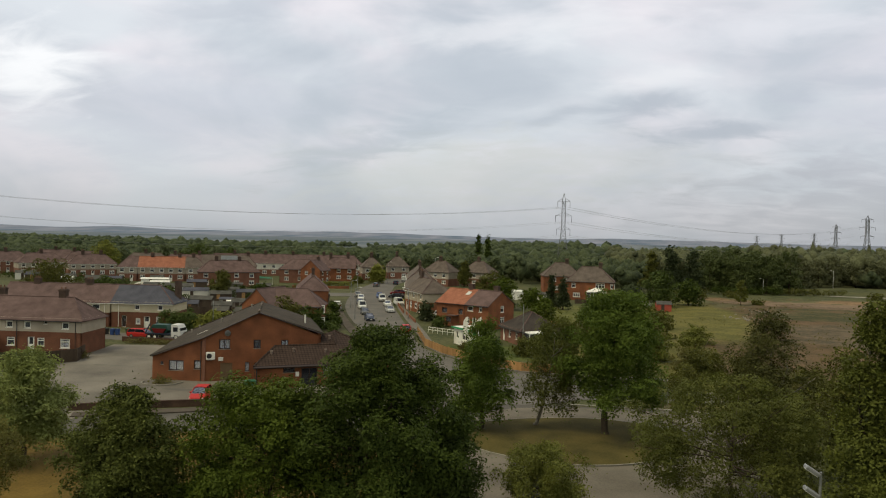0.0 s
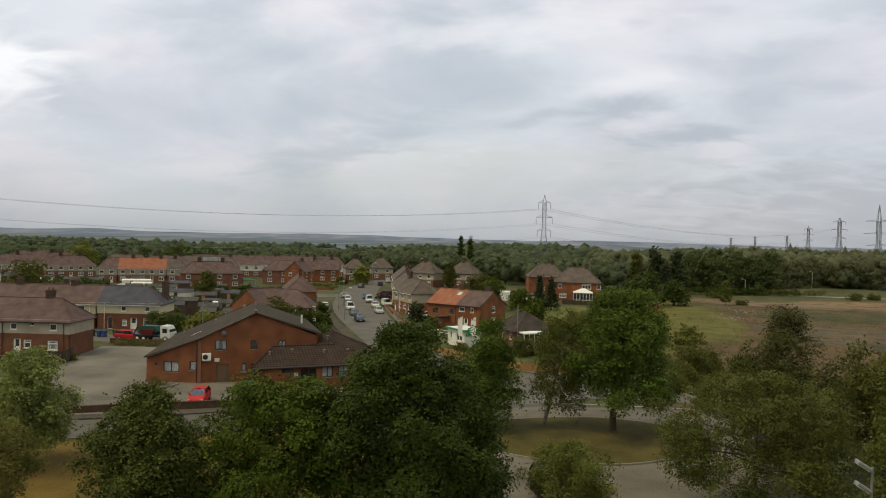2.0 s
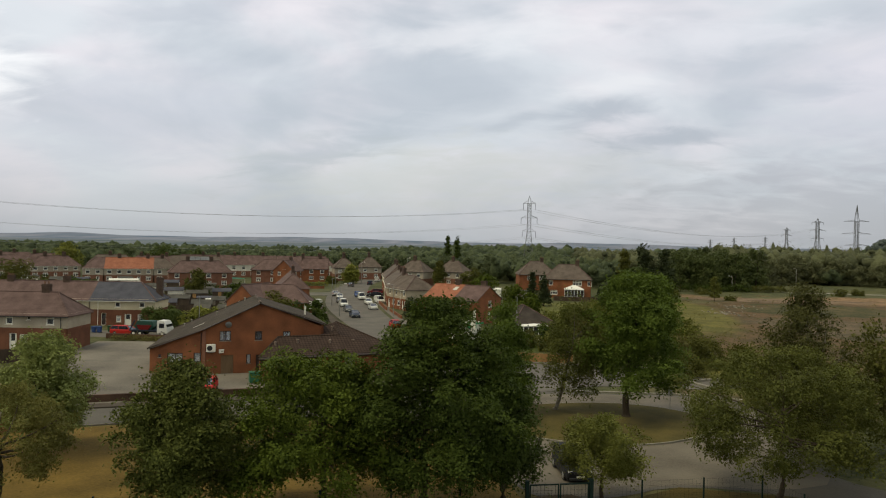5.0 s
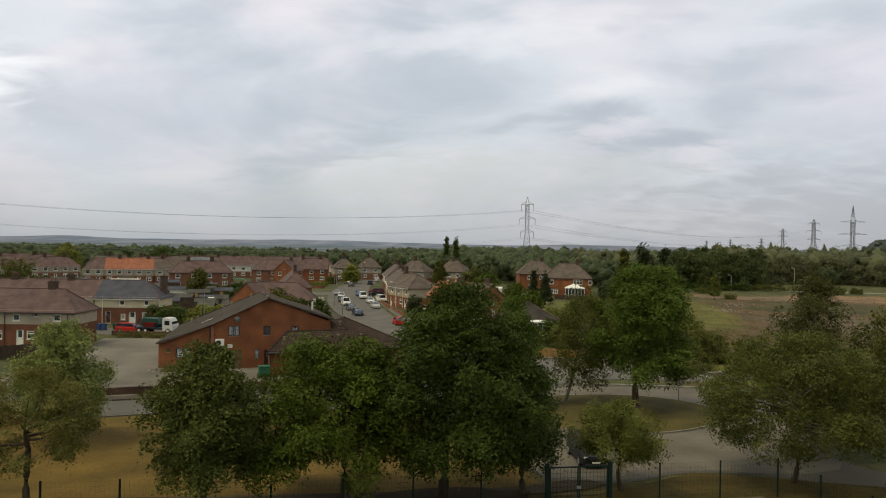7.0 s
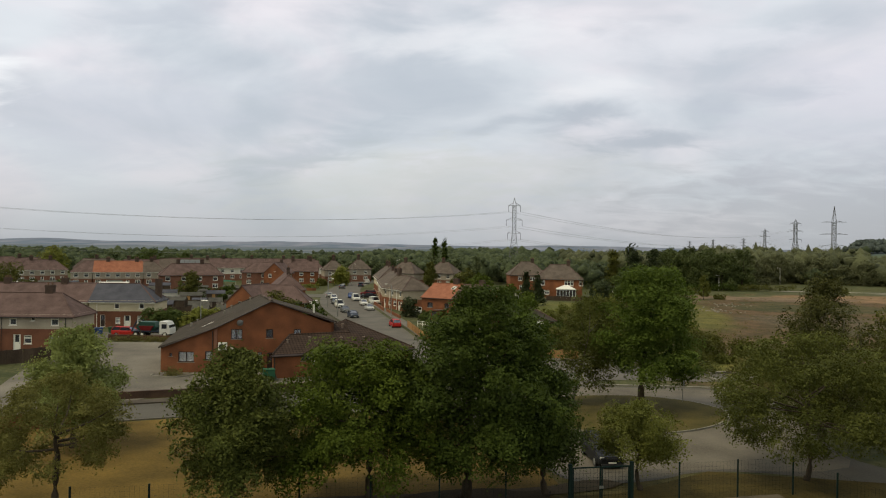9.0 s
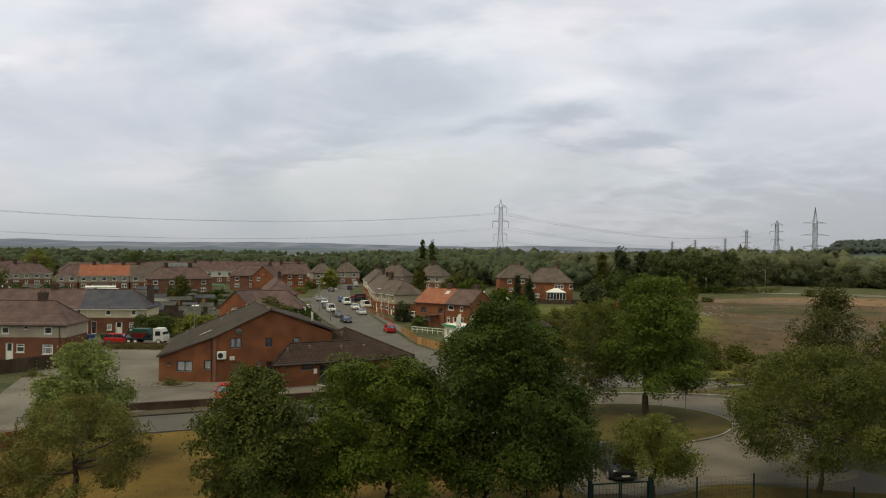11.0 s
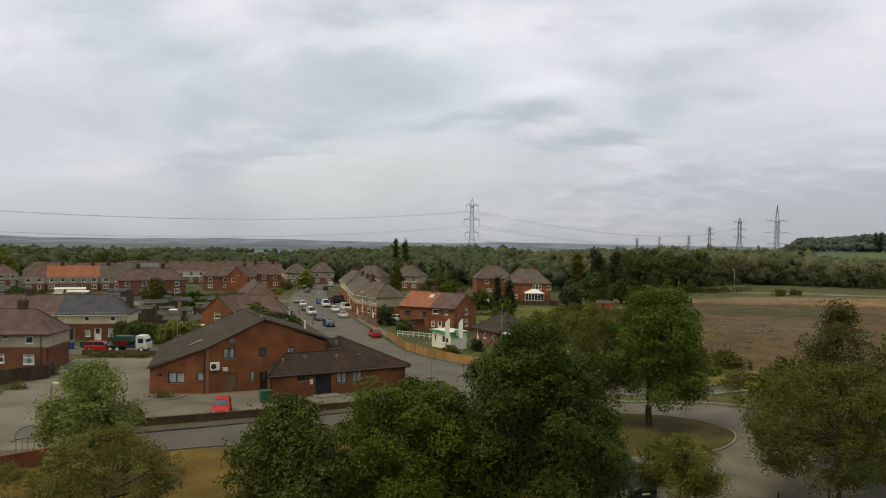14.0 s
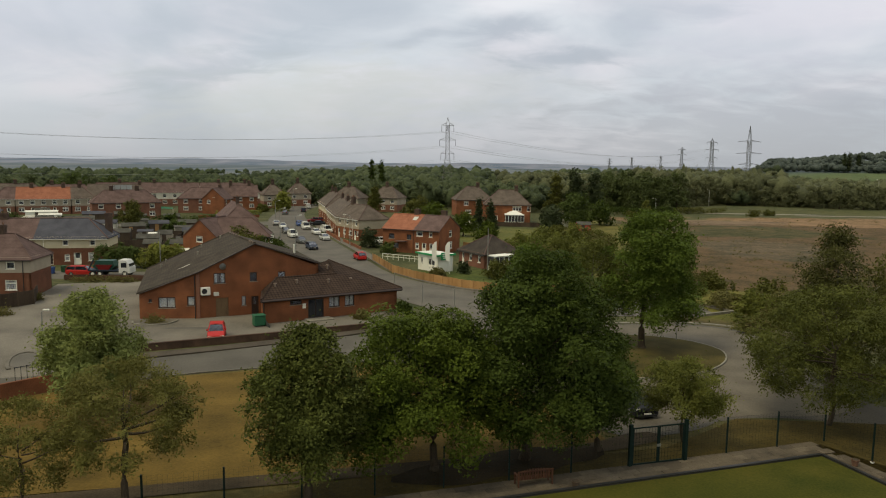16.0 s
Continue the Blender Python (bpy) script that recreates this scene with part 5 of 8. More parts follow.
dish = thing("satellite_dish", *on_wall(P1, HU, 2.65, 0.0), ang, 5.7, "grey satellite dish on the gable wall", "satellite dish")
bm = bmesh.new()
rings = []
for k in range(5):
    r = 0.36 * k / 4
    rings.append([bm.verts.new((r * math.cos(a), -0.28 + 0.55 * r * r, r * math.sin(a))) for a in [2 * math.pi * i / 18 for i in range(18)]] if k else [bm.verts.new((0, -0.28, 0))])
for i in range(18):
    bm.faces.new((rings[0][0], rings[1][i], rings[1][(i + 1) % 18]))
    for k in range(1, 4):
        bm.faces.new((rings[k][i], rings[k + 1][i], rings[k + 1][(i + 1) % 18], rings[k][(i + 1) % 18]))
bmesh.ops.solidify(bm, geom=bm.faces[:], thickness=0.015)
part("reflector", bm, M["steel"], dish)
part("arm", tube(bmesh.new(), (0, 0, -0.15), (0, -0.3, 0), 0.025), M["steel"], dish)

# the low wing with its brown hipped roof
LU, LV = Vector((math.cos(radians(32)), math.sin(radians(32)))), Vector((-math.sin(radians(32)), math.cos(radians(32))))
Q1 = Vector((-19.7, 76.9))
LW, LD = 16.3, 10.5
Q2, Q3, Q4 = Q1 + LU * LW, Q1 + LU * LW + LV * LD, Q1 + Vector((-1.2, 6.2))
wing = thing("hall_wing", 0, 0, 0, 0, "low red brick wing with a brown tiled hipped roof", "building")
LE = 2.75
w_holes = [(3.12, 4.47, 1.8, 2.45), (5.2, 7.06, 0.12, 2.25), (7.68, 8.98, 1.14, 2.42), (9.61, 10.8, 1.1, 2.4)]
part("wall", facade(bmesh.new(), Q1, LU, LW, -0.3, LE, w_holes, 0.3), M["brick"], wing)
part("wall", facade(bmesh.new(), Q2, LV, LD, -0.3, LE, [(3, 4.2, 1, 2.2)], 0.3), M["brick"], wing)
part("wall", facade(bmesh.new(), Q4, Q1 - Q4, (Q1 - Q4).length, -0.3, LE, (), 0.3), M["brick"], wing)
window(wing, Q1, LU, 3.12, 4.47, 1.8, 2.45, M["frame_brown"], 0)
window(wing, Q1, LU, 7.68, 8.98, 1.14, 2.42, M["frame_brown"], 1, "full")
window(wing, Q1, LU, 9.61, 10.8, 1.1, 2.4, M["frame_brown"], 1, "full")
x, y = on_wall(Q1, LU, 5.2, -0.1)
d = part("door", frame_bars(bmesh.new(), 1.86, 2.13, 0.1, 0.1, (0.93,)), M["frame_brown"], wing, "dark double door with glazed leaves")
d.matrix_basis = pose(x, y, 0.12, 0, 0, 32)
part("pane", boxed(0.1, 1.76, 0.04, 0.06, 0.1, 2.08), M["car_glass"], d)
part("notice", boxed(-0.66, -0.27, -0.14, -0.115, 1.2, 1.74), M["white"], d, "white notice board")


def lz(along, deep, z, o=0.0):
    q = Q1 + LU * along + LV * deep
    return (q.x, q.y, z)


LR, LP = 4.45, 5.6
o = 0.45
roof_plane("roof", [lz(-0.2, -o, LE), lz(LW + o, -o, LE), lz(9.8, 3.0, LR), lz(2.6, 3.0, LR)], M["tile_low"], parent=wing, label="brown tiled roof with ridge vents")
roof_plane("roof", [lz(-0.2, -o, LE), lz(2.6, 3.0, LR), lz(2.0, 6.0, LE)], M["tile_low"], parent=wing)
roof_plane("roof", [lz(2.6, 3.0, LR), lz(9.8, 3.0, LR), lz(7.2, 6.4, LE + 0.3), lz(2.0, 6.0, LE)], M["tile_low"], parent=wing)
roof_plane("roof", [lz(9.8, 3.0, LR), lz(LW + o, -o, LE), lz(10.4, 6.6, LP)], M["tile_low"], parent=wing)
roof_plane("roof", [lz(LW + o, -o, LE), lz(LW + o, LD + o, LE), lz(10.4, 6.6, LP)], M["tile_low"], parent=wing)
roof_plane("roof", [lz(9.8, 3.0, LR), lz(10.4, 6.6, LP), lz(3.6, LD + o, LE), lz(3.0, 5.6, LE + 0.4)], M["tile_low"], parent=wing)
roof_plane("roof", [lz(LW + o, LD + o, LE), lz(3.6, LD + o, LE), lz(10.4, 6.6, LP)], M["tile_low"], parent=wing)
for a, b in (((-0.2, -o, LE), (LW + o, -o, LE)), ((LW + o, -o, LE), (LW + o, LD + o, LE)), ((-0.2, -o, LE), (2.0, 6.0, LE))):
    pa, pb = Vector(lz(*a)), Vector(lz(*b))
    bm = bmesh.new()
    tube(bm, pa - Vector((0, 0, 0.2)), pb - Vector((0, 0, 0.2)), 0.16, n=4)
    part("fascia", bm, M["frame_brown"], wing)
bm = bmesh.new()
for a, b in (((2.6, 3.0, LR), (9.8, 3.0, LR)), ((2.6, 3.0, LR), (-0.2, -o, LE)), ((10.4, 6.6, LP), (LW + o, -o, LE)), ((9.8, 3.0, LR), (10.4, 6.6, LP)), ((10.4, 6.6, LP), (LW + o, LD + o, LE))):
    tube(bm, lz(*a), lz(*b), 0.12, n=6)
part("ridge_tiles", bm, M["tile_low"], wing)
for along, deep, z in ((2.0, 1.6, 3.85), (4.6, 1.9, 4.0), (8.3, 1.6, 3.85), (11.2, 1.9, 3.75), (9.4, 4.6, 5.05), (8.6, 6.1, 5.3), (11.4, 5.6, 4.9)):
    p = Vector(lz(along, deep, z - 0.12))
    bm = bmesh.new()
    tube(bm, p - Vector((0, 0, 0.1)), p + Vector((0, 0, 0.3)), 0.14, 0.12, 8)
    tube(bm, p + Vector((0, 0, 0.3)), p + Vector((0, 0, 0.4)), 0.2, 0.16, 8)
    part("roof_vent", bm, M["vent_clay"], wing, "pale clay roof vent")
x, y = on_wall(Q1, LU, 0.15, 0.12)
part("drainpipe", tube(bmesh.new(), (x, y, 0), (x, y, LE - 0.1), 0.06), M["black"], wing)
step = thing("door_step", *on_wall(Q1, LU, 4.7, 0.0), 32, 0, "grey concrete step and ramp before the door", "step")
part("slab", boxed(0, 3.0, -1.5, 0, 0.03, 0.16, 0.02), M["concrete"], step)
rampw = thing("ramp_wall", *on_wall(Q1, LU, 0.0, 0.0), 32, 0, "short sloped blue-grey wall at the corner of the wing", "wall")
bm = bmesh.new()
bm.faces.new([bm.verts.new(p) for p in ((0.0, -0.02, 0), (0.0, -2.6, 0), (0.0, -2.6, 0.35), (0.0, -0.02, 1.15))])
bmesh.ops.solidify(bm, geom=bm.faces[:], thickness=0.24)
part("wall_body", bm, M["lead"], rampw)


# ---- trees ----
rng = np.random.default_rng(7)


def unit(v):
    return v / np.maximum(np.linalg.norm(v, axis=-1, keepdims=True), 1e-9)


def leaf_quads(lobes, n, size, depth=0.22, droop=0.0, inner=0.15, per=34, spray=4.5, stray=0.2):
    """n leaves in sprays of per, on and in a set of lobes (rows of centre and half axes); each spray is a flat, ragged fan turned outward and up."""
    lobes = np.asarray(lobes, float)
    area = (lobes[:, 3] * lobes[:, 4] + lobes[:, 3] * lobes[:, 5] + lobes[:, 4] * lobes[:, 5])
    if size > 0.15:
        per, spray, stray = min(per, 7), min(spray, 1.6), min(stray, 0.08)
    m = max(n // per, 1)
    k = rng.choice(len(lobes), m, p=area / area.sum())
    d = unit(rng.normal(size=(m, 3)))
    r = 1.0 - np.abs(rng.normal(0, depth, m))
    r = np.where(rng.random(m) < inner, rng.random(m) ** 0.5, r)
    r = np.where(rng.random(m) < 0.15, r + np.abs(rng.normal(0, stray, m)), r)
    c = lobes[k, :3] + d * lobes[k, 3:] * r[:, None]
    c[:, 2] -= droop * rng.random(m) ** 2
    up = np.clip(0.45 + 0.55 * d[:, 2], 0.0, 0.9)
    sn = unit(d * 0.6 + rng.normal(size=(m, 3)) * 0.25 + up[:, None] * np.array([0, 0, 1.0]))
    st = unit(np.cross(sn, rng.normal(size=(m, 3))))
    sb = np.cross(sn, st)
    rep = lambda a: np.repeat(a, per, 0)
    q = m * per
    reach = size * spray
    u, v = rng.normal(0, 1, q) * reach, rng.normal(0, 0.7, q) * reach
    c = rep(c) + rep(st) * u[:, None] + rep(sb) * v[:, None] - rep(sn) * (0.25 * (u ** 2 + v ** 2) / reach)[:, None] + rng.normal(0, 0.35, (q, 3)) * size
    nrm = unit(rep(sn) + rng.normal(size=(q, 3)) * 0.3)
    t = unit(np.cross(nrm, rng.normal(size=(q, 3))))
    b = np.cross(nrm, t)
    s = size * (0.6 + 0.8 * rng.random(q))[:, None]
    bend = nrm * s * 0.2
    return np.stack([c - t * s, c - b * s * 0.55 + bend, c + t * s, c + b * s * 0.55 + bend], 1)


def crown_lobes(h0, h1, R, profile, count, cx=0.0, cy=0.0, lobe=0.38, core=True):
    """Lobes that fill a crown from h0 to h1 with greatest radius R; profile(s) is its relative radius at s of its height."""
    out = []
    H = h1 - h0
    if core:
        for s in (0.2, 0.4, 0.6, 0.8):
            r = R * profile(s)
            out.append((cx, cy, h0 + H * s, r * 0.68, r * 0.68, H * 0.17))
    for i in range(count):
        s = (i + 0.5) / count
        s = min(max(s + rng.normal(0, 0.04), 0.04), 0.96)
        a = i * 2.39996 + rng.normal(0, 0.35)
        pr = R * profile(s)
        far = rng.random() < 0.3
        rad = pr * (0.92 + 0.12 * rng.random() if far else 0.62 + 0.2 * rng.random())
        lr = R * lobe * (0.6 + 0.6 * rng.random()) * (0.55 + 0.45 * profile(s)) * (0.6 if far else 1.0)
        out.append((cx + rad * math.cos(a), cy + rad * math.sin(a), h0 + H * s, lr, lr, lr * (0.62 + 0.25 * rng.random())))
    return out


EGG = lambda s: math.sin(math.pi * min(max(0.08 + 0.92 * s, 0), 1) ** 0.8) ** 0.6
DOME = lambda s: (max(1 - (1.25 * s - 0.30) ** 2, 0.02)) ** 0.5
SPREAD = lambda s: math.sin(math.pi * (0.12 + 0.85 * s)) ** 0.7
CONE = lambda s: 1.0 - 0.93 * s
BELL = lambda s: (1.0 - s) ** 0.55 * min(1.0, 0.45 + 4.0 * s)
FLAME = lambda s: math.sin(math.pi * (0.1 + 0.88 * s)) ** 0.8 * (1.0 - 0.45 * s)


def limb(bm, a, b, r0, r1, sag=0.0, n=6, parts=4):
    a, b = Vector(a), Vector(b)
    side = Vector((rng.normal(), rng.normal(), 0)) * (b - a).length * 0.05
    pts = []
    for i in range(parts + 1):
        s = i / parts
        pts.append(a.lerp(b, s) + side * math.sin(math.pi * s) + Vector((0, 0, sag * math.sin(math.pi * s))))
    rings = []
    for i, p in enumerate(pts):
        d = (pts[min(i + 1, parts)] - pts[max(i - 1, 0)]).normalized()
        q = d.to_track_quat("Z", "Y")
        r = r0 + (r1 - r0) * i / parts
        rings.append([bm.verts.new(p + q @ Vector((r * math.cos(t), r * math.sin(t), 0))) for t in [2 * math.pi * k / n for k in range(n)]])
    for u, v in zip(rings, rings[1:]):
        for k in range(n):
            bm.faces.new((u[k], u[(k + 1) % n], v[(k + 1) % n], v[k]))
    bm.faces.new(rings[-1])
    return bm


def tree(x, y, h, R, bare, leaf, n, size, label, profile=DOME, lobes=22, lean=(0.0, 0.0), bark="bark", trunk=None, limbs=6, droop=0.0, shift=(0.0, 0.0), lobe=0.38, depth=0.22, name="tree", category="tree", group="", inner=0.15, core=True, z=None):
    """A tree: tapered trunk, limbs that reach into the crown, and a crown of leaf sprays on many lobes. bare: height of clear trunk."""
    t = thing(name, x, y, 0, z, label, category, group)
    tr = trunk or 0.021 * h + 0.03
    top = (lean[0] + shift[0], lean[1] + shift[1], h * 0.82)
    fork = (lean[0] * 0.6, lean[1] * 0.6, bare + (h - bare) * 0.12)
    bm = bmesh.new()
    limb(bm, (0, 0, -0.15), fork, tr * 1.15, tr * 0.75, n=9, parts=6)
    limb(bm, fork, top, tr * 0.72, tr * 0.12, n=7, parts=6)
    tube(bm, (0, 0, -0.15), (0, 0, 0.3), tr * 1.45, tr * 1.12, 9)
    part("trunk", bm, M[bark], t, smooth=True)
    cx, cy = lean[0] + shift[0], lean[1] + shift[1]
    lb = crown_lobes(bare, h, R, profile, lobes, cx, cy, lobe, core)
    pick = lb[4:] if core else lb
    for i in range(limbs):
        q = pick[int(len(pick) * (0.1 + 0.75 * (i / max(limbs, 1))))]
        s = 0.05 + 0.5 * i / max(limbs, 1)
        a = Vector(fork).lerp(Vector(top), s)
        part("limb", limb(bmesh.new(), a, q[:3], tr * 0.5 * (1 - s * 0.5), tr * 0.1, -0.1), M[bark], t, smooth=True)
    quads("crown", leaf_quads(lb, n, size, depth, droop, inner), M[leaf], t)
    return t


def bush(x, y, R, h, leaf, n, size, label, name="bush", group="", z=None):
    t = thing(name, x, y, 0, z, label, "bush", group)
    bm = bmesh.new()
    for i in range(4):
        a = 1.7 * i
        limb(bm, (0.1 * math.cos(a), 0.1 * math.sin(a), -0.1), (R * 0.5 * math.cos(a), R * 0.5 * math.sin(a), h * 0.6), 0.05, 0.015, n=5, parts=3)
    part("stems", bm, M["bark"], t)
    quads("foliage", leaf_quads(crown_lobes(0.05, h, R, DOME, 10, lobe=0.45), n, size), M[leaf], t)
    return t


# the near row on the lawn
tree(-23.2, 46.4, 8.2, 3.0, 1.6, "leaf_blue", 36000, 0.1, "round dense tree with pale grey-green leaves", EGG, 30)
tree(-14.5, 31.8, 7.6, 3.4, 3.2, "leaf_brownish", 32000, 0.054, "young thin-crowned tree with spreading limbs on the lawn", SPREAD, 100, lean=(0.0, 0), limbs=7, depth=0.5, inner=0.4, lobe=0.22, trunk=0.17, core=False)
tree(-18.9, 31.2, 5.8, 2.6, 2.0, "leaf_brownish", 15000, 0.054, "small thin-crowned tree with brownish leaves", SPREAD, 70, depth=0.5, inner=0.4, lobe=0.24, trunk=0.1, core=False)
tree(-6.75, 34.1, 8.6, 2.9, 2.0, "leaf_maple", 56000, 0.08, "compact egg-shaped maple with dense dark leaves", EGG, 60, lobe=0.33, inner=0.28)
tree(-0.6, 38.2, 8.6, 4.5, 2.1, "leaf_fresh", 70000, 0.082, "broad spreading tree with fresh green leaves", DOME, 56, shift=(-0.7, 0), limbs=8, lobe=0.33, inner=0.3)
tree(4.5, 40.0, 11.9, 4.75, 2.1, "leaf_mid", 92000, 0.086, "tall broad tree with dense mid-green leaves", EGG, 66, shift=(0.8, 0), limbs=9, lobe=0.34, inner=0.3)
tree(9.0, 41.5, 7.0, 2.1, 1.9, "leaf_dark", 20000, 0.088, "small dark green tree beside the path", EGG, 20)
tree(14.6, 43.1, 5.3, 2.8, 1.9, "leaf_airy", 26000, 0.066, "young tree with small olive-green leaves", SPREAD, 40, shift=(-0.3, 0), depth=0.42, inner=0.35, trunk=0.12, lobe=0.32)
tree(25.3, 46.8, 9.0, 6.3, 2.3, "leaf_feather", 56000, 0.076, "wide airy tree with fine olive leaves inside the fence corner", SPREAD, 80, depth=0.5, inner=0.4, limbs=12, lobe=0.26, core=False, trunk=0.15)
tree(29.2, 54.3, 12.8, 4.2, 2.0, "leaf_birch", 44000, 0.08, "tall birch with a drooping crown", FLAME, 44, droop=1.2, depth=0.3, bark="bark_pale")
tree(29.5, 35.2, 14.7, 3.3, 1.0, "leaf_tall", 62000, 0.085, "tall tree with yellowish green leaves", BELL, 60, inner=0.28)
tree(36.5, 58.0, 10.0, 4.0, 1.2, "leaf_olive", 17100, 0.122, "bushy olive-green tree beside the road", DOME, 24)
# on and beside the grass island
tree(18.6, 67.9, 12.7, 4.6, 2.9, "leaf_island", 52000, 0.115, "maple with broad fresh green leaf masses on the island", DOME, 44, shift=(0.75, 0), lobe=0.32, limbs=9)
tree(12.2, 69.3, 11.4, 3.2, 3.0, "leaf_feather", 14000, 0.102, "leaning birch with drooping branches", FLAME, 26, lean=(1.6, -0.5), droop=2.2, depth=0.35, inner=0.3, bark="bark_pale", core=False, trunk=0.16)
tree(7.4, 66.5, 10.0, 3.3, 1.6, "leaf_island", 22000, 0.115, "upright tree with fresh green leaves on the island", BELL, 36)

# shrubs along the edge of the field
FIELD_SHRUBS = [(34, 99, 1.6, 1.0), (38, 94, 1.5, 0.8), (31, 106, 2.6, 3.4), (27, 113, 3.0, 4.4), (23, 121, 3.2, 5.2), (19, 113, 2.6, 4.0), (27, 128, 3.4, 5.4), (33, 119, 2.6, 3.4), (21, 133, 3.0, 5.0), (30, 140, 3.4, 5.0),
                (16.5, 128, 2.4, 3.6), (36, 134, 2.6, 3.2), (26.2, 150, 2.7, 5.6), (31, 155, 3.0, 4.0), (40, 108, 1.5, 0.7), (36, 84, 2.2, 3.2), (40, 80, 2.6, 3.8), (44, 86, 2.4, 3.0), (38, 72, 2.4, 3.4)]
for i, (x, y, R, h) in enumerate(FIELD_SHRUBS):
    bush(x, y, R, h, ("leaf_airy", "leaf_olive", "weeds", "leaf_airy")[i % 4], int(800 + 170 * R * h), 0.18, ("olive-green shrub at the field edge", "dense green shrub at the field edge", "yellowish rank shrub at the field edge", "olive-green shrub at the field edge")[i % 4], group="field shrubs")

for x, y, R, h, n in ((29.2, 92.6, 1.7, 2.6, 2400), (30.8, 97.4, 1.9, 4.4, 3400), (33.6, 101.5, 2.2, 3.4, 3000), (37.6, 105.5, 2.2, 2.2, 2400), (27.4, 89.0, 1.5, 2.0, 1800)):
    bush(x, y, R, h, "leaf_olive", n, 0.13, "dull olive shrub behind the road loop", group="road scrub")

# garden trees and bushes among the houses
GARDEN = [
    ("tree", 8.2, 187.5, 8.6, 2.0, 0.5, "leaf_conifer", CONE, "dark green garden conifer tree"), ("tree", 11.2, 186.5, 8.4, 2.2, 0.5, "leaf_conifer", CONE, "dark green garden conifer tree"),
    ("tree", -3.5, 180.0, 7.8, 4.0, 1.2, "leaf_fresh", DOME, "round fresh green garden tree"), ("tree", -7.5, 190.0, 8.6, 4.4, 1.2, "leaf_olive", DOME, "round olive-green garden tree"),
    ("tree", 4.0, 176.0, 5.6, 2.8, 1.0, "leaf_fresh", DOME, "low spreading garden tree"), ("tree", 8.6, 152.0, 5.2, 2.6, 0.5, "leaf_fresh", DOME, "round garden tree behind the bungalow"),
    ("tree", -25.0, 254.0, 9.2, 2.8, 0.8, "leaf_olive", FLAME, "upright olive-green garden tree"), ("tree", -57.6, 256.0, 7.2, 3.4, 0.6, "leaf_yellow", DOME, "bright yellow-green garden tree"),
    ("tree", 45.0, 259.0, 16.4, 5.0, 0.6, "leaf_conifer", BELL, "tall dark conifer at the field edge"), ("tree", 53.0, 264.0, 14.6, 4.8, 0.6, "leaf_conifer", BELL, "tall dark conifer at the field edge"), ("tree", 39.0, 262.0, 14.0, 4.4, 1.0, "leaf_olive", CONE, "tall conifer at the field edge"),
    ("tree", 36.0, 206.0, 9.4, 5.0, 0.8, "leaf_dark", DOME, "broad dark green garden tree"), ("tree", 29.0, 200.0, 6.4, 3.0, 0.6, "leaf_conifer", DOME, "dark bushy evergreen tree"), ("tree", 45.0, 215.0, 7.0, 4.0, 0.6, "leaf_mid", DOME, "broad green tree at the field edge"),
    ("tree", -75.5, 174.5, 7.6, 2.6, 1.4, "leaf_olive", SPREAD, "thin garden tree among the sheds"),
    ("tree", -124.0, 172.0, 9.0, 6.6, 0.5, "leaf_olive", DOME, "broad low garden tree behind the terrace"),
    ("tree", -172.0, 262.0, 12.5, 6.0, 1.5, "leaf_yellow", DOME, "large round tree behind the far terrace"), ("tree", -148.0, 290.0, 12.0, 7.0, 1.0, "leaf_dark", DOME, "large dark tree behind the far terrace"), ("tree", -136.0, 296.0, 10.0, 6.0, 1.0, "leaf_dark", DOME, "large dark tree behind the far terrace"),
    ("tree", -39.5, 386.0, 19.5, 2.1, 1.0, "leaf_mid", FLAME, "tall dark Lombardy poplar"), ("tree", -34.3, 385.0, 20.0, 2.2, 1.0, "leaf_mid", FLAME, "tall dark Lombardy poplar"),
]
for kind, x, y, h, R, bare, leaf, prof, label in GARDEN:
    tree(x, y, h, R, bare, leaf, int(1500 + 42 * R * h * (1.6 if y < 200 else 0.9)), 0.26 if y < 200 else 0.36, label, prof, 20, limbs=3)
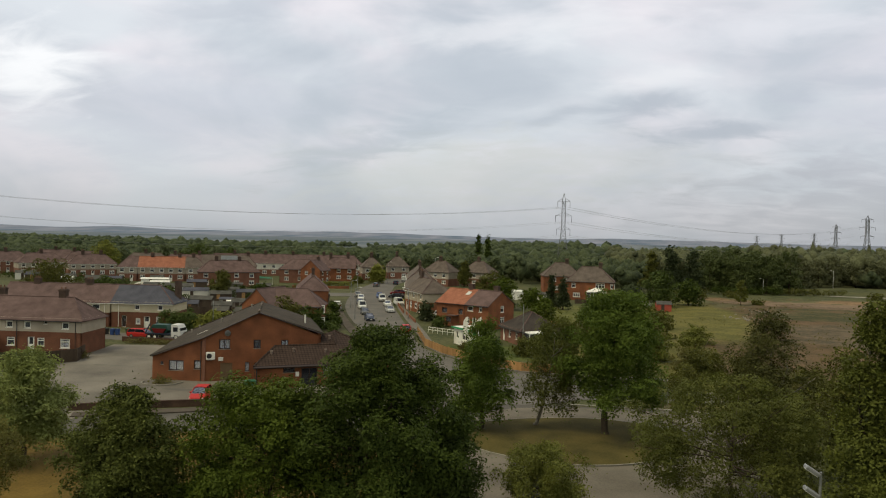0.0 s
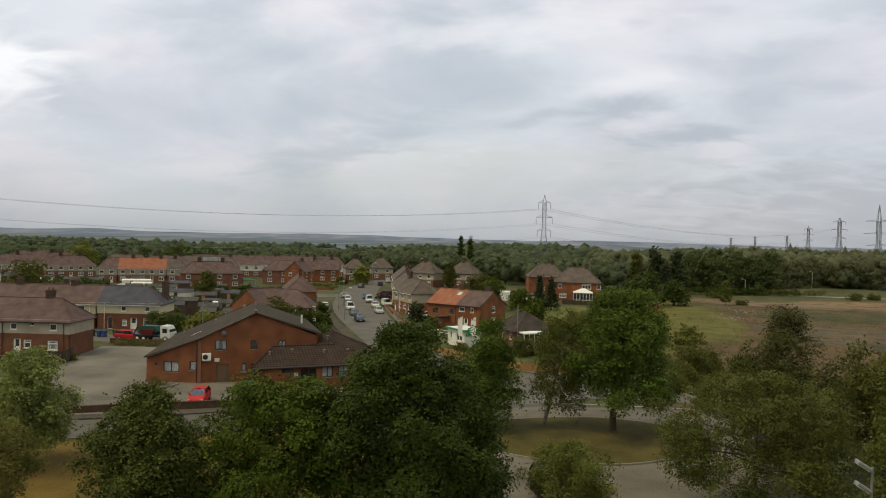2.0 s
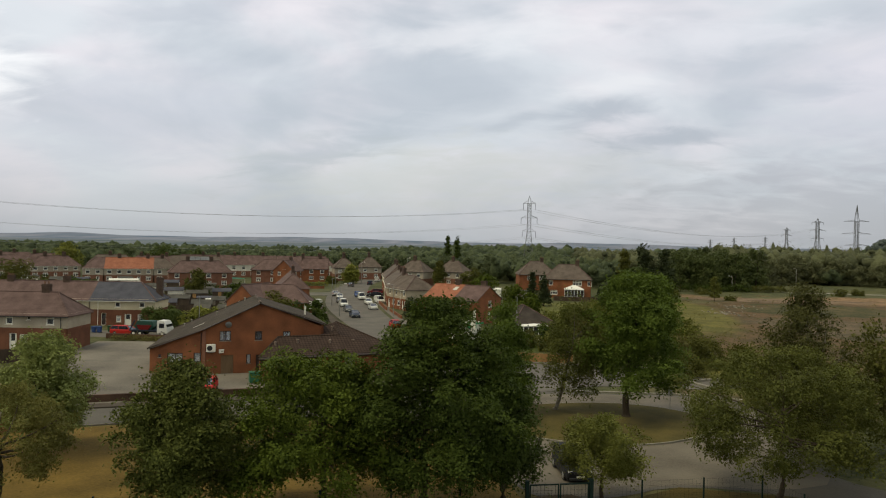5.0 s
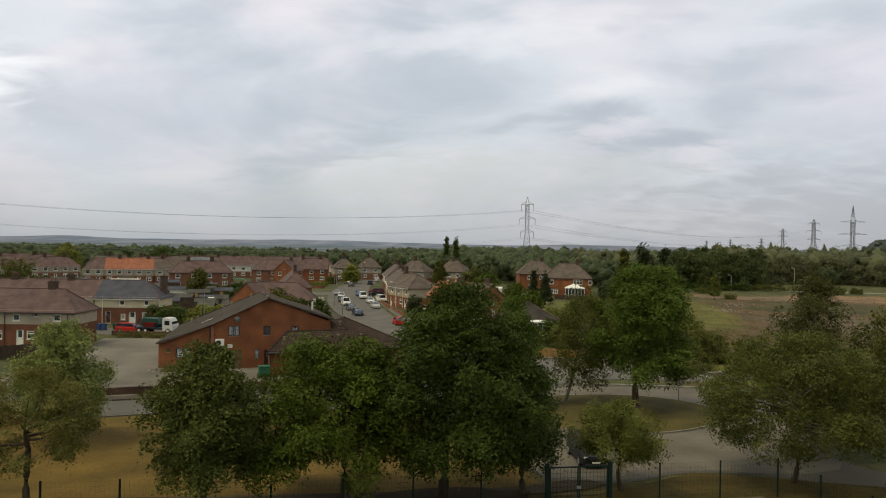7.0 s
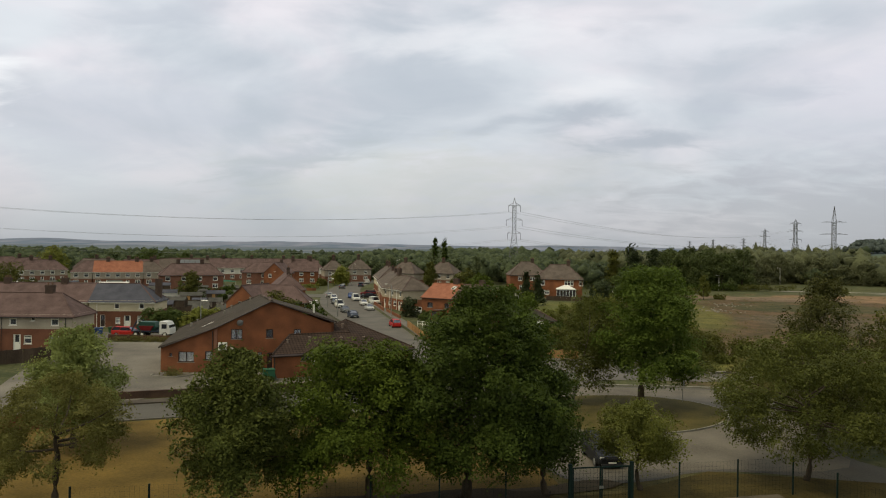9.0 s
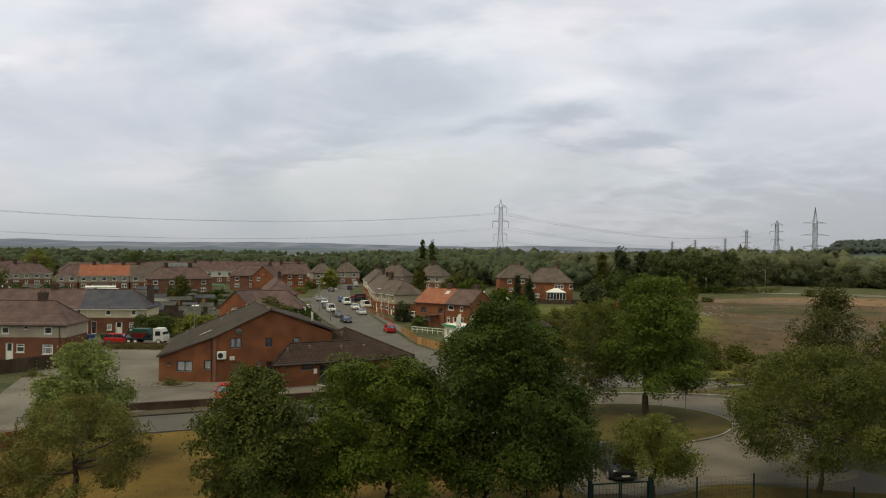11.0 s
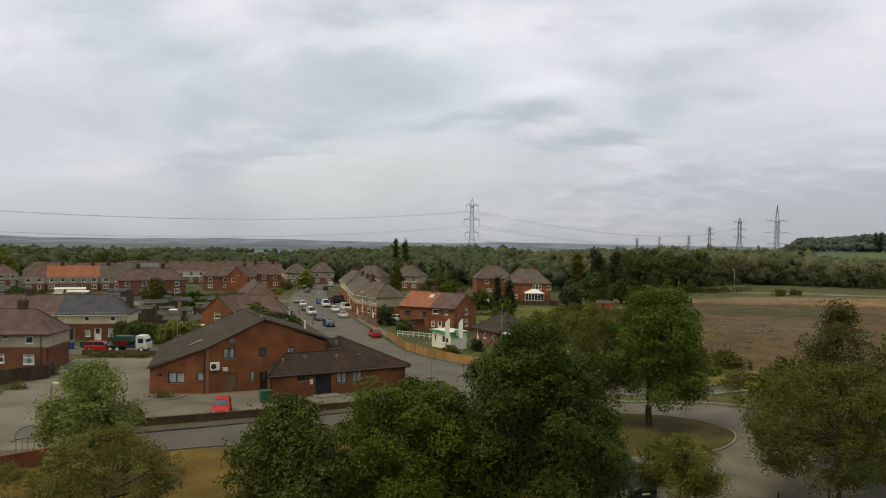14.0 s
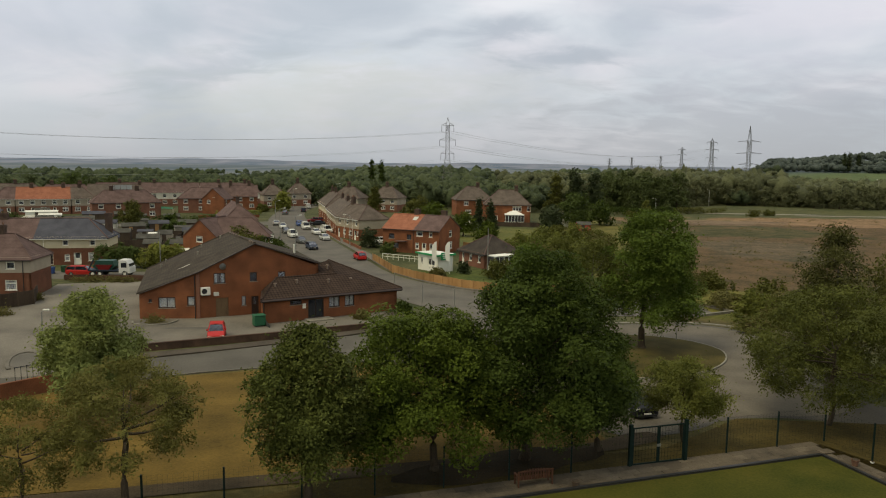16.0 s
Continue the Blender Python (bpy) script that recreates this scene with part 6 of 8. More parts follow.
GARDEN_BUSH = [(-15.8, 149.4, 2.3, 3.8, "leaf_conifer"), (-11.2, 140.6, 1.5, 2.2, "leaf_dark"), (-31.6, 114.5, 3.7, 6.7, "leaf_olive"), (-29.2, 118.5, 2.6, 5.2, "leaf_mid"), (-60.0, 130.0, 2.2, 2.6, "leaf_dark"), (-68.0, 140.0, 2.4, 2.8, "leaf_dark"), (-74.0, 152.0, 2.6, 3.0, "leaf_mid"), (-52.0, 138.5, 1.8, 2.4, "leaf_dark"), (-84.0, 164.0, 3.0, 3.4, "leaf_dark"), (-92.0, 174.0, 3.0, 3.2, "leaf_mid"), (-64.0, 172.0, 2.6, 3.0, "leaf_dark"), (-72.0, 190.0, 2.6, 3.0, "leaf_mid"), (-108.0, 178.0, 3.4, 3.6, "leaf_dark"), (-118.0, 188.0, 3.6, 3.6, "leaf_mid"), (-47.0, 118.5, 1.8, 3.8, "leaf_yellow"), (-80.0, 142.0, 2.4, 2.6, "leaf_dark"), (-33.0, 128.0, 2.6, 3.0, "leaf_dark"), (-30.5, 131.5, 2.0, 2.4, "leaf_mid"),
               (-63.5, 252.0, 2.0, 2.4, "leaf_olive"), (-39.0, 158.0, 1.8, 2.2, "leaf_mid"), (14.0, 126.0, 1.6, 2.2, "leaf_mid"), (2.8, 115.4, 0.9, 1.8, "leaf_conifer"), (-1.4, 112.5, 1.3, 1.2, "weeds"), (37.0, 79.0, 2.8, 1.8, "weeds"), (35.0, 90.0, 2.8, 1.6, "weeds"), (41.0, 92.0, 2.8, 1.5, "weeds"), (33.0, 77.0, 2.0, 1.4, "weeds"), (12.7, 142.0, 2.6, 2.8, "leaf_airy"), (19.5, 152.0, 3.0, 3.2, "leaf_airy"), (15.0, 134.0, 2.4, 2.4, "leaf_olive"), (23.0, 169.0, 3.0, 3.0, "leaf_airy"), (22.0, 141.0, 2.6, 2.6, "leaf_olive"), (17.0, 162.0, 2.6, 2.2, "leaf_airy"), (27.0, 176.0, 2.8, 2.4, "leaf_olive"), (8.0, 112.0, 2.6, 2.6, "leaf_olive"), (13.0, 108.0, 2.8, 3.0, "leaf_olive"), (18.0, 104.0, 2.6, 2.6, "leaf_olive"), (12.0, 116.0, 2.4, 3.0, "leaf_mid"),
               (-32.0, 138.0, 1.6, 2.0, "leaf_mid"), (27.5, 196.0, 1.8, 5.6, "leaf_conifer"), (-9.5, 80.5, 0.7, 0.6, "weeds"), (-5.0, 84.0, 0.9, 1.2, "leaf_mid")]
for x, y, R, h, leaf in GARDEN_BUSH:
    bush(x, y, R, h, leaf, int(600 + 170 * R * h), 0.2 if y < 170 else 0.28, {"leaf_conifer": "dark evergreen garden bush", "weeds": "low yellowish weedy bush"}.get(leaf, "green garden bush near a house"), group="garden bushes")


def hedge(x0, y0, x1, y1, h, w, leaf, label, n):
    L = math.hypot(x1 - x0, y1 - y0)
    t = thing("hedge", x0, y0, math.degrees(math.atan2(y1 - y0, x1 - x0)), None, label, "hedge")
    k = int(L / (w * 0.7)) + 1
    lb = [(L * (i + 0.5) / k, rng.normal(0, 0.1), h * (0.5 + rng.normal(0, 0.03)), w * 0.62, w * 0.55, h * 0.5 * (0.92 + 0.16 * rng.random())) for i in range(k)]
    lb += [(L * rng.random(), rng.normal(0, w * 0.2), h * (0.6 + 0.25 * rng.random()), w * 0.3, w * 0.35, w * 0.3) for i in range(k * 2)]
    quads("foliage", leaf_quads(lb, n, 0.17), M[leaf], t)
    bm = bmesh.new()
    for i in range(k):
        tube(bm, (L * (i + 0.5) / k, 0, -0.1), (L * (i + 0.5) / k, 0.05, h * 0.6), 0.05, 0.02, 5)
    part("stems", bm, M["bark"], t)


hedge(-56.0, 116.6, -49.8, 116.9, 3.6, 2.6, "leaf_dark", "tall dark green garden hedge", 5200)
hedge(-49.6, 116.6, -42.6, 116.8, 3.7, 2.6, "leaf_yellow", "tall clipped hedge with yellowish new growth", 6000)
hedge(-72.0, 228.0, -60.0, 236.0, 1.8, 1.6, "leaf_yellow", "long yellow-green garden hedge", 2600)
hedge(-92.0, 196.0, -62.0, 214.0, 2.0, 1.8, "leaf_mid", "garden hedge between back gardens", 4200)
hedge(-78.0, 176.0, -58.0, 188.0, 2.2, 2.0, "leaf_dark", "garden hedge between back gardens", 3600)


hedge(-176.0, 214.0, -150.0, 222.0, 2.2, 2.4, "leaf_mid", "garden hedge before the far terrace", 3600)
hedge(-146.0, 206.0, -128.0, 214.0, 2.0, 2.2, "leaf_dark", "garden hedge before the far terrace", 3000)
hedge(-152.0, 194.0, -134.0, 198.0, 2.4, 2.2, "leaf_olive", "overgrown hedge between back gardens", 3000)
hedge(-196.0, 208.0, -178.0, 216.0, 2.4, 2.4, "leaf_olive", "overgrown hedge between back gardens", 3000)
hedge(-26.4, 122.0, -33.0, 138.0, 1.5, 1.3, "leaf_dark", "dark garden hedge beside the street pavement", 3200)
hedge(-34.0, 140.5, -40.0, 155.0, 1.3, 1.2, "leaf_olive", "ragged garden hedge beside the street pavement", 2600)
# scrub along the far side of the field
hedge(57.0, 263.0, 84.0, 271.0, 2.6, 3.4, "leaf_mid", "low dark scrub along the far side of the field", 5200)
hedge(84.0, 271.0, 106.0, 280.0, 2.2, 3.2, "leaf_olive", "low olive scrub along the far side of the field", 4000)
hedge(38.0, 232.0, 56.0, 258.0, 2.4, 3.0, "leaf_olive", "rank scrub between the grass and the dark trees", 4200)
tree(60.5, 222.0, 7.0, 2.2, 1.2, "leaf_airy", 2600, 0.2, "thin young tree standing in the field", FLAME, 20, depth=0.5, inner=0.4, limbs=4, core=False, trunk=0.1)
for x, y, R, h in ((52, 244, 2.6, 2.6), (63, 252, 2.2, 2.0), (110, 262, 2.4, 2.4), (118, 268, 2.0, 1.8), (66, 226, 1.6, 1.2), (31, 101, 2.2, 1.9), (44, 99, 2.4, 2.2), (39, 104, 2.0, 1.5)):
    bush(x, y, R, h, "leaf_olive", 1100, 0.22, "low olive bush in the rough field", group="field shrubs")


# ---- woods ----
def ball(level):
    bm = bmesh.new()
    bmesh.ops.create_icosphere(bm, subdivisions=level, radius=1.0)
    v = np.array([p.co[:] for p in bm.verts])
    f = np.array([[p.index for p in q.verts] for q in bm.faces])
    bm.free()
    return v, f


BALL = {1: ball(1), 2: ball(2)}


def wood(name, region, step, hmin, hmax, rad, leaf, per, size, label, low=None, lobes=3, fine=1, core=0.82):
    """A stretch of woodland over the plan where region(x, y) is true: crowns of uneven leafy lobes, with loose sprays standing out of them."""
    x0, x1, y0, y1, inside = region
    sprays, verts, faces = [], [], []
    bv, bf = BALL[fine]
    ny, nx = int((y1 - y0) / step) + 1, int((x1 - x0) / step) + 1
    count = 0
    for j in range(ny):
        for i in range(nx):
            x, y = x0 + (i + 0.5 * (j % 2)) * step + rng.normal(0, step * 0.24), y0 + j * step + rng.normal(0, step * 0.24)
            if not inside(x, y):
                continue
            v = 0.5 + 0.5 * noise.noise((x * 0.02, y * 0.02, 3.0))
            h = hmin + (hmax - hmin) * (0.5 * v + 0.5 * rng.random())
            if low:
                h *= low(x, y)
            R = rad * (0.7 + 0.6 * rng.random())
            if rng.random() < 0.22:
                h, R = h * 1.22, R * 0.62
            g = hill_height(x, y)
            lb = [(x, y, g + h * 0.5, R * 0.86, R * 0.86, h * 0.46)]
            for k in range(lobes):
                a = 2.4 * k + 6 * rng.random()
                s = 0.5 + 0.3 * rng.random()
                rr = R * 0.55
                lb.append((x + rr * math.cos(a), y + rr * math.sin(a), g + h * s, R * 0.52, R * 0.52, R * (0.4 + 0.2 * rng.random())))
            for c in lb:
                ph = rng.normal(0, 9, 3)
                w = bv * 2.1 + ph
                rough = 1.0 + 0.16 * np.sin(w[:, 0] * 2 + w[:, 1] * 1.3) * np.cos(w[:, 2] * 2.2) + rng.normal(0, 0.13, len(bv))
                verts.append(bv * rough[:, None] * np.array(c[3:]) * (core if per else 1.0) + np.array(c[:3]))
                faces.append(bf + count)
                count += len(bv)
            if per:
                sprays.append(leaf_quads(lb, per, size, 0.10, inner=0.0, per=6, spray=1.5, stray=0.03))
    ob = raw(name, np.concatenate(verts).tolist(), np.concatenate(faces).tolist(), CANOPY[leaf], smooth=True)
    tagged(ob, label, "woodland", kind="stuff")
    if per:
        quads("sprays", np.concatenate(sprays)[:, :3], M[leaf], ob)


def clear(x, y):
    """Where houses and gardens leave no room for woods."""
    return not (-215 < x < -8 and y < 306) and not (-8 <= x < 28 and y < 262)


wood("woodland", (-470, 60, 312, 440, lambda x, y: -1.05 * y < x < 0.12 * y and y > 312 + 16 * math.sin(x * 0.03) and clear(x, y)), 8.2, 6.0, 10.0, 4.8, "wood_far", 330, 0.34, "broad belt of mixed woodland behind the houses", lambda x, y: 0.78 if x < -0.42 * y else 1.0)
wood("woodland", (-34, 40, 266, 322, lambda x, y: clear(x, y) and x > -30 and (y > 275 or x > 28)), 6.8, 7.0, 12.0, 4.0, "wood_far", 480, 0.3, "dark trees behind the houses")
for i in range(17):
    a, r = 2.4 * i, ((i + 0.5) / 17) ** 0.5
    x, y = 74 + 17 * r * math.cos(a), 286 + 13 * r * math.sin(a)
    tree(x, y, 12.0 + 4.5 * rng.random(), 4.6 + 1.2 * rng.random(), 0.6, "wood_deep", 4600, 0.3, "dense dark tree in a clump at the field edge", DOME, 22, limbs=2, group="dark clump")
wood("woodland", (35, 330, 305, 470, lambda x, y: y > 322 + 0.12 * (x - 60) + 14 * math.sin(x * 0.06) and x < 0.64 * y), 8.6, 11.6, 15.2, 6.6, "wood_far_b", 560, 0.34, "pale green woodland beyond the field", lambda x, y: 0.8 if x > 0.46 * y else (1.13 if x > 0.25 * y else 0.92))
wood("woodland", (120, 330, 318, 380, lambda x, y: (x * 0.07 % 3 < 1.5) and y > 330 + 0.1 * (x - 120) and x > 120), 8.6, 5.0, 9.0, 4.2, "wood_far", 200, 0.36, "scrubby trees beyond the field")
wood("woodland", (-900, 420, 470, 980, lambda x, y: -1.0 * y < x < 0.5 * y and noise.noise((x * 0.006, y * 0.006, 1.0)) > -0.3), 19.0, 6.0, 9.5, 9.0, "wood_far", 36, 0.8, "distant woodland towards the hills", lambda x, y: 0.55 if x < -0.2 * y else 1.0, lobes=1)
wood("woodland", (-400, 700, 980, 1500, lambda x, y: -0.12 * y < x < 0.42 * y and noise.noise((x * 0.004, y * 0.004, 1.0)) > -0.15), 30.0, 4.5, 7.0, 14.0, "wood_far", 0, 0.7, "far woodland below the hills", lobes=1)
wood("woodland", (400, 800, 958, 1110, lambda x, y: hill_height(x, y) > 8), 13.0, 8.0, 12.0, 8.0, "wood_hill", 220, 0.6, "woodland over the distant hill, greyed for haze", lobes=2)
for x, y, h in ((520, 966, 27), (527, 968, 27), (541, 970, 26)):
    tree(x, y, h, 3.6, 1.0, "leaf_conifer", 1600, 0.7, "tall dark cypress on the wooded hill", FLAME, 16, limbs=2, z=hill_height(x, y), group="hill cypresses")


# the front row of the woods, tree by tree
for i in range(21):
    x = 62 + 8.4 * i
    y = 317 + 0.12 * (x - 60) + 14 * math.sin(x * 0.06) + rng.normal(0, 1.5)
    tree(x, y, (9.0 + 5.0 * rng.random()) * (0.8 if x > 150 else 1.0), 4.4 + 1.4 * rng.random(), 0.5, "wood_far_b", 4800, 0.28, "rounded pale green tree along the wood edge", (DOME, SPREAD)[i % 2], 20, limbs=2, group="wood edge")
for i in range(30):
    x = -235 + 8.6 * i
    y = 309 + 16 * math.sin(x * 0.03) + rng.normal(0, 1.5)
    tree(x, y, 7.0 + 4.0 * rng.random(), 3.6 + 1.4 * rng.random(), 0.5, "wood_far", 2400, 0.36, "mixed green tree along the wood edge", (DOME, FLAME, EGG)[i % 3], 18, limbs=2, group="wood edge")


def tufts(count, label):
    """Rank weeds and grass tufts strewn over the rough field."""
    out = []
    for i in range(count):
        y = 88 + 165 * rng.random() ** 1.3
        x = 24 + (y * 0.72 - 10) * rng.random()
        if noise.noise((x * 0.05, y * 0.05, 2.0)) < -0.12 or (x < 30 and y < 97):
            continue
        s = 0.3 + 0.5 * rng.random()
        out.append(leaf_quads([(x, y, s * 0.3, s * 2.2, s * 1.6, s * 0.4)], 24, 0.11, 0.2, inner=0.2, per=4, spray=1.5))
    tagged(quads("weed_tufts", np.concatenate(out), M["weeds"]), label, "weeds", kind="stuff")


def rubble(cx, cy, spread_, count, label):
    """A strewn heap of pale broken stones."""
    v, f = [], []
    for i in range(count):
        x, y = cx + rng.normal(0, spread_), cy + rng.normal(0, spread_ * 1.6)
        s = 0.14 + 0.22 * rng.random()
        v.extend((BALL[1][0] * (1 + rng.normal(0, 0.18, (len(BALL[1][0]), 1))) * np.array([s, s * 0.8, s * 0.55]) + np.array([x, y, s * 0.2])).tolist())
        f.extend((BALL[1][1] + i * len(BALL[1][0])).tolist())
    tagged(raw("rubble", v, f, M["concrete"]), label, "rubble", kind="stuff")


rubble(54.5, 184.0, 2.4, 40, "pale broken rubble strewn in the rough field")
rubble(62.0, 203.0, 3.0, 30, "pale stones strewn in the rough field")


tufts(750, "tufts of rank weeds strewn over the rough field")


# ---- vehicles ----
def paint(name, c):
    m = plain(name, c, 0.5, 0.0, 0.12, 0.08)
    return m


PAINT = {"red": paint("red_car_paint", (0.42, 0.025, 0.02)), "white": paint("white_car_paint", (0.60, 0.61, 0.62)), "silver": paint("silver_car_paint", (0.42, 0.43, 0.44)),
         "black": paint("black_car_paint", (0.015, 0.016, 0.018)), "navy": paint("dark_blue_car_paint", (0.03, 0.04, 0.065)), "grey": paint("grey_car_paint", (0.10, 0.105, 0.11)),
         "darkred": paint("dark_red_car_paint", (0.13, 0.015, 0.015)), "blue": paint("blue_car_paint", (0.04, 0.08, 0.24))}
# length, width, belt and roof heights, bonnet end, windscreen top, roof end, tail top (fractions of the length from the front), tail height
SHAPES = {"hatch": (3.95, 1.68, 0.92, 1.46, 0.26, 0.43, 0.86, 0.985, 0.95), "saloon": (4.5, 1.76, 0.92, 1.43, 0.27, 0.43, 0.74, 0.90, 1.0), "estate": (4.65, 1.78, 0.93, 1.47, 0.26, 0.42, 0.93, 0.99, 1.0),
          "van": (4.5, 1.82, 1.05, 1.85, 0.20, 0.34, 0.985, 0.995, 1.2), "suv": (4.4, 1.84, 1.05, 1.66, 0.25, 0.40, 0.90, 0.985, 1.08)}


def car(x, y, heading, colour, kind, label, group="parked cars"):
    """A parked car; heading: the direction of its nose, degrees from the x axis."""
    Ln, Wd, belt, roof, f_bon, f_ws, f_rf, f_tail, tail_h = SHAPES[kind]
    t = thing("car" if kind != "van" else "van", x, y, heading, None, label, "car" if kind != "van" else "van", group)
    fx = lambda f: Ln / 2 - f * Ln
    hw = Wd / 2
    bon = belt - 0.12
    # lower body: stations along the length, each a rounded section
    st = [(0.0, 0.36, bon - 0.22, 0.80), (0.02, 0.24, bon - 0.10, 0.90), (0.10, 0.20, bon - 0.03, 0.97), (f_bon, 0.18, belt, 1.0), (0.5, 0.18, belt + 0.02, 1.0), (0.80, 0.18, belt + 0.04, 1.0), (0.95, 0.22, tail_h - 0.02, 0.96), (0.99, 0.28, tail_h - 0.08, 0.92), (1.0, 0.40, tail_h - 0.25, 0.86)]
    bm = bmesh.new()
    rings = []
    for f, zb, zt, k in st:
        w = hw * k
        pr = [(-w * 0.88, zb), (-w, zb + 0.14), (-w, zt - 0.22), (-w * 0.93, zt - 0.04), (-w * 0.80, zt), (w * 0.80, zt), (w * 0.93, zt - 0.04), (w, zt - 0.22), (w, zb + 0.14), (w * 0.88, zb)]
        rings.append([bm.verts.new((fx(f), yy, zz)) for yy, zz in pr])
    for a, b in zip(rings, rings[1:]):
        for i in range(10):
            bm.faces.new((a[i], a[(i + 1) % 10], b[(i + 1) % 10], b[i]))
    bm.faces.new(rings[0])
    bm.faces.new(rings[-1][::-1])
    part("body", bm, PAINT[colour], t, smooth=False)
    # cabin roof and pillars
    b0, b1, r0, r1 = fx(f_bon), fx(f_tail), fx(f_ws), fx(f_rf)
    wb, wr = hw * 0.88, hw * 0.72
    bm = bmesh.new()
    top = [bm.verts.new(p) for p in ((r0, -wr, roof - 0.03), (r0 - 0.2, 0, roof), (r0, wr, roof - 0.03), (r1, wr, roof - 0.05), (r1 + 0.15, 0, roof - 0.01), (r1, -wr, roof - 0.05))]
    bm.faces.new(top)
    low = [bm.verts.new((v.co.x, v.co.y, v.co.z - 0.06)) for v in top]
    bm.faces.new(low[::-1])
    for i in range(6):
        bm.faces.new((top[i], low[i], low[(i + 1) % 6], top[(i + 1) % 6]))
    part("roof", bm, PAINT[colour], t)
    zb = belt + 0.0
    pillars = []
    for s in (-1, 1):
        pillars += [((b0, s * wb, zb), (r0, s * wr, roof - 0.04)), ((b1, s * wb, tail_h - 0.02), (r1, s * wr, roof - 0.06)), ((fx((f_ws + f_rf) / 2 + 0.02), s * wb, zb), (fx((f_ws + f_rf) / 2 + 0.02), s * wr, roof - 0.05))]
    for a, b in pillars:
        part("pillar", tube(bmesh.new(), a, b, 0.045, n=5), PAINT[colour] if kind != "suv" else M["black"], t)

    def pane(name, pts, mat):
        bm = bmesh.new()
        bm.faces.new([bm.verts.new(p) for p in pts])
        bmesh.ops.solidify(bm, geom=bm.faces[:], thickness=0.012)
        bmesh.ops.recalc_face_normals(bm, faces=bm.faces[:])
        return part(name, bm, mat, t)

    pane("windscreen", ((b0, -wb * 0.94, zb), (b0, wb * 0.94, zb), (r0, wr * 0.94, roof - 0.05), (r0, -wr * 0.94, roof - 0.05)), M["car_glass"])
    pane("rear_window", ((b1, wb * 0.94, tail_h - 0.02), (b1, -wb * 0.94, tail_h - 0.02), (r1, -wr * 0.94, roof - 0.06), (r1, wr * 0.94, roof - 0.06)), M["car_glass"] if kind != "van" else PAINT[colour])
    for s in (-1, 1):
        if kind == "van":
            m = fx(0.42)
            pane("side_window", ((b0, s * wb, zb), (m, s * wb, zb), (m, s * wr, roof - 0.05), (r0, s * wr, roof - 0.05)), M["car_glass"])
            pane("side_panel", ((m, s * wb, zb), (b1, s * wb, zb), (r1, s * wr, roof - 0.06), (m, s * wr, roof - 0.05)), PAINT[colour])
        else:
            pane("side_window", ((b0, s * wb, zb), (b1, s * wb, zb), (r1, s * wr, roof - 0.06), (r0, s * wr, roof - 0.05)), M["car_glass"])
        part("mirror", boxed(b0 - 0.28, b0 - 0.16, s * (hw + 0.02) - 0.09, s * (hw + 0.02) + 0.09, zb + 0.02, zb + 0.16, 0.03), PAINT[colour], t)
        part("headlight", boxed(fx(0.075), fx(0.012), s * hw * 0.68 - 0.16, s * hw * 0.68 + 0.16, bon - 0.26, bon - 0.11, 0.03), M["lamp_glass"], t)
        part("tail_light", boxed(fx(1.002), fx(0.965), s * hw * 0.76 - 0.1, s * hw * 0.76 + 0.1, tail_h - 0.34, tail_h - 0.06, 0.02), M["red_lens"], t)
        for f in (0.19, 0.81):
            rr = 0.31 if kind not in ("suv", "van") else 0.345
            bm = bmesh.new()
            yy = s * (hw - 0.2)
            tube(bm, (fx(f), yy, rr), (fx(f), s * (hw + 0.01), rr), rr, rr * 0.97, 18)
            wh = part("wheel", bm, M["rubber"], t)
            bm = bmesh.new()
            tube(bm, (fx(f), s * (hw - 0.03), rr), (fx(f), s * (hw + 0.022), rr), rr * 0.66, rr * 0.60, 14)
            part("rim", bm, M["steel"], wh)
    part("grille", boxed(fx(0.0) - 0.02, fx(0.0) + 0.015, -hw * 0.42, hw * 0.42, bon - 0.32, bon - 0.2), M["black"], t)
    part("front_bumper", boxed(fx(0.02), fx(-0.008), -hw * 0.78, hw * 0.78, 0.24, 0.40, 0.03), M["black"] if kind != "hatch" else PAINT[colour], t)
    part("rear_bumper", boxed(fx(1.008), fx(0.98), -hw * 0.82, hw * 0.82, 0.30, 0.50, 0.03), M["black"] if kind != "hatch" else PAINT[colour], t)
    part("plate", boxed(fx(-0.009), fx(-0.014), -0.26, 0.26, 0.42, 0.53), M["white"], t)
    return t


car(-22.4, 69.9, -75, "red", "hatch", "small red hatchback facing the road wall")
car(-54.4, 108.3, 3, "red", "estate", "red estate car parked before the terrace")
car(13.0, 49.4, -78, "black", "suv", "black family car parked by the gate")
car(-27.0, 145.6, -66, "navy", "saloon", "dark blue car parked at the kerb", "street cars")
car(-31.2, 156.0, -66, "grey", "hatch", "dark grey hatchback parked at the kerb", "street cars")
car(-35.4, 167.4, -67, "white", "van", "white van parked at the kerb", "street cars")
car(-39.0, 177.0, -68, "grey", "hatch", "grey car parked at the kerb", "street cars")
car(-42.6, 189.5, -72, "white", "hatch", "white hatchback parked at the kerb", "street cars")
car(-27.2, 162.6, -66, "silver", "hatch", "silver hatchback parked at the kerb", "street cars")
car(-31.4, 175.6, -68, "white", "hatch", "white hatchback parked at the kerb", "street cars")
car(-36.4, 188.6, -70, "white", "van", "white van parked at the kerb", "street cars")
car(-39.9, 198.0, -72, "blue", "hatch", "blue hatchback parked at the kerb", "street cars")
car(-15.6, 130.6, 112, "red", "hatch", "bright red hatchback parked beside the fence", "street cars")
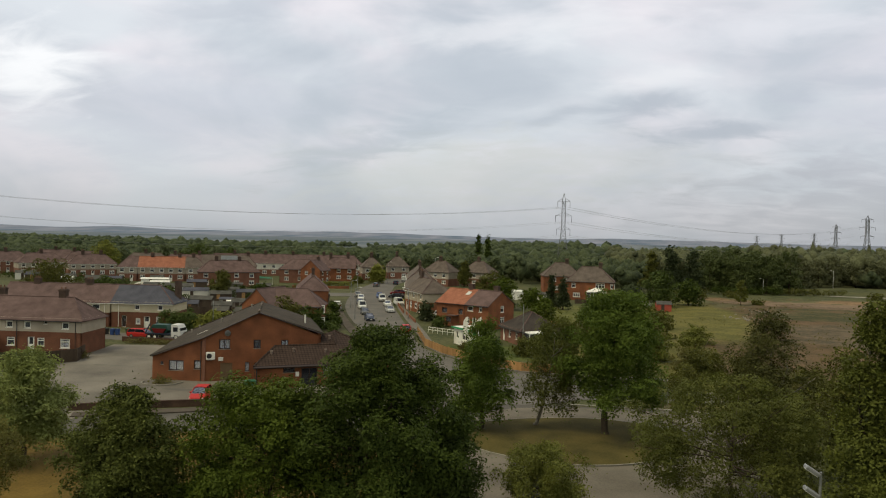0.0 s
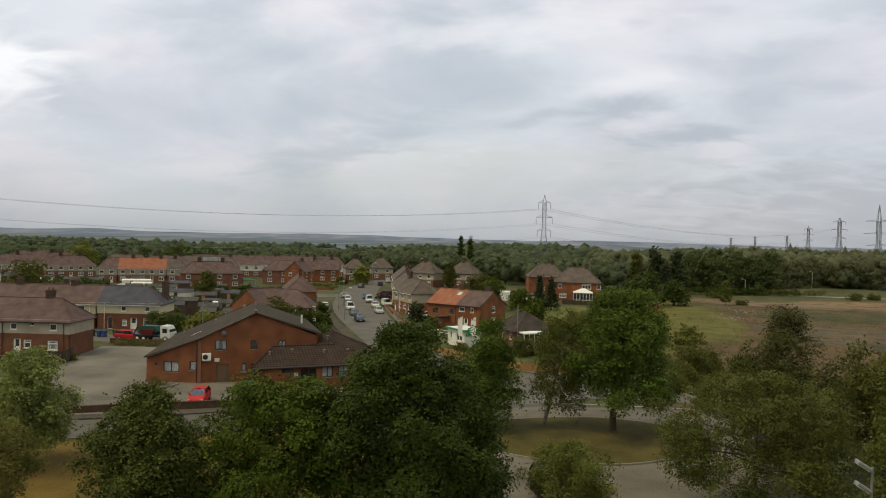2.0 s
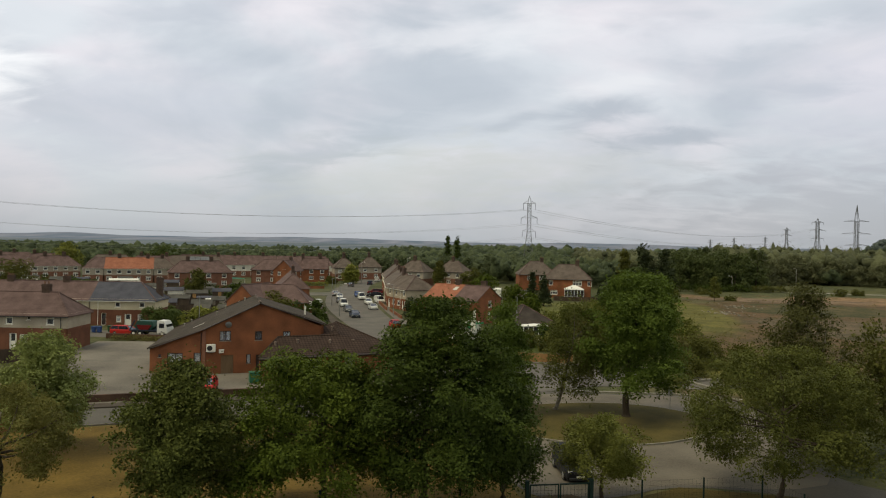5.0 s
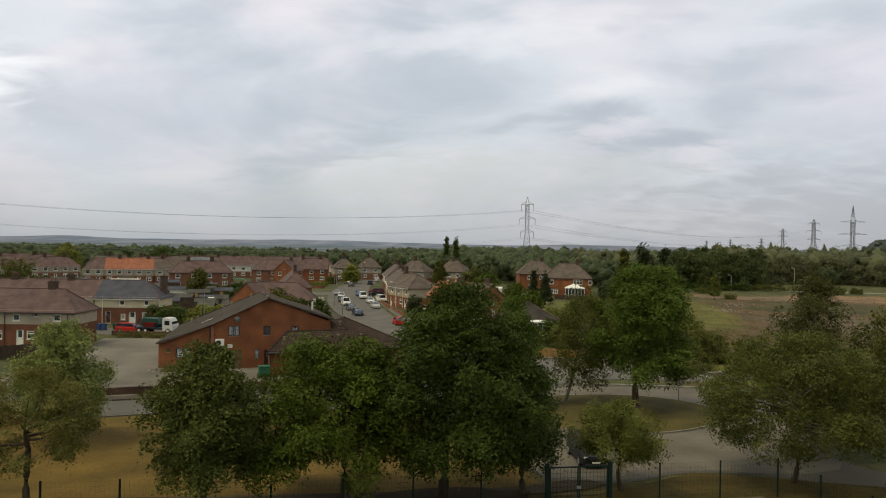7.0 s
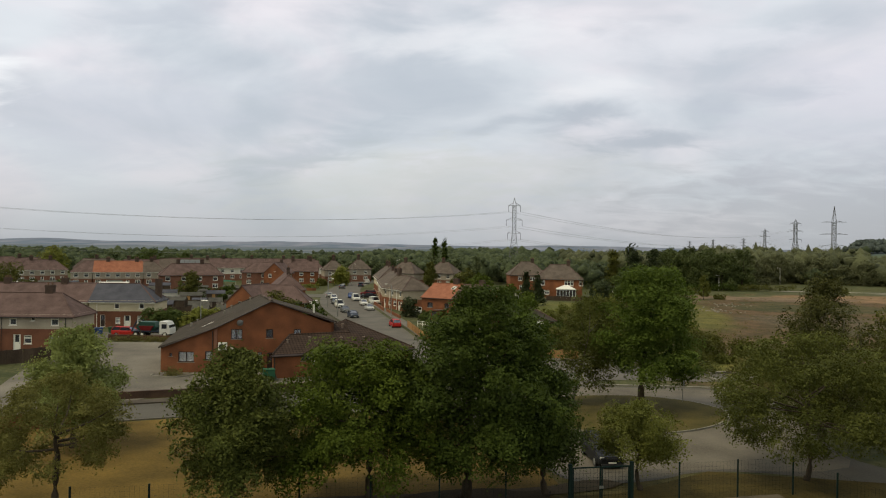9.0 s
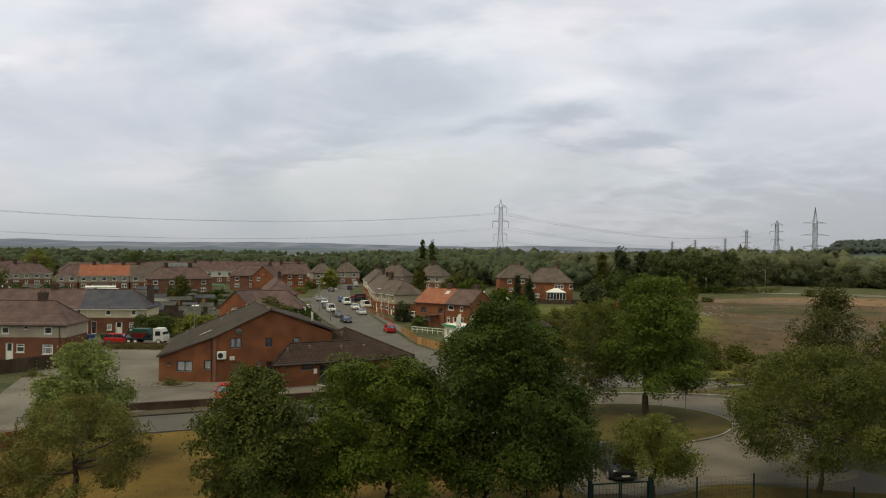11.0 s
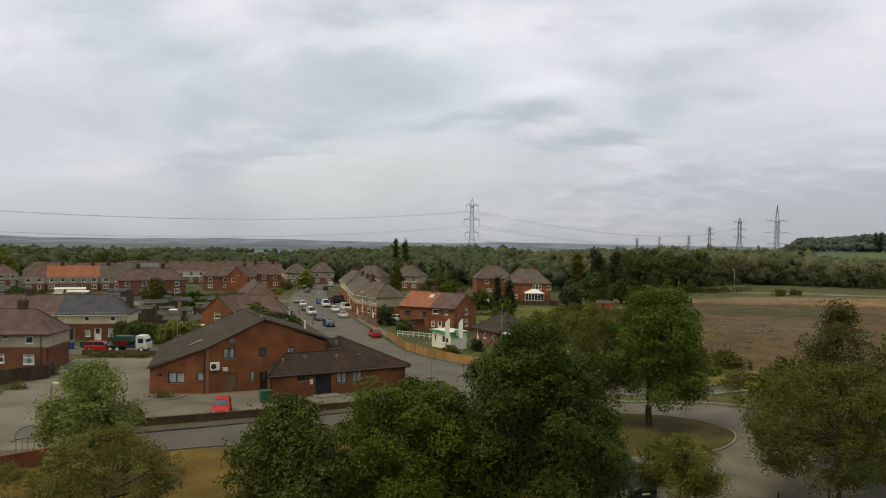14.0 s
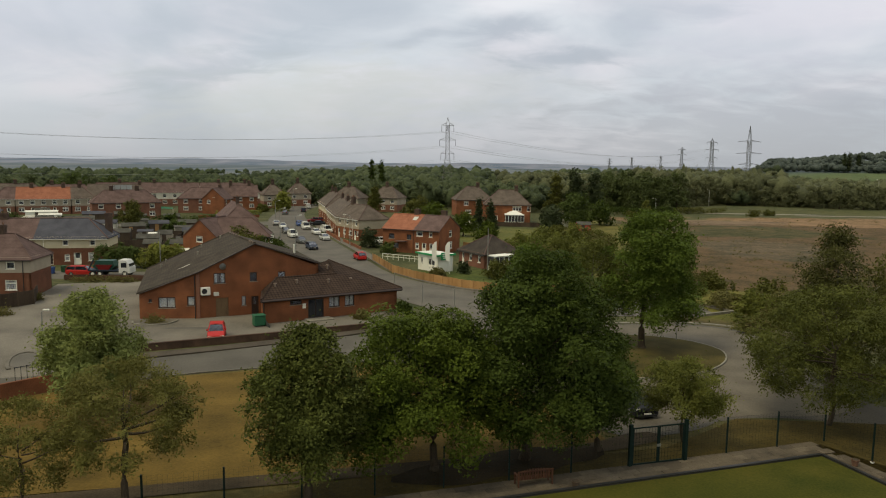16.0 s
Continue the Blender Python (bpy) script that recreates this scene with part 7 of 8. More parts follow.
car(-35.4, 199.5, 190, "black", "saloon", "black car parked in a front yard")
car(-38.0, 211.0, 195, "darkred", "estate", "dark red car parked in a front yard")
car(-29.6, 180.0, -60, "white", "van", "white van parked in a front yard")
car(-13.9, 157.4, 15, "white", "hatch", "white car in a front garden")
car(-49.6, 253.0, 100, "navy", "estate", "dark car parked at the far bend", "street cars")
car(-53.0, 240.0, 95, "grey", "hatch", "grey car parked at the far bend", "street cars")
car(-51.5, 272.0, 100, "white", "van", "white van parked at the far bend", "street cars")
car(-46.5, 199.0, 105, "silver", "saloon", "silver car parked at the side street corner")
car(-42.6, 158.5, 110, "white", "van", "white van in a front yard behind the hall")
car(-40.6, 164.5, 110, "white", "van", "white van in a front yard behind the hall")
car(-75.0, 188.0, 40, "blue", "estate", "blue car under the garden trees")
car(-70.0, 183.0, 45, "grey", "hatch", "grey car parked behind the gardens")

# the skip lorry in the lane
lorry = thing("skip_lorry", -51.6, 108.2, 2, None, "skip lorry with a white cab and green and red skips", "lorry")
bm = bmesh.new()
cabp = [(4.6, 0.55), (4.6, 1.25), (4.35, 1.95), (4.0, 2.45), (2.95, 2.5), (2.95, 0.55)]
lo, hi = [bm.verts.new((x, -1.1, z)) for x, z in cabp], [bm.verts.new((x, 1.1, z)) for x, z in cabp]
for i in range(6):
    bm.faces.new((lo[i], lo[(i + 1) % 6], hi[(i + 1) % 6], hi[i]))
bm.faces.new(lo)
bm.faces.new(hi[::-1])
part("cab", bm, PAINT["white"], lorry, "white cab")
part("windscreen", boxed(4.2, 4.5, -0.95, 0.95, 1.35, 1.95, 0, pose(0, 0, 0)), M["car_glass"], lorry)
for s in (-1, 1):
    part("side_window", boxed(3.3, 4.1, s * 1.105 - 0.01, s * 1.105 + 0.01, 1.4, 2.1), M["car_glass"], lorry)
part("chassis", boxed(-1.5, 3.0, -0.5, 0.5, 0.6, 0.85), M["black"], lorry)
part("deck", boxed(-1.6, 2.8, -1.15, 1.15, 0.85, 1.0), PAINT["navy"], lorry)
for i, (x0, x1, z0, col, wtop) in enumerate(((-1.0, 2.2, 1.0, "green_tarp", 2.35), (-0.5, 1.9, 1.05, "red", 1.75))):
    if i == 0:
        bm = bmesh.new()
        sk = [(x0, z0 + 0.5), (x0 + 0.5, wtop), (x1 - 0.3, wtop), (x1, z0 + 0.5), (x1 - 0.5, z0), (x0 + 0.5, z0)]
        a, b = [bm.verts.new((x, -0.7, z)) for x, z in sk], [bm.verts.new((x, 0.95, z)) for x, z in sk]
        for k in range(6):
            bm.faces.new((a[k], a[(k + 1) % 6], b[(k + 1) % 6], b[k]))
        bm.faces.new(a)
        bm.faces.new(b[::-1])
        part("skip", bm, plain("dark_green_paint", (0.015, 0.065, 0.05), 0.5), lorry, "dark green covered skip")
    else:
        bm = bmesh.new()
        sk = [(x0, z0 + 0.7), (x1, z0 + 0.7), (x1 - 0.45, z0), (x0 + 0.45, z0)]
        a, b = [bm.verts.new((x, -1.0, z)) for x, z in sk], [bm.verts.new((x, -0.72, z)) for x, z in sk]
        for k in range(4):
            bm.faces.new((a[k], a[(k + 1) % 4], b[(k + 1) % 4], b[k]))
        bm.faces.new(a)
        bm.faces.new(b[::-1])
        part("skip", bm, PAINT["darkred"], lorry, "red skip side")
for s in (-1, 1):
    part("lifting_arm", tube(bmesh.new(), (-1.5, s * 1.08, 1.0), (-0.7, s * 1.08, 2.5), 0.11, n=6), PAINT["navy"], lorry)
    for x in (3.8, -0.9, 0.15):
        wh = part("wheel", tube(bmesh.new(), (x, s * 0.8, 0.45), (x, s * 1.1, 0.45), 0.45, 0.44, 16), M["rubber"], lorry)
        part("rim", tube(bmesh.new(), (x, s * 1.0, 0.45), (x, s * 1.12, 0.45), 0.26, 0.22, 12), M["dirty_white"], wh)


# ---- walls, fences and street things ----
def low_wall(name, line, h, w, mat, label, cap=None):
    t = thing(name, 0, 0, 0, 0, label, "wall")
    for (x0, y0), (x1, y1) in zip(line, line[1:]):
        L = math.hypot(x1 - x0, y1 - y0)
        turn = math.degrees(math.atan2(y1 - y0, x1 - x0))
        n = max(int(L / 3), 1)
        bm, bc = bmesh.new(), bmesh.new()
        for i in range(n):
            a, b = i / n, (i + 1) / n
            za, zb = gz(y0 + (y1 - y0) * a), gz(y0 + (y1 - y0) * b)
            v = []
            for s, z in ((a, za), (b, zb)):
                px, py = x0 + (x1 - x0) * s, y0 + (y1 - y0) * s
                nx, ny = -(y1 - y0) / L * w / 2, (x1 - x0) / L * w / 2
                v.append([(px + nx, py + ny, z - 0.2), (px - nx, py - ny, z - 0.2), (px - nx, py - ny, z + h), (px + nx, py + ny, z + h)])
            for q in (bm,):
                A, B = [q.verts.new(p) for p in v[0]], [q.verts.new(p) for p in v[1]]
                for k in range(4):
                    q.faces.new((A[k], B[k], B[(k + 1) % 4], A[(k + 1) % 4]))
                if i == 0:
                    q.faces.new(A)
                if i == n - 1:
                    q.faces.new(B)
            if cap:
                wide = [[(p[0] + (p[0] - (x0 + (x1 - x0) * s)) * 0.25, p[1] + (p[1] - (y0 + (y1 - y0) * s)) * 0.25, z) for p, z in ((vv[3], vv[3][2] + 0.003), (vv[2], vv[2][2] + 0.003), (vv[2], vv[2][2] + 0.08), (vv[3], vv[3][2] + 0.08))] for vv, s in ((v[0], a), (v[1], b))]
                A, B = [bc.verts.new(p) for p in wide[0]], [bc.verts.new(p) for p in wide[1]]
                for k in range(4):
                    bc.faces.new((A[k], B[k], B[(k + 1) % 4], A[(k + 1) % 4]))
                if i == 0:
                    bc.faces.new(A)
                if i == n - 1:
                    bc.faces.new(B)
        part("wall_run", bm, mat, t)
        if cap:
            part("coping", bc, cap, t)
    return t


low_wall("boundary_wall", [(-31.5, 61.7), (-27.3, 64.1), (-16.5, 70.0), (-8.0, 75.0)], 0.62, 0.24, M["brick_soot"], "dark sooty brick wall between car park and road", M["brick_soot"])
low_wall("boundary_wall", [(-55.0, 103.9), (-43.4, 104.4)], 0.75, 0.24, M["brick_dark"], "low dark brick wall along the parking lane")
low_wall("boundary_wall", [(-23.6, 160.8), (-28.6, 176.0), (-31.0, 183)], 0.8, 0.2, M["brick"], "low red brick garden wall along the pavement")
low_wall("boundary_wall", [(-17.0, 144.5), (-22.6, 159.5)], 0.7, 0.2, M["brick"], "low red brick garden wall along the pavement")
low_wall("boundary_wall", [(-58.0, 226.0), (-75.0, 220.0)], 0.8, 0.2, M["brick"], "low brick garden wall at the corner")
low_wall("boundary_wall", [(-31.0, 49.2), (-27.6, 53.4)], 1.2, 0.24, M["brick"], "red brick wall beside the small brick building")


def board_fence(line, h, mat, label, board=0.16, posts=1.9, name="fence"):
    """A boarded fence: posts, and a panel of boards between each two."""
    t = thing(name, 0, 0, 0, 0, label, "fence")
    for (x0, y0), (x1, y1) in zip(line, line[1:]):
        L = math.hypot(x1 - x0, y1 - y0)
        turn = math.degrees(math.atan2(y1 - y0, x1 - x0))
        n = max(round(L / posts), 1)
        for i in range(n):
            s, e = i / n, (i + 1) / n
            px, py = x0 + (x1 - x0) * s, y0 + (y1 - y0) * s
            m = pose(px, py, gz(py), 0, 0, turn)
            w = L / n
            bm = bmesh.new()
            k = max(int(w / board), 2)
            edge = []
            for j in range(k):
                a, b = 0.06 + (w - 0.1) * j / k, 0.06 + (w - 0.1) * (j + 0.9) / k
                top = h - 0.02 + 0.025 * rng.normal()
                edge += [(a, 0.045, top - 0.03), (a, 0.02, top), (b, 0.02, top), (b, 0.045, top - 0.03)]
            fr = [[bm.verts.new((x, y, z)) for x, y, z in edge], [bm.verts.new((x, y, 0.05)) for x, y, z in edge]]
            bk = [[bm.verts.new((x, 0.07, z)) for x, y, z in edge], [bm.verts.new((x, 0.07, 0.05)) for x, y, z in edge]]
            for q in range(len(edge) - 1):
                bm.faces.new((fr[1][q], fr[1][q + 1], fr[0][q + 1], fr[0][q]))
                bm.faces.new((bk[0][q], bk[0][q + 1], bk[1][q + 1], bk[1][q]))
                bm.faces.new((fr[0][q], fr[0][q + 1], bk[0][q + 1], bk[0][q]))
            ob = part("panel", bm, mat, t)
            ob.matrix_basis = m
            po = part("post", boxed(-0.05, 0.05, -0.03, 0.09, -0.1, h + 0.06), mat, t)
            po.matrix_basis = m
    return t


board_fence([(-13.2, 130.0), (-8.6, 115.4), (-4.6, 109.0), (2.2, 101.6), (8.5, 97.8), (15, 97.6)], 1.25, M["wood_pale"], "new orange-brown boarded fence along the pavement")
board_fence([(-58.5, 75.0), (-52.4, 81.2), (-49.3, 86.0), (-50.9, 89.8)], 1.75, M["wood_dark"], "dark weathered boarded fence along the car park")
board_fence([(3.4, 147.0), (8.5, 143.0), (12, 146)], 1.7, M["wood_pale"], "orange-brown boarded garden fence")
board_fence([(14.0, 205.0), (31.0, 204.0)], 1.3, M["wood_dark"], "grey weathered garden fence")
board_fence([(-44.0, 132.0), (-62.0, 128.5)], 1.7, M["wood_dark"], "dark weathered garden fence")
board_fence([(-44.0, 146.0), (-78.0, 138.0)], 1.7, M["wood_dark"], "dark weathered garden fence")
board_fence([(-48.0, 165.0), (-86.0, 155.0)], 1.7, M["wood_dark"], "dark weathered garden fence")
board_fence([(-62.0, 128.5), (-70.0, 152.0)], 1.7, M["wood_dark"], "dark weathered garden fence")
board_fence([(-52.0, 130.0), (-58.0, 160.0)], 1.7, M["wood_dark"], "dark weathered garden fence")
rail = thing("railing", 0, 0, 0, 0, "white tubular railing in the corner garden", "railing")
ra, rb = Vector((-11.6, 131.8)), Vector((-3.6, 127.4))
for i in range(9):
    p = ra.lerp(rb, i / 8)
    part("post", tube(bmesh.new(), (p.x, p.y, 0), (p.x, p.y, 1.05), 0.04, n=6), M["white"], rail)
for z in (1.02, 0.55):
    part("bar", tube(bmesh.new(), (*ra, z), (*rb, z), 0.04, n=6), M["white"], rail)


def street_lamp(x, y, h, turn, label, arm=0.9, mat="steel", group="street lamps", name="street_lamp"):
    t = thing(name, x, y, turn, None, label, "street lamp", group)
    part("pole", tube(bmesh.new(), (0, 0, 0), (0, 0, h), 0.09, 0.055, 8), M[mat], t)
    part("base", tube(bmesh.new(), (0, 0, 0), (0, 0, 1.1), 0.12, 0.11, 8), M[mat], t)
    if arm:
        part("arm", tube(bmesh.new(), (0, 0, h - 0.05), (arm, 0, h + 0.18), 0.04, n=6), M[mat], t)
        hd = part("lamp_head", boxed(arm - 0.1, arm + 0.5, -0.12, 0.12, h + 0.12, h + 0.26, 0.04), M["dirty_white"], t)
        part("lens", boxed(arm, arm + 0.42, -0.09, 0.09, h + 0.08, h + 0.117), M["lamp_glass"], hd)
    return t


street_lamp(-30.4, 146.4, 6.5, 20, "grey steel street lamp at the kerb")
street_lamp(-38.4, 168.0, 6.5, 20, "grey steel street lamp at the kerb")
street_lamp(-46.8, 199.5, 6.5, 20, "grey steel street lamp at the kerb")
street_lamp(-20.0, 150.6, 6.5, 200, "grey steel street lamp at the kerb")
street_lamp(-55.0, 262.0, 7.5, 0, "tall grey street lamp at the far bend")
street_lamp(-45.0, 300.0, 8.5, 0, "tall grey street lamp before the woods")
street_lamp(-45.2, 117.0 - 2.6, 6.0, 90, "grey lamp post beside the hedge", 0)
street_lamp(6.8, 119.6, 7.0, 0, "slim grey pole beside the bungalow", 0, name="pole", group="")
street_lamp(-37.6, 66.6, 3.0, 0, "short grey lamp post in the car park", 0.25, group="")
for x, y, h in ((91.4, 295.6, 9.0), (96.5, 318, 11.5), (152.2, 351.9, 11.6), (191.0, 325.6, 12.6), (77.8, 272.7, 5.4), (118, 330, 7.0)):
    street_lamp(x, y, h, 180, "tall pale lamp post along the far road", 0.8, "dirty_white", "far lamp posts")
sign = thing("road_sign", 23.0, 71.6, 20, None, "small round-topped road sign on a thin post", "road sign")
part("pole", tube(bmesh.new(), (0, 0, 0), (0, 0, 2.1), 0.035, n=6), M["steel"], sign)
part("plate", boxed(-0.22, 0.22, -0.06, -0.04, 1.6, 2.1, 0.015), M["steel"], sign)
for x, y in ((-7.2, 100.0), (-3.0, 90.4), (1.0, 88.0)):
    t = thing("post", x, y, 0, None, "thin grey post at the street corner", "post", "corner posts")
    part("pole", tube(bmesh.new(), (0, 0, 0), (0, 0, 2.4), 0.04, n=6), M["steel"], t)

# floodlight mast inside the fence corner
mast = thing("floodlight_mast", 25.75, 31.4, 0, None, "grey mast with two floodlights", "floodlight")
part("pole", tube(bmesh.new(), (0, 0, 0), (0, 0, 8.0), 0.08, 0.05, 8), M["steel"], mast)
for z in (7.85, 7.0):
    hd = part("lamp_head", boxed(-0.68, -0.08, -0.2, 0.2, -0.07, 0.07, 0.03, pose(0, 0, z, 0, 32, 0)), M["steel"], mast)
    part("lens", boxed(-0.64, -0.12, -0.17, 0.17, -0.095, -0.073, 0, pose(0, 0, z, 0, 32, 0)), M["lamp_glass"], hd)

# wheelie bins, the green container, planter
def bin_(x, y, turn, mat, label):
    t = thing("wheelie_bin", x, y, turn, None, label, "bin", "bins")
    bm = bmesh.new()
    v = [bm.verts.new(p) for p in ((-0.22, -0.25, 0.08), (0.22, -0.25, 0.08), (0.22, 0.25, 0.08), (-0.22, 0.25, 0.08), (-0.29, -0.33, 0.98), (0.29, -0.33, 0.98), (0.29, 0.33, 0.98), (-0.29, 0.33, 0.98))]
    for q in ((3, 2, 1, 0), (4, 5, 6, 7), (0, 1, 5, 4), (1, 2, 6, 5), (2, 3, 7, 6), (3, 0, 4, 7)):
        bm.faces.new([v[i] for i in q])
    part("bin_body", bm, mat, t)
    part("lid", boxed(-0.31, 0.31, -0.36, 0.38, 0.985, 1.06, 0.02), mat, t)
    for s in (-0.2, 0.2):
        part("wheel", tube(bmesh.new(), (s - 0.03, 0.3, 0.1), (s + 0.03, 0.3, 0.1), 0.1, n=10), M["rubber"], t)


bin_(-60.4, 109.0, 5, PAINT["blue"], "blue wheelie bin before the terrace")
bin_(-59.6, 109.2, -4, PAINT["blue"], "blue wheelie bin before the terrace")
bin_(-61.8, 109.4, 0, M["black"], "dark wheelie bin before the terrace")
bin_(-58.6, 110.6, 0, plain("green_plastic", (0.02, 0.07, 0.03), 0.5), "green wheelie bin before the terrace")
bin_(-29.8, 184.6, 0, plain("yellow_plastic", (0.55, 0.45, 0.02), 0.5), "yellow container in a front yard")
bin_(-30.6, 186.0, 0, plain("yellow_plastic_pale", (0.60, 0.52, 0.05), 0.5), "yellow container in a front yard")
cont = thing("waste_container", -19.75, 75.75, 32, None, "green four-wheeled waste container by the wing", "bin")
gp = plain("green_container_plastic", (0.02, 0.11, 0.055), 0.5)
part("container_body", boxed(-0.6, 0.6, -0.45, 0.45, 0.15, 1.15, 0.05), gp, cont)
part("lid", boxed(-0.64, 0.64, -0.5, 0.5, 1.155, 1.3, 0.06), gp, cont)
for sx in (-0.45, 0.45):
    for sy in (-0.32, 0.32):
        part("wheel", tube(bmesh.new(), (sx - 0.03, sy, 0.09), (sx + 0.03, sy, 0.09), 0.09, n=10), M["rubber"], cont)
strip("kerb_4", smooth_line([(-33.6, 77.0), (-33.2, 75.6), (-31.0, 75.2), (-29.4, 75.8), (-29.2, 78.0)], 2), 0.18, 0.16, M["kerb"], "pale kerb round a weedy bed at the hall", "kerb", thick=0.2)
bush(-31.4, 77.0, 1.2, 0.45, "weeds", 900, 0.1, "low weeds in a kerbed bed")
strip("kerb_5", smooth_line([(-35.2, 57.2), (-36.0, 58.2), (-37.6, 61.5), (-37.0, 63.4), (-35.4, 62.2)], 2), 0.3, 0.13, M["pavement"], "pale curved kerb of a small traffic island", "kerb", thick=0.15)
sheet("traffic_island", smooth_line([(-35.4, 57.4), (-37.4, 61.4), (-37.0, 63.0), (-34.4, 61.6), (-33.6, 58.6)], 2, True), 0.07, M["asphalt"], "dark asphalt traffic island", "island")
# weeds at the foot of the lane wall and along the fence
for x, y, R, h in ((-52.5, 102.6, 1.3, 0.5), (-50.0, 102.6, 1.5, 0.6), (-47.5, 102.8, 1.4, 0.5), (-45.4, 102.8, 1.2, 0.6), (-50.6, 88.5, 0.9, 0.5), (-49.2, 79.5, 0.9, 0.4)):
    bush(x, y, R, h, "weeds", 800, 0.1, "tuft of yellowish weeds at the wall", group="weeds")
# worn pale patch on the car park
sheet("worn_patch", smooth_line([(-46.0, 84.2), (-42.0, 84.4), (-39.6, 85.3), (-42.4, 85.6), (-45.6, 85.4)], 1, True), 0.042, M["pavement"], "pale worn patch of asphalt", "patch")
sheet("damp_patch", smooth_line([(-29.0, 73.6), (-24.6, 73.5), (-23.4, 74.6), (-26.4, 74.8), (-29.2, 74.4)], 1, True), 0.042, M["asphalt"], "dark damp patch on the car park", "patch")

# the small brick substation
sub = thing("substation", -36.6, 47.6, 35, None, "small red brick utility building with a flat dark roof", "building")
part("wall", boxed(-3.0, 3.6, -2.0, 3.2, -0.2, 2.5), M["brick"], sub)
part("roof", boxed(-3.2, 3.8, -2.2, 3.4, 2.503, 2.68, 0.03), M["felt"], sub)
rl = thing("railing", -30.6, 50.4, 52, None, "dark metal railing on the brick wall", "railing")
for i in range(12):
    part("bar", tube(bmesh.new(), (i * 0.4, 0, 0.9), (i * 0.4, 0, 2.1), 0.02, n=5), M["black"], rl)
for z in (1.0, 2.05):
    part("rail", tube(bmesh.new(), (-0.1, 0, z), (4.5, 0, z), 0.025, n=5), M["black"], rl)

# the white kiosk with green trim and feather flags
kiosk = thing("kiosk", -4.7, 120.2, -50, None, "white kiosk with green trim", "kiosk")
kh = [(0.5, 1.3, 0, 2.1), (2.6, 4.4, 0.9, 2.1)]
part("wall", facade(bmesh.new(), (0, 0), (1, 0), 5.2, -0.1, 2.7, kh, 0.12), M["white"], kiosk)
part("wall", facade(bmesh.new(), (5.2, 0), (0, 1), 3.2, -0.1, 2.7, (), 0.12), M["white"], kiosk)
part("wall", facade(bmesh.new(), (0, 3.2), (0, -1), 3.2, -0.1, 2.7, [(0.8, 1.7, 0.0, 2.0)], 0.12), M["white"], kiosk)
part("wall", facade(bmesh.new(), (5.2, 3.2), (-1, 0), 5.2, -0.1, 2.7, (), 0.12), M["white"], kiosk)
part("roof", boxed(-0.25, 5.45, -0.3, 3.5, 2.72, 2.86, 0.02), M["dirty_white"], kiosk)
part("trim", boxed(-0.3, 5.5, -0.36, -0.31, 2.6, 2.9), plain("green_trim", (0.03, 0.30, 0.12), 0.45), kiosk, "green fascia")
part("trim", boxed(5.51, 5.56, -0.3, 3.5, 2.6, 2.9), bpy.data.materials["green_trim"], kiosk, "green fascia")
sg = part("sign", boxed(5.58, 5.64, 0.3, 2.0, 2.0, 3.2, 0.02), bpy.data.materials["green_trim"], kiosk, "green sign board")
for i, (a, b, z) in enumerate(((0.5, 1.8, 2.85), (0.6, 1.6, 2.55), (0.7, 1.7, 2.25))):
    part("letter_bar", boxed(5.645, 5.66, a, b, z, z + 0.14), M["white"], sg)
window(kiosk, (0, 0), (1, 0), 2.6, 4.4, 0.9, 2.1, M["white"], 1)
door(kiosk, (0, 0), (1, 0), 0.5, 1.3, 0, 2.1, M["white"], M["white"])
for x, y in ((-1.6, 114.9), (0.5, 115.2)):
    fl = thing("feather_flag", x, y, 0, None, "white feather flag on a pole", "flag", "flags")
    part("pole", tube(bmesh.new(), (0, 0, 0), (0, 0, 5.2), 0.035, 0.02, 6), M["dirty_white"], fl)
    bm = bmesh.new()
    ed = [(0.02, 2.0), (0.02, 5.15), (-0.35, 5.0), (-0.7, 4.4), (-0.75, 3.2), (-0.6, 2.1)]
    vs = [[bm.verts.new((x, 0.05 * math.sin(3 * z) + d, z)) for x, z in ed] for d in (0, 0.015)]
    bm.faces.new(vs[0])
    bm.faces.new(vs[1][::-1])
    for i in range(6):
        bm.faces.new((vs[0][i], vs[1][i], vs[1][(i + 1) % 6], vs[0][(i + 1) % 6]))
    part("cloth", bm, M["white"], fl)


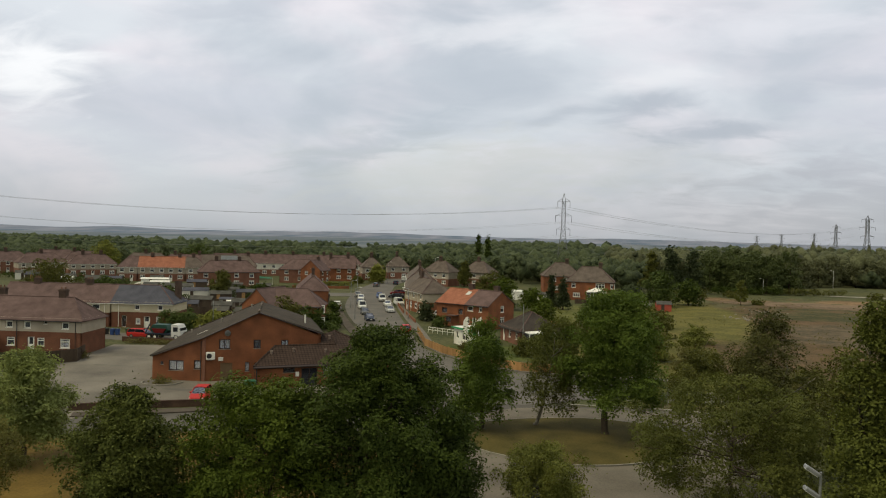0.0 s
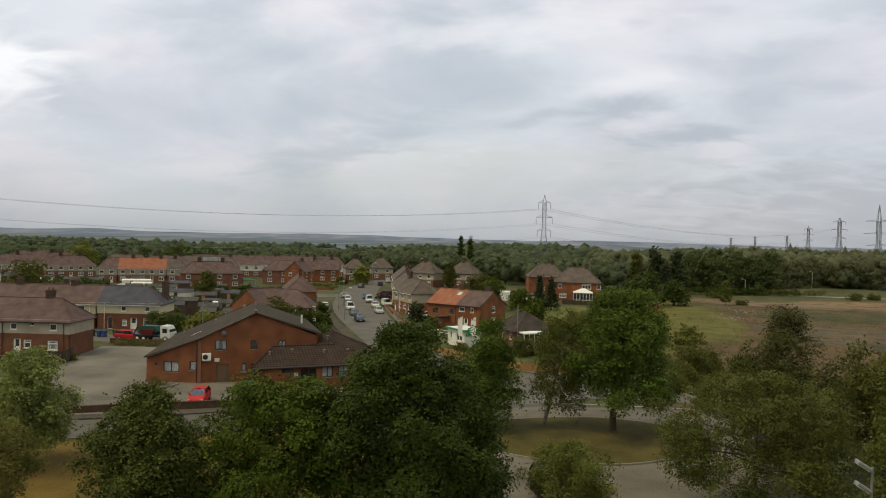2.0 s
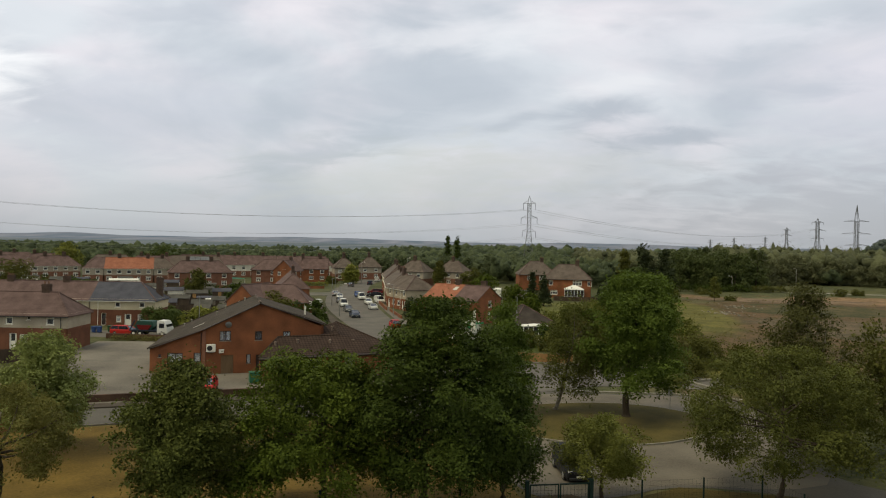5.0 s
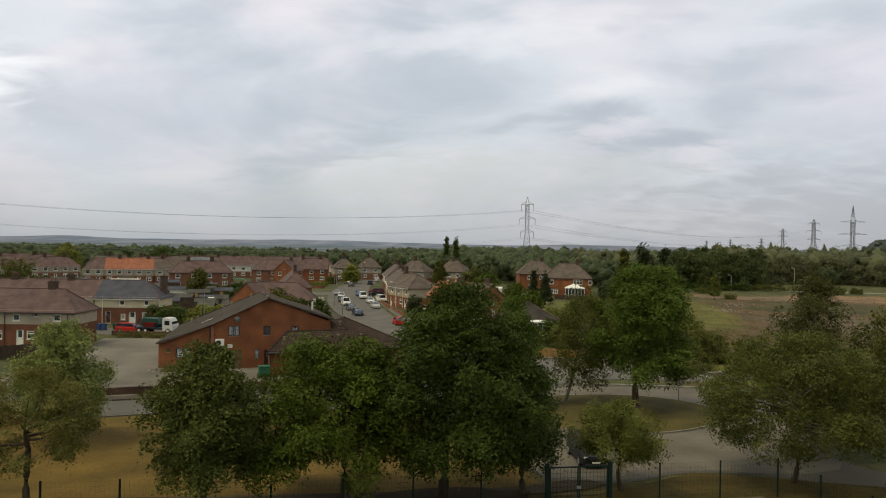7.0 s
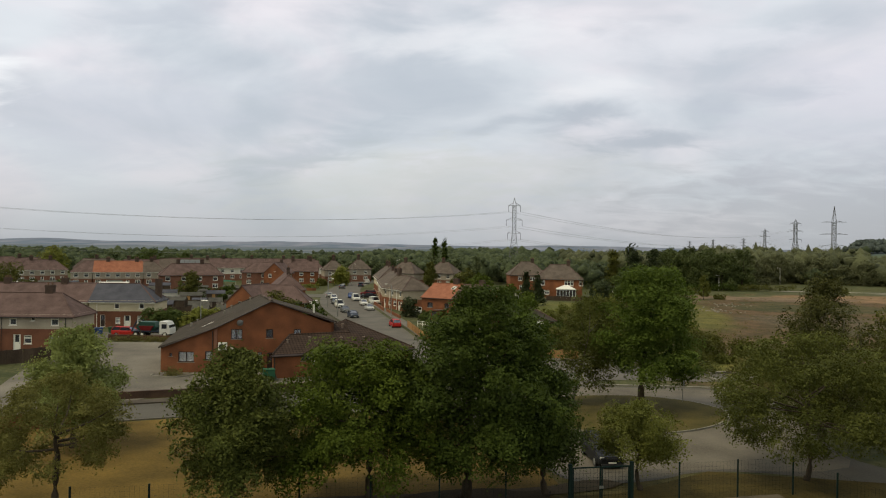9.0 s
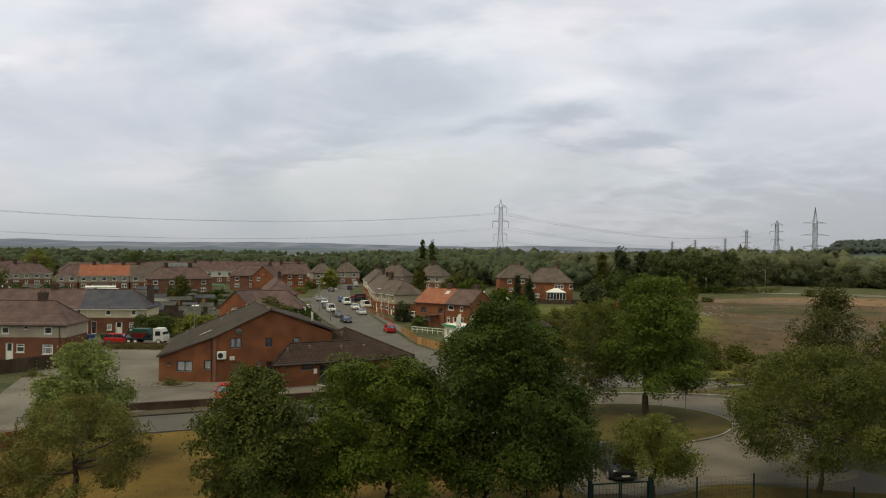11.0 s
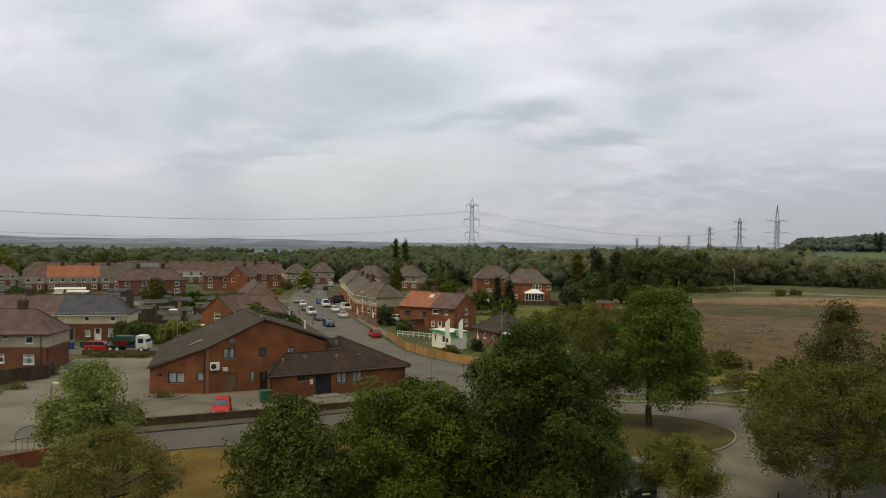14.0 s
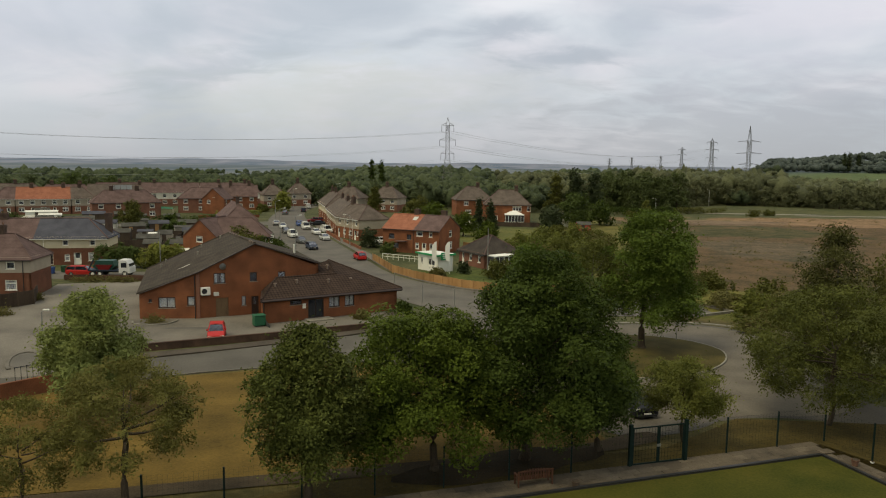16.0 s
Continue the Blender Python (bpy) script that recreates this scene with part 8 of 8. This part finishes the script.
def conservatory(x, y, turn, W, D, h, peak, label):
    t = thing("conservatory", x, y, turn, None, label, "conservatory")
    part("base_wall", boxed(0, W, 0, D, -0.1, 0.7), M["white"], t)
    n = max(int(W / 0.8), 2)
    for i in range(n + 1):
        part("post", boxed(W * i / n - 0.05, W * i / n + 0.05, -0.02, 0.08, 0.703, h), M["white"], t)
    part("head_rail", boxed(-0.06, W + 0.06, -0.03, 0.09, h + 0.003, h + 0.16), M["white"], t)
    p = part("pane", boxed(0.02, W - 0.02, 0.02, 0.05, 0.71, h - 0.01), M["glass"], t)
    for s in (0, W):
        part("side_frame", boxed(s - 0.05, s + 0.05, 0.1, D, h + 0.003, h + 0.16), M["white"], t)
        part("pane", boxed(s - 0.02, s + 0.02, 0.1, D - 0.05, 0.71, h - 0.01), M["glass"], t)
    bm = bmesh.new()
    b = [bm.verts.new(q) for q in ((-0.15, -0.15, h + 0.17), (W + 0.15, -0.15, h + 0.17), (W + 0.15, D, h + 0.17), (-0.15, D, h + 0.17))]
    a = [bm.verts.new(q) for q in ((W * 0.42, D * 0.55, peak), (W * 0.58, D * 0.55, peak))]
    for q in ((b[0], b[1], a[1], a[0]), (b[1], b[2], a[1]), (b[2], b[3], a[0], a[1]), (b[3], b[0], a[0]), (b[3], b[2], b[1], b[0])):
        bm.faces.new(q)
    part("roof", bm, M["white"], t)
    return t


conservatory(17.2, 213.2, 0, 5.4, 4.2, 2.6, 3.9, "white conservatory with a pale peaked roof")
conservatory(7.95, 119.1, 30, 4.6, 2.1, 2.2, 2.6, "white lean-to conservatory at the bungalow")
conservatory(-66.5, 86.0, 8, 3.0, 2.4, 2.2, 2.7, "white glazed porch before the house")


def shed(x, y, turn, W, D, h, wall, roof, label, pitch=0.6, name="shed", group="garden sheds"):
    t = thing(name, x, y, turn, None, label, "shed", group)
    part("wall", boxed(0, W, 0, D, -0.1, h), M[wall], t)
    bm, pts = roof_shell(W, D, h, h + pitch, 0, 0, 0.15, 0.06)
    part("roof", bm, M[roof], t)
    part("door", boxed(W * 0.3, W * 0.3 + 0.8, -0.04, -0.003, 0, h - 0.2), M["wood_dark"] if wall != "wood_dark" else M["wood_pale"], t)
    for s in (0.0, W):
        bm = bmesh.new()
        f = [bm.verts.new((s - 0.02 + d, yy, zz)) for d in (0, 0.04) for yy, zz in ((0, h), (D, h), (D / 2, h + pitch - 0.05))]
        bm.faces.new(f[:3])
        bm.faces.new(f[3:][::-1])
        for i in range(3):
            bm.faces.new((f[i], f[(i + 1) % 3], f[(i + 1) % 3 + 3], f[i + 3]))
        part("gable", bm, M[wall], t)
    return t


SHEDS = [(-70.0, 132.0, 12, 4.0, 2.4, 2.0, "wood_dark", "felt"), (-78.0, 136.0, 12, 3.0, 2.2, 2.0, "wood_dark", "slate"), (-51.0, 148.0, 14, 3.4, 2.4, 2.1, "brick", "felt"), (-62.2, 151.6, 12, 2.8, 2.2, 1.9, "white", "dirty_white"), (-66.0, 178.0, 24, 4.6, 2.6, 2.1, "wood_dark", "felt"), (-80.0, 182.0, 24, 5.0, 2.6, 2.2, "concrete", "felt"),
         (-90.0, 160.0, 16, 4.6, 2.6, 2.1, "wood_dark", "slate"), (-102.0, 170.0, 20, 5.2, 2.8, 2.2, "concrete", "felt"), (-118.0, 204.0, 24, 8.0, 3.0, 2.3, "white", "dirty_white"), (-128.0, 200.0, 24, 5.0, 3.0, 2.3, "wood_dark", "slate"), (-50.5, 132.5, 10, 3.2, 2.4, 2.2, "wood_pale", "felt"), (-76.0, 196.0, 24, 4.0, 2.6, 2.2, "wood_dark", "felt"),
         (-41.5, 113.2 + 16, 10, 3.4, 2.4, 2.0, "wood_dark", "felt"), (-49.5, 124.0, 8, 5.0, 2.2, 1.9, "white", "dirty_white"), (-56.0, 134.0, 12, 3.0, 2.2, 2.0, "wood_dark", "felt"), (-48.0, 136.5, 15, 4.4, 2.4, 1.9, "wood_dark", "felt"), (-53.0, 142.5, 15, 5.0, 2.6, 2.0, "concrete", "felt"),
         (-61.0, 143.0, 20, 4.0, 2.4, 2.0, "wood_dark", "felt"), (-72.5, 153.5, 12, 5.2, 2.6, 2.0, "wood_dark", "felt"), (-55.0, 152.5, 18, 4.4, 2.4, 2.0, "wood_pale", "felt"), (-73.0, 146.0, 20, 3.6, 2.4, 2.0, "wood_dark", "slate"), (-80.0, 150.0, 10, 5.4, 2.8, 2.1, "concrete", "slate"),
         (-62.0, 166.0, 24, 6.0, 2.8, 2.1, "concrete", "felt"), (-75.0, 168.0, 24, 5.0, 2.6, 2.0, "wood_dark", "felt"), (-85.0, 172.0, 20, 6.4, 3.0, 2.2, "render_white", "slate"), (-96.0, 180.0, 24, 8.0, 3.2, 2.4, "render_white", "felt"), (-104.0, 184.0, 24, 4.0, 3.0, 2.2, "wood_dark", "felt"),
         (-110.0, 196.4, 24, 5.4, 2.6, 2.1, "white", "dirty_white"), (-99.0, 198.0, 24, 5.6, 3.0, 2.4, "wood_dark", "slate"), (-125.0, 190.0, 24, 6.0, 3.0, 2.3, "render_white", "felt"), (-54.0, 172.0, 20, 3.6, 2.6, 2.2, "brick", "tile_brown"), (-58.0, 146.0, 14, 2.6, 2.0, 2.6, "render_grey", "felt"),
         (-44.0, 152.0, 20, 3.2, 2.2, 2.0, "wood_dark", "felt"), (-46.5, 156.5, 20, 3.2, 2.2, 2.0, "wood_pale", "felt"), (-8.0, 210.0, 0, 7.0, 3.0, 2.4, "white", "dirty_white"), (3.5, 206.0, 0, 3.0, 2.4, 2.0, "render_white", "felt"), (28.5, 206.5, 0, 6.4, 3.0, 2.3, "white", "dirty_white"),
         (-48.5, 172.5, 10, 2.6, 2.0, 2.0, "wood_dark", "felt"), (34.6, 192.5, 5, 3.6, 2.4, 1.9, "red_shed", "felt"),
         (-136.0, 202.0, 24, 5.4, 2.8, 2.2, "wood_dark", "felt"), (-143.0, 199.0, 24, 4.0, 2.6, 2.2, "white", "dirty_white"), (-151.0, 207.0, 24, 6.0, 3.0, 2.3, "concrete", "felt"), (-160.0, 205.0, 30, 5.0, 2.8, 2.2, "wood_dark", "slate"), (-168.0, 210.0, 30, 6.0, 3.0, 2.3, "render_white", "felt"), (-120.0, 212.0, 26, 4.0, 2.6, 2.2, "wood_dark", "felt"),
         (-93.0, 204.0, 26, 4.4, 2.6, 2.1, "wood_dark", "felt"), (-86.0, 200.0, 26, 3.4, 2.4, 2.1, "concrete", "felt"), (-68.5, 144.5, 20, 3.0, 2.0, 1.9, "wood_dark", "slate"), (-57.5, 158.5, 20, 4.0, 2.4, 2.0, "wood_dark", "slate"), (-66.5, 156.5, 16, 3.0, 2.2, 2.0, "concrete", "slate"), (-71.5, 175.0, 22, 4.4, 2.6, 2.1, "wood_dark", "slate")]
for x, y, turn, W, D, h, wall, roof in SHEDS:
    shed(x, y, turn, W, D, h, wall, roof, {"wood_dark": "dark wooden garden shed with a felt roof", "white": "long white outbuilding with a pale flat roof", "concrete": "grey concrete garage with a felt roof", "wood_pale": "pale wooden garden shed with felt roof",
                                          "render_white": "white rendered garden outbuilding", "render_grey": "small grey rendered outbuilding", "brick": "small red brick outbuilding", "red_shed": "small bright red metal shed"}[wall], 0.35 if wall in ("white", "concrete") else 0.7)


def tarp(x, y, turn, W, D, h, mat, label):
    """A sagging cover on four posts."""
    t = thing("canopy", x, y, turn, None, label, "canopy")
    bm = bmesh.new()
    n = 6
    g = [[bm.verts.new((W * i / n, D * j / n, h + 0.5 * math.sin(math.pi * i / n) * math.sin(math.pi * j / n) + 0.05 * rng.normal())) for i in range(n + 1)] for j in range(n + 1)]
    for j in range(n):
        for i in range(n):
            bm.faces.new((g[j][i], g[j][i + 1], g[j + 1][i + 1], g[j + 1][i]))
    bmesh.ops.solidify(bm, geom=bm.faces[:], thickness=0.02)
    part("cover", bm, mat, t)
    for px, py in ((0, 0), (W, 0), (W, D), (0, D)):
        part("post", tube(bmesh.new(), (px, py, 0), (px, py, h), 0.04, n=5), M["dirty_white"], t)


tarp(-56.0, 156.5, 14, 6.0, 4.0, 1.8, M["blue_tarp"], "blue tarpaulin canopy between gardens")
tarp(-91.5, 222.0, 25, 8.0, 4.0, 2.4, M["green_tarp"], "bright green canopy in a garden")
tarp(-95.5, 219.0, 25, 3.6, 3.0, 2.6, M["dirty_white"], "white canopy in a garden")
tarp(-59.5, 150.0, 14, 2.6, 2.6, 1.7, M["dirty_white"], "small white garden canopy")
tarp(-112.0, 192.0, 20, 5.0, 3.0, 1.8, M["dirty_white"], "pale polythene garden cover")

# concrete foundation frame at the field edge
found = thing("foundation", 29.6, 84.2, 28, None, "low pale concrete foundation frame on bare ground", "foundation")
for a in ((0, 6.0, 0, 0.35), (0, 6.0, 4.2, 4.55), (0, 0.35, 0.35, 4.2), (5.65, 6.0, 0.35, 4.2)):
    part("beam", boxed(a[0], a[1], a[2], a[3], -0.1, 0.28, 0.02), M["kerb"], found)


# ---- pylons and cables ----
def pylon(x, y, top, arms, base, waist, label, bar=0.11, peak=5.0, drop=4.5):
    """A lattice tower: four legs, rings and cross braces, three pairs of arms with hanging insulators. arms: (height, half span)."""
    t = thing("pylon", x, y, 0, 0, label, "pylon", "pylons")
    hs = [0.0]
    zt = arms[0][0]
    n = 15
    hs = [zt * (1 - (1 - i / n) ** 1.25) for i in range(n + 1)]
    half = lambda z: (base + (waist - base) * min(z / (arms[-1][0]), 1.0)) / 2
    cs = ((-1, -1), (1, -1), (1, 1), (-1, 1))
    zk = arms[-1][0]
    for sx, sy in cs:
        # one angle bar from the foot over the knee to the shoulder and on to the peak
        line = [Vector((sx * half(z), sy * half(z), z)) for z in (0.0, zk, zt)] + [Vector((0.02 * sx, 0.02 * sy, top))]
        bm = bmesh.new()
        rings = [[bm.verts.new(p + Vector((bar * ux, bar * uy, 0))) for ux, uy in ((-1, -1), (1, -1), (1, 1), (-1, 1))] for p in line]
        for u, v in zip(rings, rings[1:]):
            for k in range(4):
                bm.faces.new((u[k], u[(k + 1) % 4], v[(k + 1) % 4], v[k]))
        bm.faces.new(rings[0][::-1])
        bm.faces.new(rings[-1])
        part("leg", bm, M["pylon"], t)
    bm = bmesh.new()
    for a, b in zip(hs, hs[1:]):
        for k in range(4):
            (ax, ay), (bx, by) = cs[k], cs[(k + 1) % 4]
            ha, hb = half(a), half(b)
            tube(bm, (ax * ha, ay * ha, a), (bx * hb, by * hb, b), bar * 0.55, n=3)
            tube(bm, (bx * ha, by * ha, a), (ax * hb, ay * hb, b), bar * 0.55, n=3)
            tube(bm, (ax * hb, ay * hb, b), (bx * hb, by * hb, b), bar * 0.55, n=3)
    part("bracing", bm, M["pylon"], t)
    for z, span in arms:
        for s in (-1, 1):
            bm = bmesh.new()
            h = half(z)
            for yy in (-h, h):
                tube(bm, (s * h, yy, z), (s * span, 0, z), bar * 0.8, n=3)
                tube(bm, (s * h, yy, z + 1.8), (s * span, 0, z), bar * 0.8, n=3)
            part("crossarm", bm, M["pylon"], t)
            part("insulator", tube(bmesh.new(), (s * span, 0, z), (s * span, 0, z - drop), 0.13, n=5), M["black"], t)
    return t


ARMS = ((44.9, 4.4), (34.3, 5.8), (24.6, 4.8))
pylon(0.2, 539.5, 50.6, ARMS, 8.4, 2.6, "tall grey lattice pylon above the woods", 0.15)
pylon(385, 943, 70.0, ((50.0, 14.0), (35.0, 16.5), (21.0, 13.0)), 14.0, 4.0, "large grey lattice pylon with wide crossarms", 0.2, drop=0.6)
pylon(462, 1290, 67.0, ((60.0, 9.0), (47.0, 12.0), (33.0, 10.0)), 12.0, 4.5, "distant grey lattice pylon", 0.25)
pylon(604, 1900, 68.0, ((61.0, 9.0), (48.0, 12.0), (34.0, 10.0)), 12.0, 4.5, "distant grey lattice pylon", 0.3)
pylon(869, 3000, 60.0, ((54.0, 9.0), (42.0, 12.0), (30.0, 10.0)), 12.0, 4.5, "distant grey lattice pylon", 0.36)
pylon(802, 3200, 57.0, ((51.0, 9.0), (40.0, 12.0), (28.0, 10.0)), 12.0, 4.5, "distant grey lattice pylon", 0.36)
pylon(728, 3300, 50.0, ((45.0, 9.0), (35.0, 12.0), (25.0, 10.0)), 12.0, 4.5, "distant grey lattice pylon", 0.36)


def cable(a, b, sag, r, label="slack overhead power cable"):
    a, b = Vector(a), Vector(b)
    n = 40
    cu = bpy.data.curves.new("power_cable", "CURVE")
    cu.dimensions, cu.bevel_depth, cu.bevel_resolution = "3D", r, 0
    sp = cu.splines.new("POLY")
    sp.points.add(n)
    for i in range(n + 1):
        p = a.lerp(b, i / n) - Vector((0, 0, 4 * sag * (i / n) * (1 - i / n)))
        sp.points[i].co = (*p, 1)
    cu.materials.append(M["cable"])
    tagged(new("power_cable", cu), label, "cable", "power cables")


for (z, span), (zl, k) in zip(ARMS, ((36.5, 1), (25.5, 1), (15.5, 1))):
    for s in (-1, 1):
        cable((0.2 + s * span, 539.5, z - 4.5), (-330 + s * span * 0.8, 318 - s * span * 0.6, zl), 9.2, 0.05 if z > 40 else 0.035)
        cable((0.2 + s * span, 539.5, z - 4.5), (462 + s * span, 1290, z + 6), 17.0, 0.07)


# ---- the fenced green in front ----
FD = Vector((0.957, 0.289)).normalized()
G0 = Vector((10.25, 39.1))
mesh_fence = thing("mesh_fence", 0, 0, 0, 0, "dark green steel mesh fence with square posts", "fence")


def fence_run(points, h=2.25):
    for i, p in enumerate(points):
        z = gz(p.y)
        part("post", boxed(p.x - 0.04, p.x + 0.04, p.y - 0.04, p.y + 0.04, z - 0.1, z + h), M["green_steel"], mesh_fence)
    for p, q in zip(points, points[1:]):
        bm = bmesh.new()
        L = (q - p).length
        for k in range(9):
            zz = 0.12 + (h - 0.2) * k / 8
            tube(bm, (p.x, p.y, gz(p.y) + zz), (q.x, q.y, gz(q.y) + zz), 0.0025, n=3)
        m = int(L / 0.22)
        for k in range(1, m):
            w = p.lerp(q, k / m)
            tube(bm, (w.x, w.y, gz(w.y) + 0.1), (w.x, w.y, gz(w.y) + h - 0.08), 0.0025, n=3)
        part("mesh_panel", bm, M["green_steel"], mesh_fence)


fence_run([G0 - FD * (3.6 * i) for i in range(0, 8)])
GR = G0 + FD * 3.55
fence_run([GR, Vector((16.45, 41.3)), Vector((19.95, 42.5)), Vector((23.4, 43.7)), Vector((24.6, 40.6)), Vector((25.8, 37.4)), Vector((27.0, 34.2)), Vector((28.2, 31.0))])
gate = thing("metal_gate", G0.x, G0.y, math.degrees(math.atan2((GR - G0).y, (GR - G0).x)), None, "dark green steel double gate in the mesh fence", "gate")
GW = (GR - G0).length
for x in (0.0, GW):
    part("gate_post", boxed(x - 0.09, x + 0.09, -0.09, 0.09, -0.1, 2.45), M["green_steel"], gate)
for x0, x1 in ((0.13, GW / 2 - 0.02), (GW / 2 + 0.02, GW - 0.13)):
    bm = bmesh.new()
    for a in ((x0, x0 + 0.07, 0.1, 2.25), (x1 - 0.07, x1, 0.1, 2.25), (x0 + 0.07, x1 - 0.07, 0.1, 0.17), (x0 + 0.07, x1 - 0.07, 2.18, 2.25)):
        box(bm, a[0], a[1], -0.03, 0.03, a[2], a[3])
    lf = part("gate_frame", bm, M["green_steel"], gate)
    bm = bmesh.new()
    for k in range(1, 8):
        x = x0 + (x1 - x0) * k / 8
        tube(bm, (x, 0, 0.15), (x, 0, 2.2), 0.006, n=3)
    for k in range(1, 8):
        tube(bm, (x0, 0, 0.15 + 2.0 * k / 8), (x1, 0, 0.15 + 2.0 * k / 8), 0.006, n=3)
    part("mesh", bm, M["green_steel"], lf)
part("latch", boxed(GW / 2 - 0.12, GW / 2 + 0.12, -0.07, -0.032, 1.05, 1.2), M["steel"], gate)

# paved surround, ditch edge and the green itself
C_OUT, C_IN = Vector((22.95, 43.05)), Vector((22.0, 41.2))
ED = Vector((0.946, 0.324)).normalized()
EN = Vector((0.305, -0.952)).normalized()
sheet("bowling_green", [tuple(C_IN - ED * 42), tuple(C_IN), tuple(C_IN + EN * 44), tuple(C_IN - ED * 42 + EN * 44)], -0.002 + 0.03, M["green"], "close-mown bowling green", "grass")
sheet("rough_lawn", [tuple(C_OUT - ED * 44 - EN * 0.1), tuple(C_OUT - EN * 0.1), tuple(C_OUT + EN * 40 + ED * 9), tuple(C_OUT + EN * 40 + ED * 40), (70, 42), (30, 47), (19.6, 47.8), (15.8, 44.4), (13.2, 42.2), (-6, 36.6)], 0.015, M["grass"], "rough grass round the green, darkened for tree shade", "grass")
strip("green_edging", [tuple(C_IN - ED * 40 - EN * 0.06), tuple(C_IN - EN * 0.06)], 0.22, 0.14, M["black"], "dark timber edging of the green", "edging", thick=0.2)
strip("green_edging_2", [tuple(C_IN + ED * 0.06), tuple(C_IN + ED * 0.06 + EN * 20), tuple(C_IN + ED * 0.06 + EN * 40)], 0.22, 0.14, M["black"], "dark timber edging of the green", "edging", thick=0.2)

# planters and the bench
def bench(x, y, turn):
    t = thing("bench", x, y, turn, None, "brown slatted wooden bench facing the green", "bench")
    for i in range(13):
        xx = -0.92 + 1.84 * i / 12
        hh = 0.9 + 0.12 * math.cos((xx) * 1.6)
        part("back_slat", boxed(xx - 0.045, xx + 0.045, 0.2, 0.225, 0.44, hh), M["wood_bench"], t)
    for j in range(5):
        part("seat_slat", boxed(-0.98, 0.98, -0.30 + j * 0.1, -0.225 + j * 0.1, 0.42, 0.445), M["wood_bench"], t)
    part("top_rail", boxed(-1.0, 1.0, 0.226, 0.26, 0.86, 0.94), M["wood_bench"], t)
    for s in (-0.95, 0.95):
        part("leg", boxed(s - 0.035, s + 0.035, -0.3, -0.23, 0, 0.64), M["wood_bench"], t)
        part("leg", boxed(s - 0.035, s + 0.035, 0.2, 0.27, 0, 0.9), M["wood_bench"], t)
        part("armrest", boxed(s - 0.045, s + 0.045, -0.33, 0.2, 0.641, 0.69), M["wood_bench"], t)


bench(4.6, 36.5, 180 + 17)


def pot(x, y, r, h, mat, label):
    t = thing("flower_pot", x, y, 0, gz(y) + 0.06, label, "flower pot")
    bm = bmesh.new()
    tube(bm, (0, 0, 0), (0, 0, h * 0.85), r * 0.78, r, 14)
    tube(bm, (0, 0, h * 0.85), (0, 0, h), r * 1.1, r * 1.1, 14)
    part("pot_body", bm, mat, t)
    part("soil", tube(bmesh.new(), (0, 0, h - 0.02), (0, 0, h + 0.012), r * 0.95, n=14), M["bark"], t)


pot(23.1, 39.7, 0.2, 0.36, M["terracotta"], "round terracotta flower pot on the paving")
pot(6.75, 36.3, 0.2, 0.30, M["wood_dark"], "small dark brown flower pot on the paving")
pot(24.3, 40.1, 0.1, 0.1, M["white"], "small white pot beside the paving")

# paving slabs, one by one
paving = thing("paving", 0, 0, 0, 0, "strip of worn concrete paving slabs round the green", "paving", kind="structure")


def slab_mesh(a, b):
    bm = boxed(0.008, a - 0.008, 0.008, b - 0.008, -0.06, 0.0, 0.008)
    me = bpy.data.meshes.new("slab")
    bm.to_mesh(me)
    bm.free()
    me.materials.append(M["slab"])
    return me


SLAB = slab_mesh(0.9, 0.6)


def lay(o, e, n, rows, side):
    turn = math.degrees(math.atan2(e.y, e.x))
    m = Vector((-e.y, e.x)) * side
    for i in range(n):
        for j in range(rows):
            p = o + e * (0.9 * i - 0.3 * (j % 2)) + m * (0.6 * j)
            ob = new("slab", SLAB)
            ob.parent = paving
            ob.matrix_basis = pose(p.x, p.y, gz(p.y) + 0.062 + rng.normal(0, 0.005), rng.normal(0, 0.4) - 1.1 * 0, rng.normal(0, 0.4), turn + rng.normal(0, 0.4))


lay(C_IN - ED * 38.4 - EN * 0.16, ED, 44, 3, 1)
lay(C_IN + ED * 0.76 + EN * 9.0, -EN, 10, 2, -1)
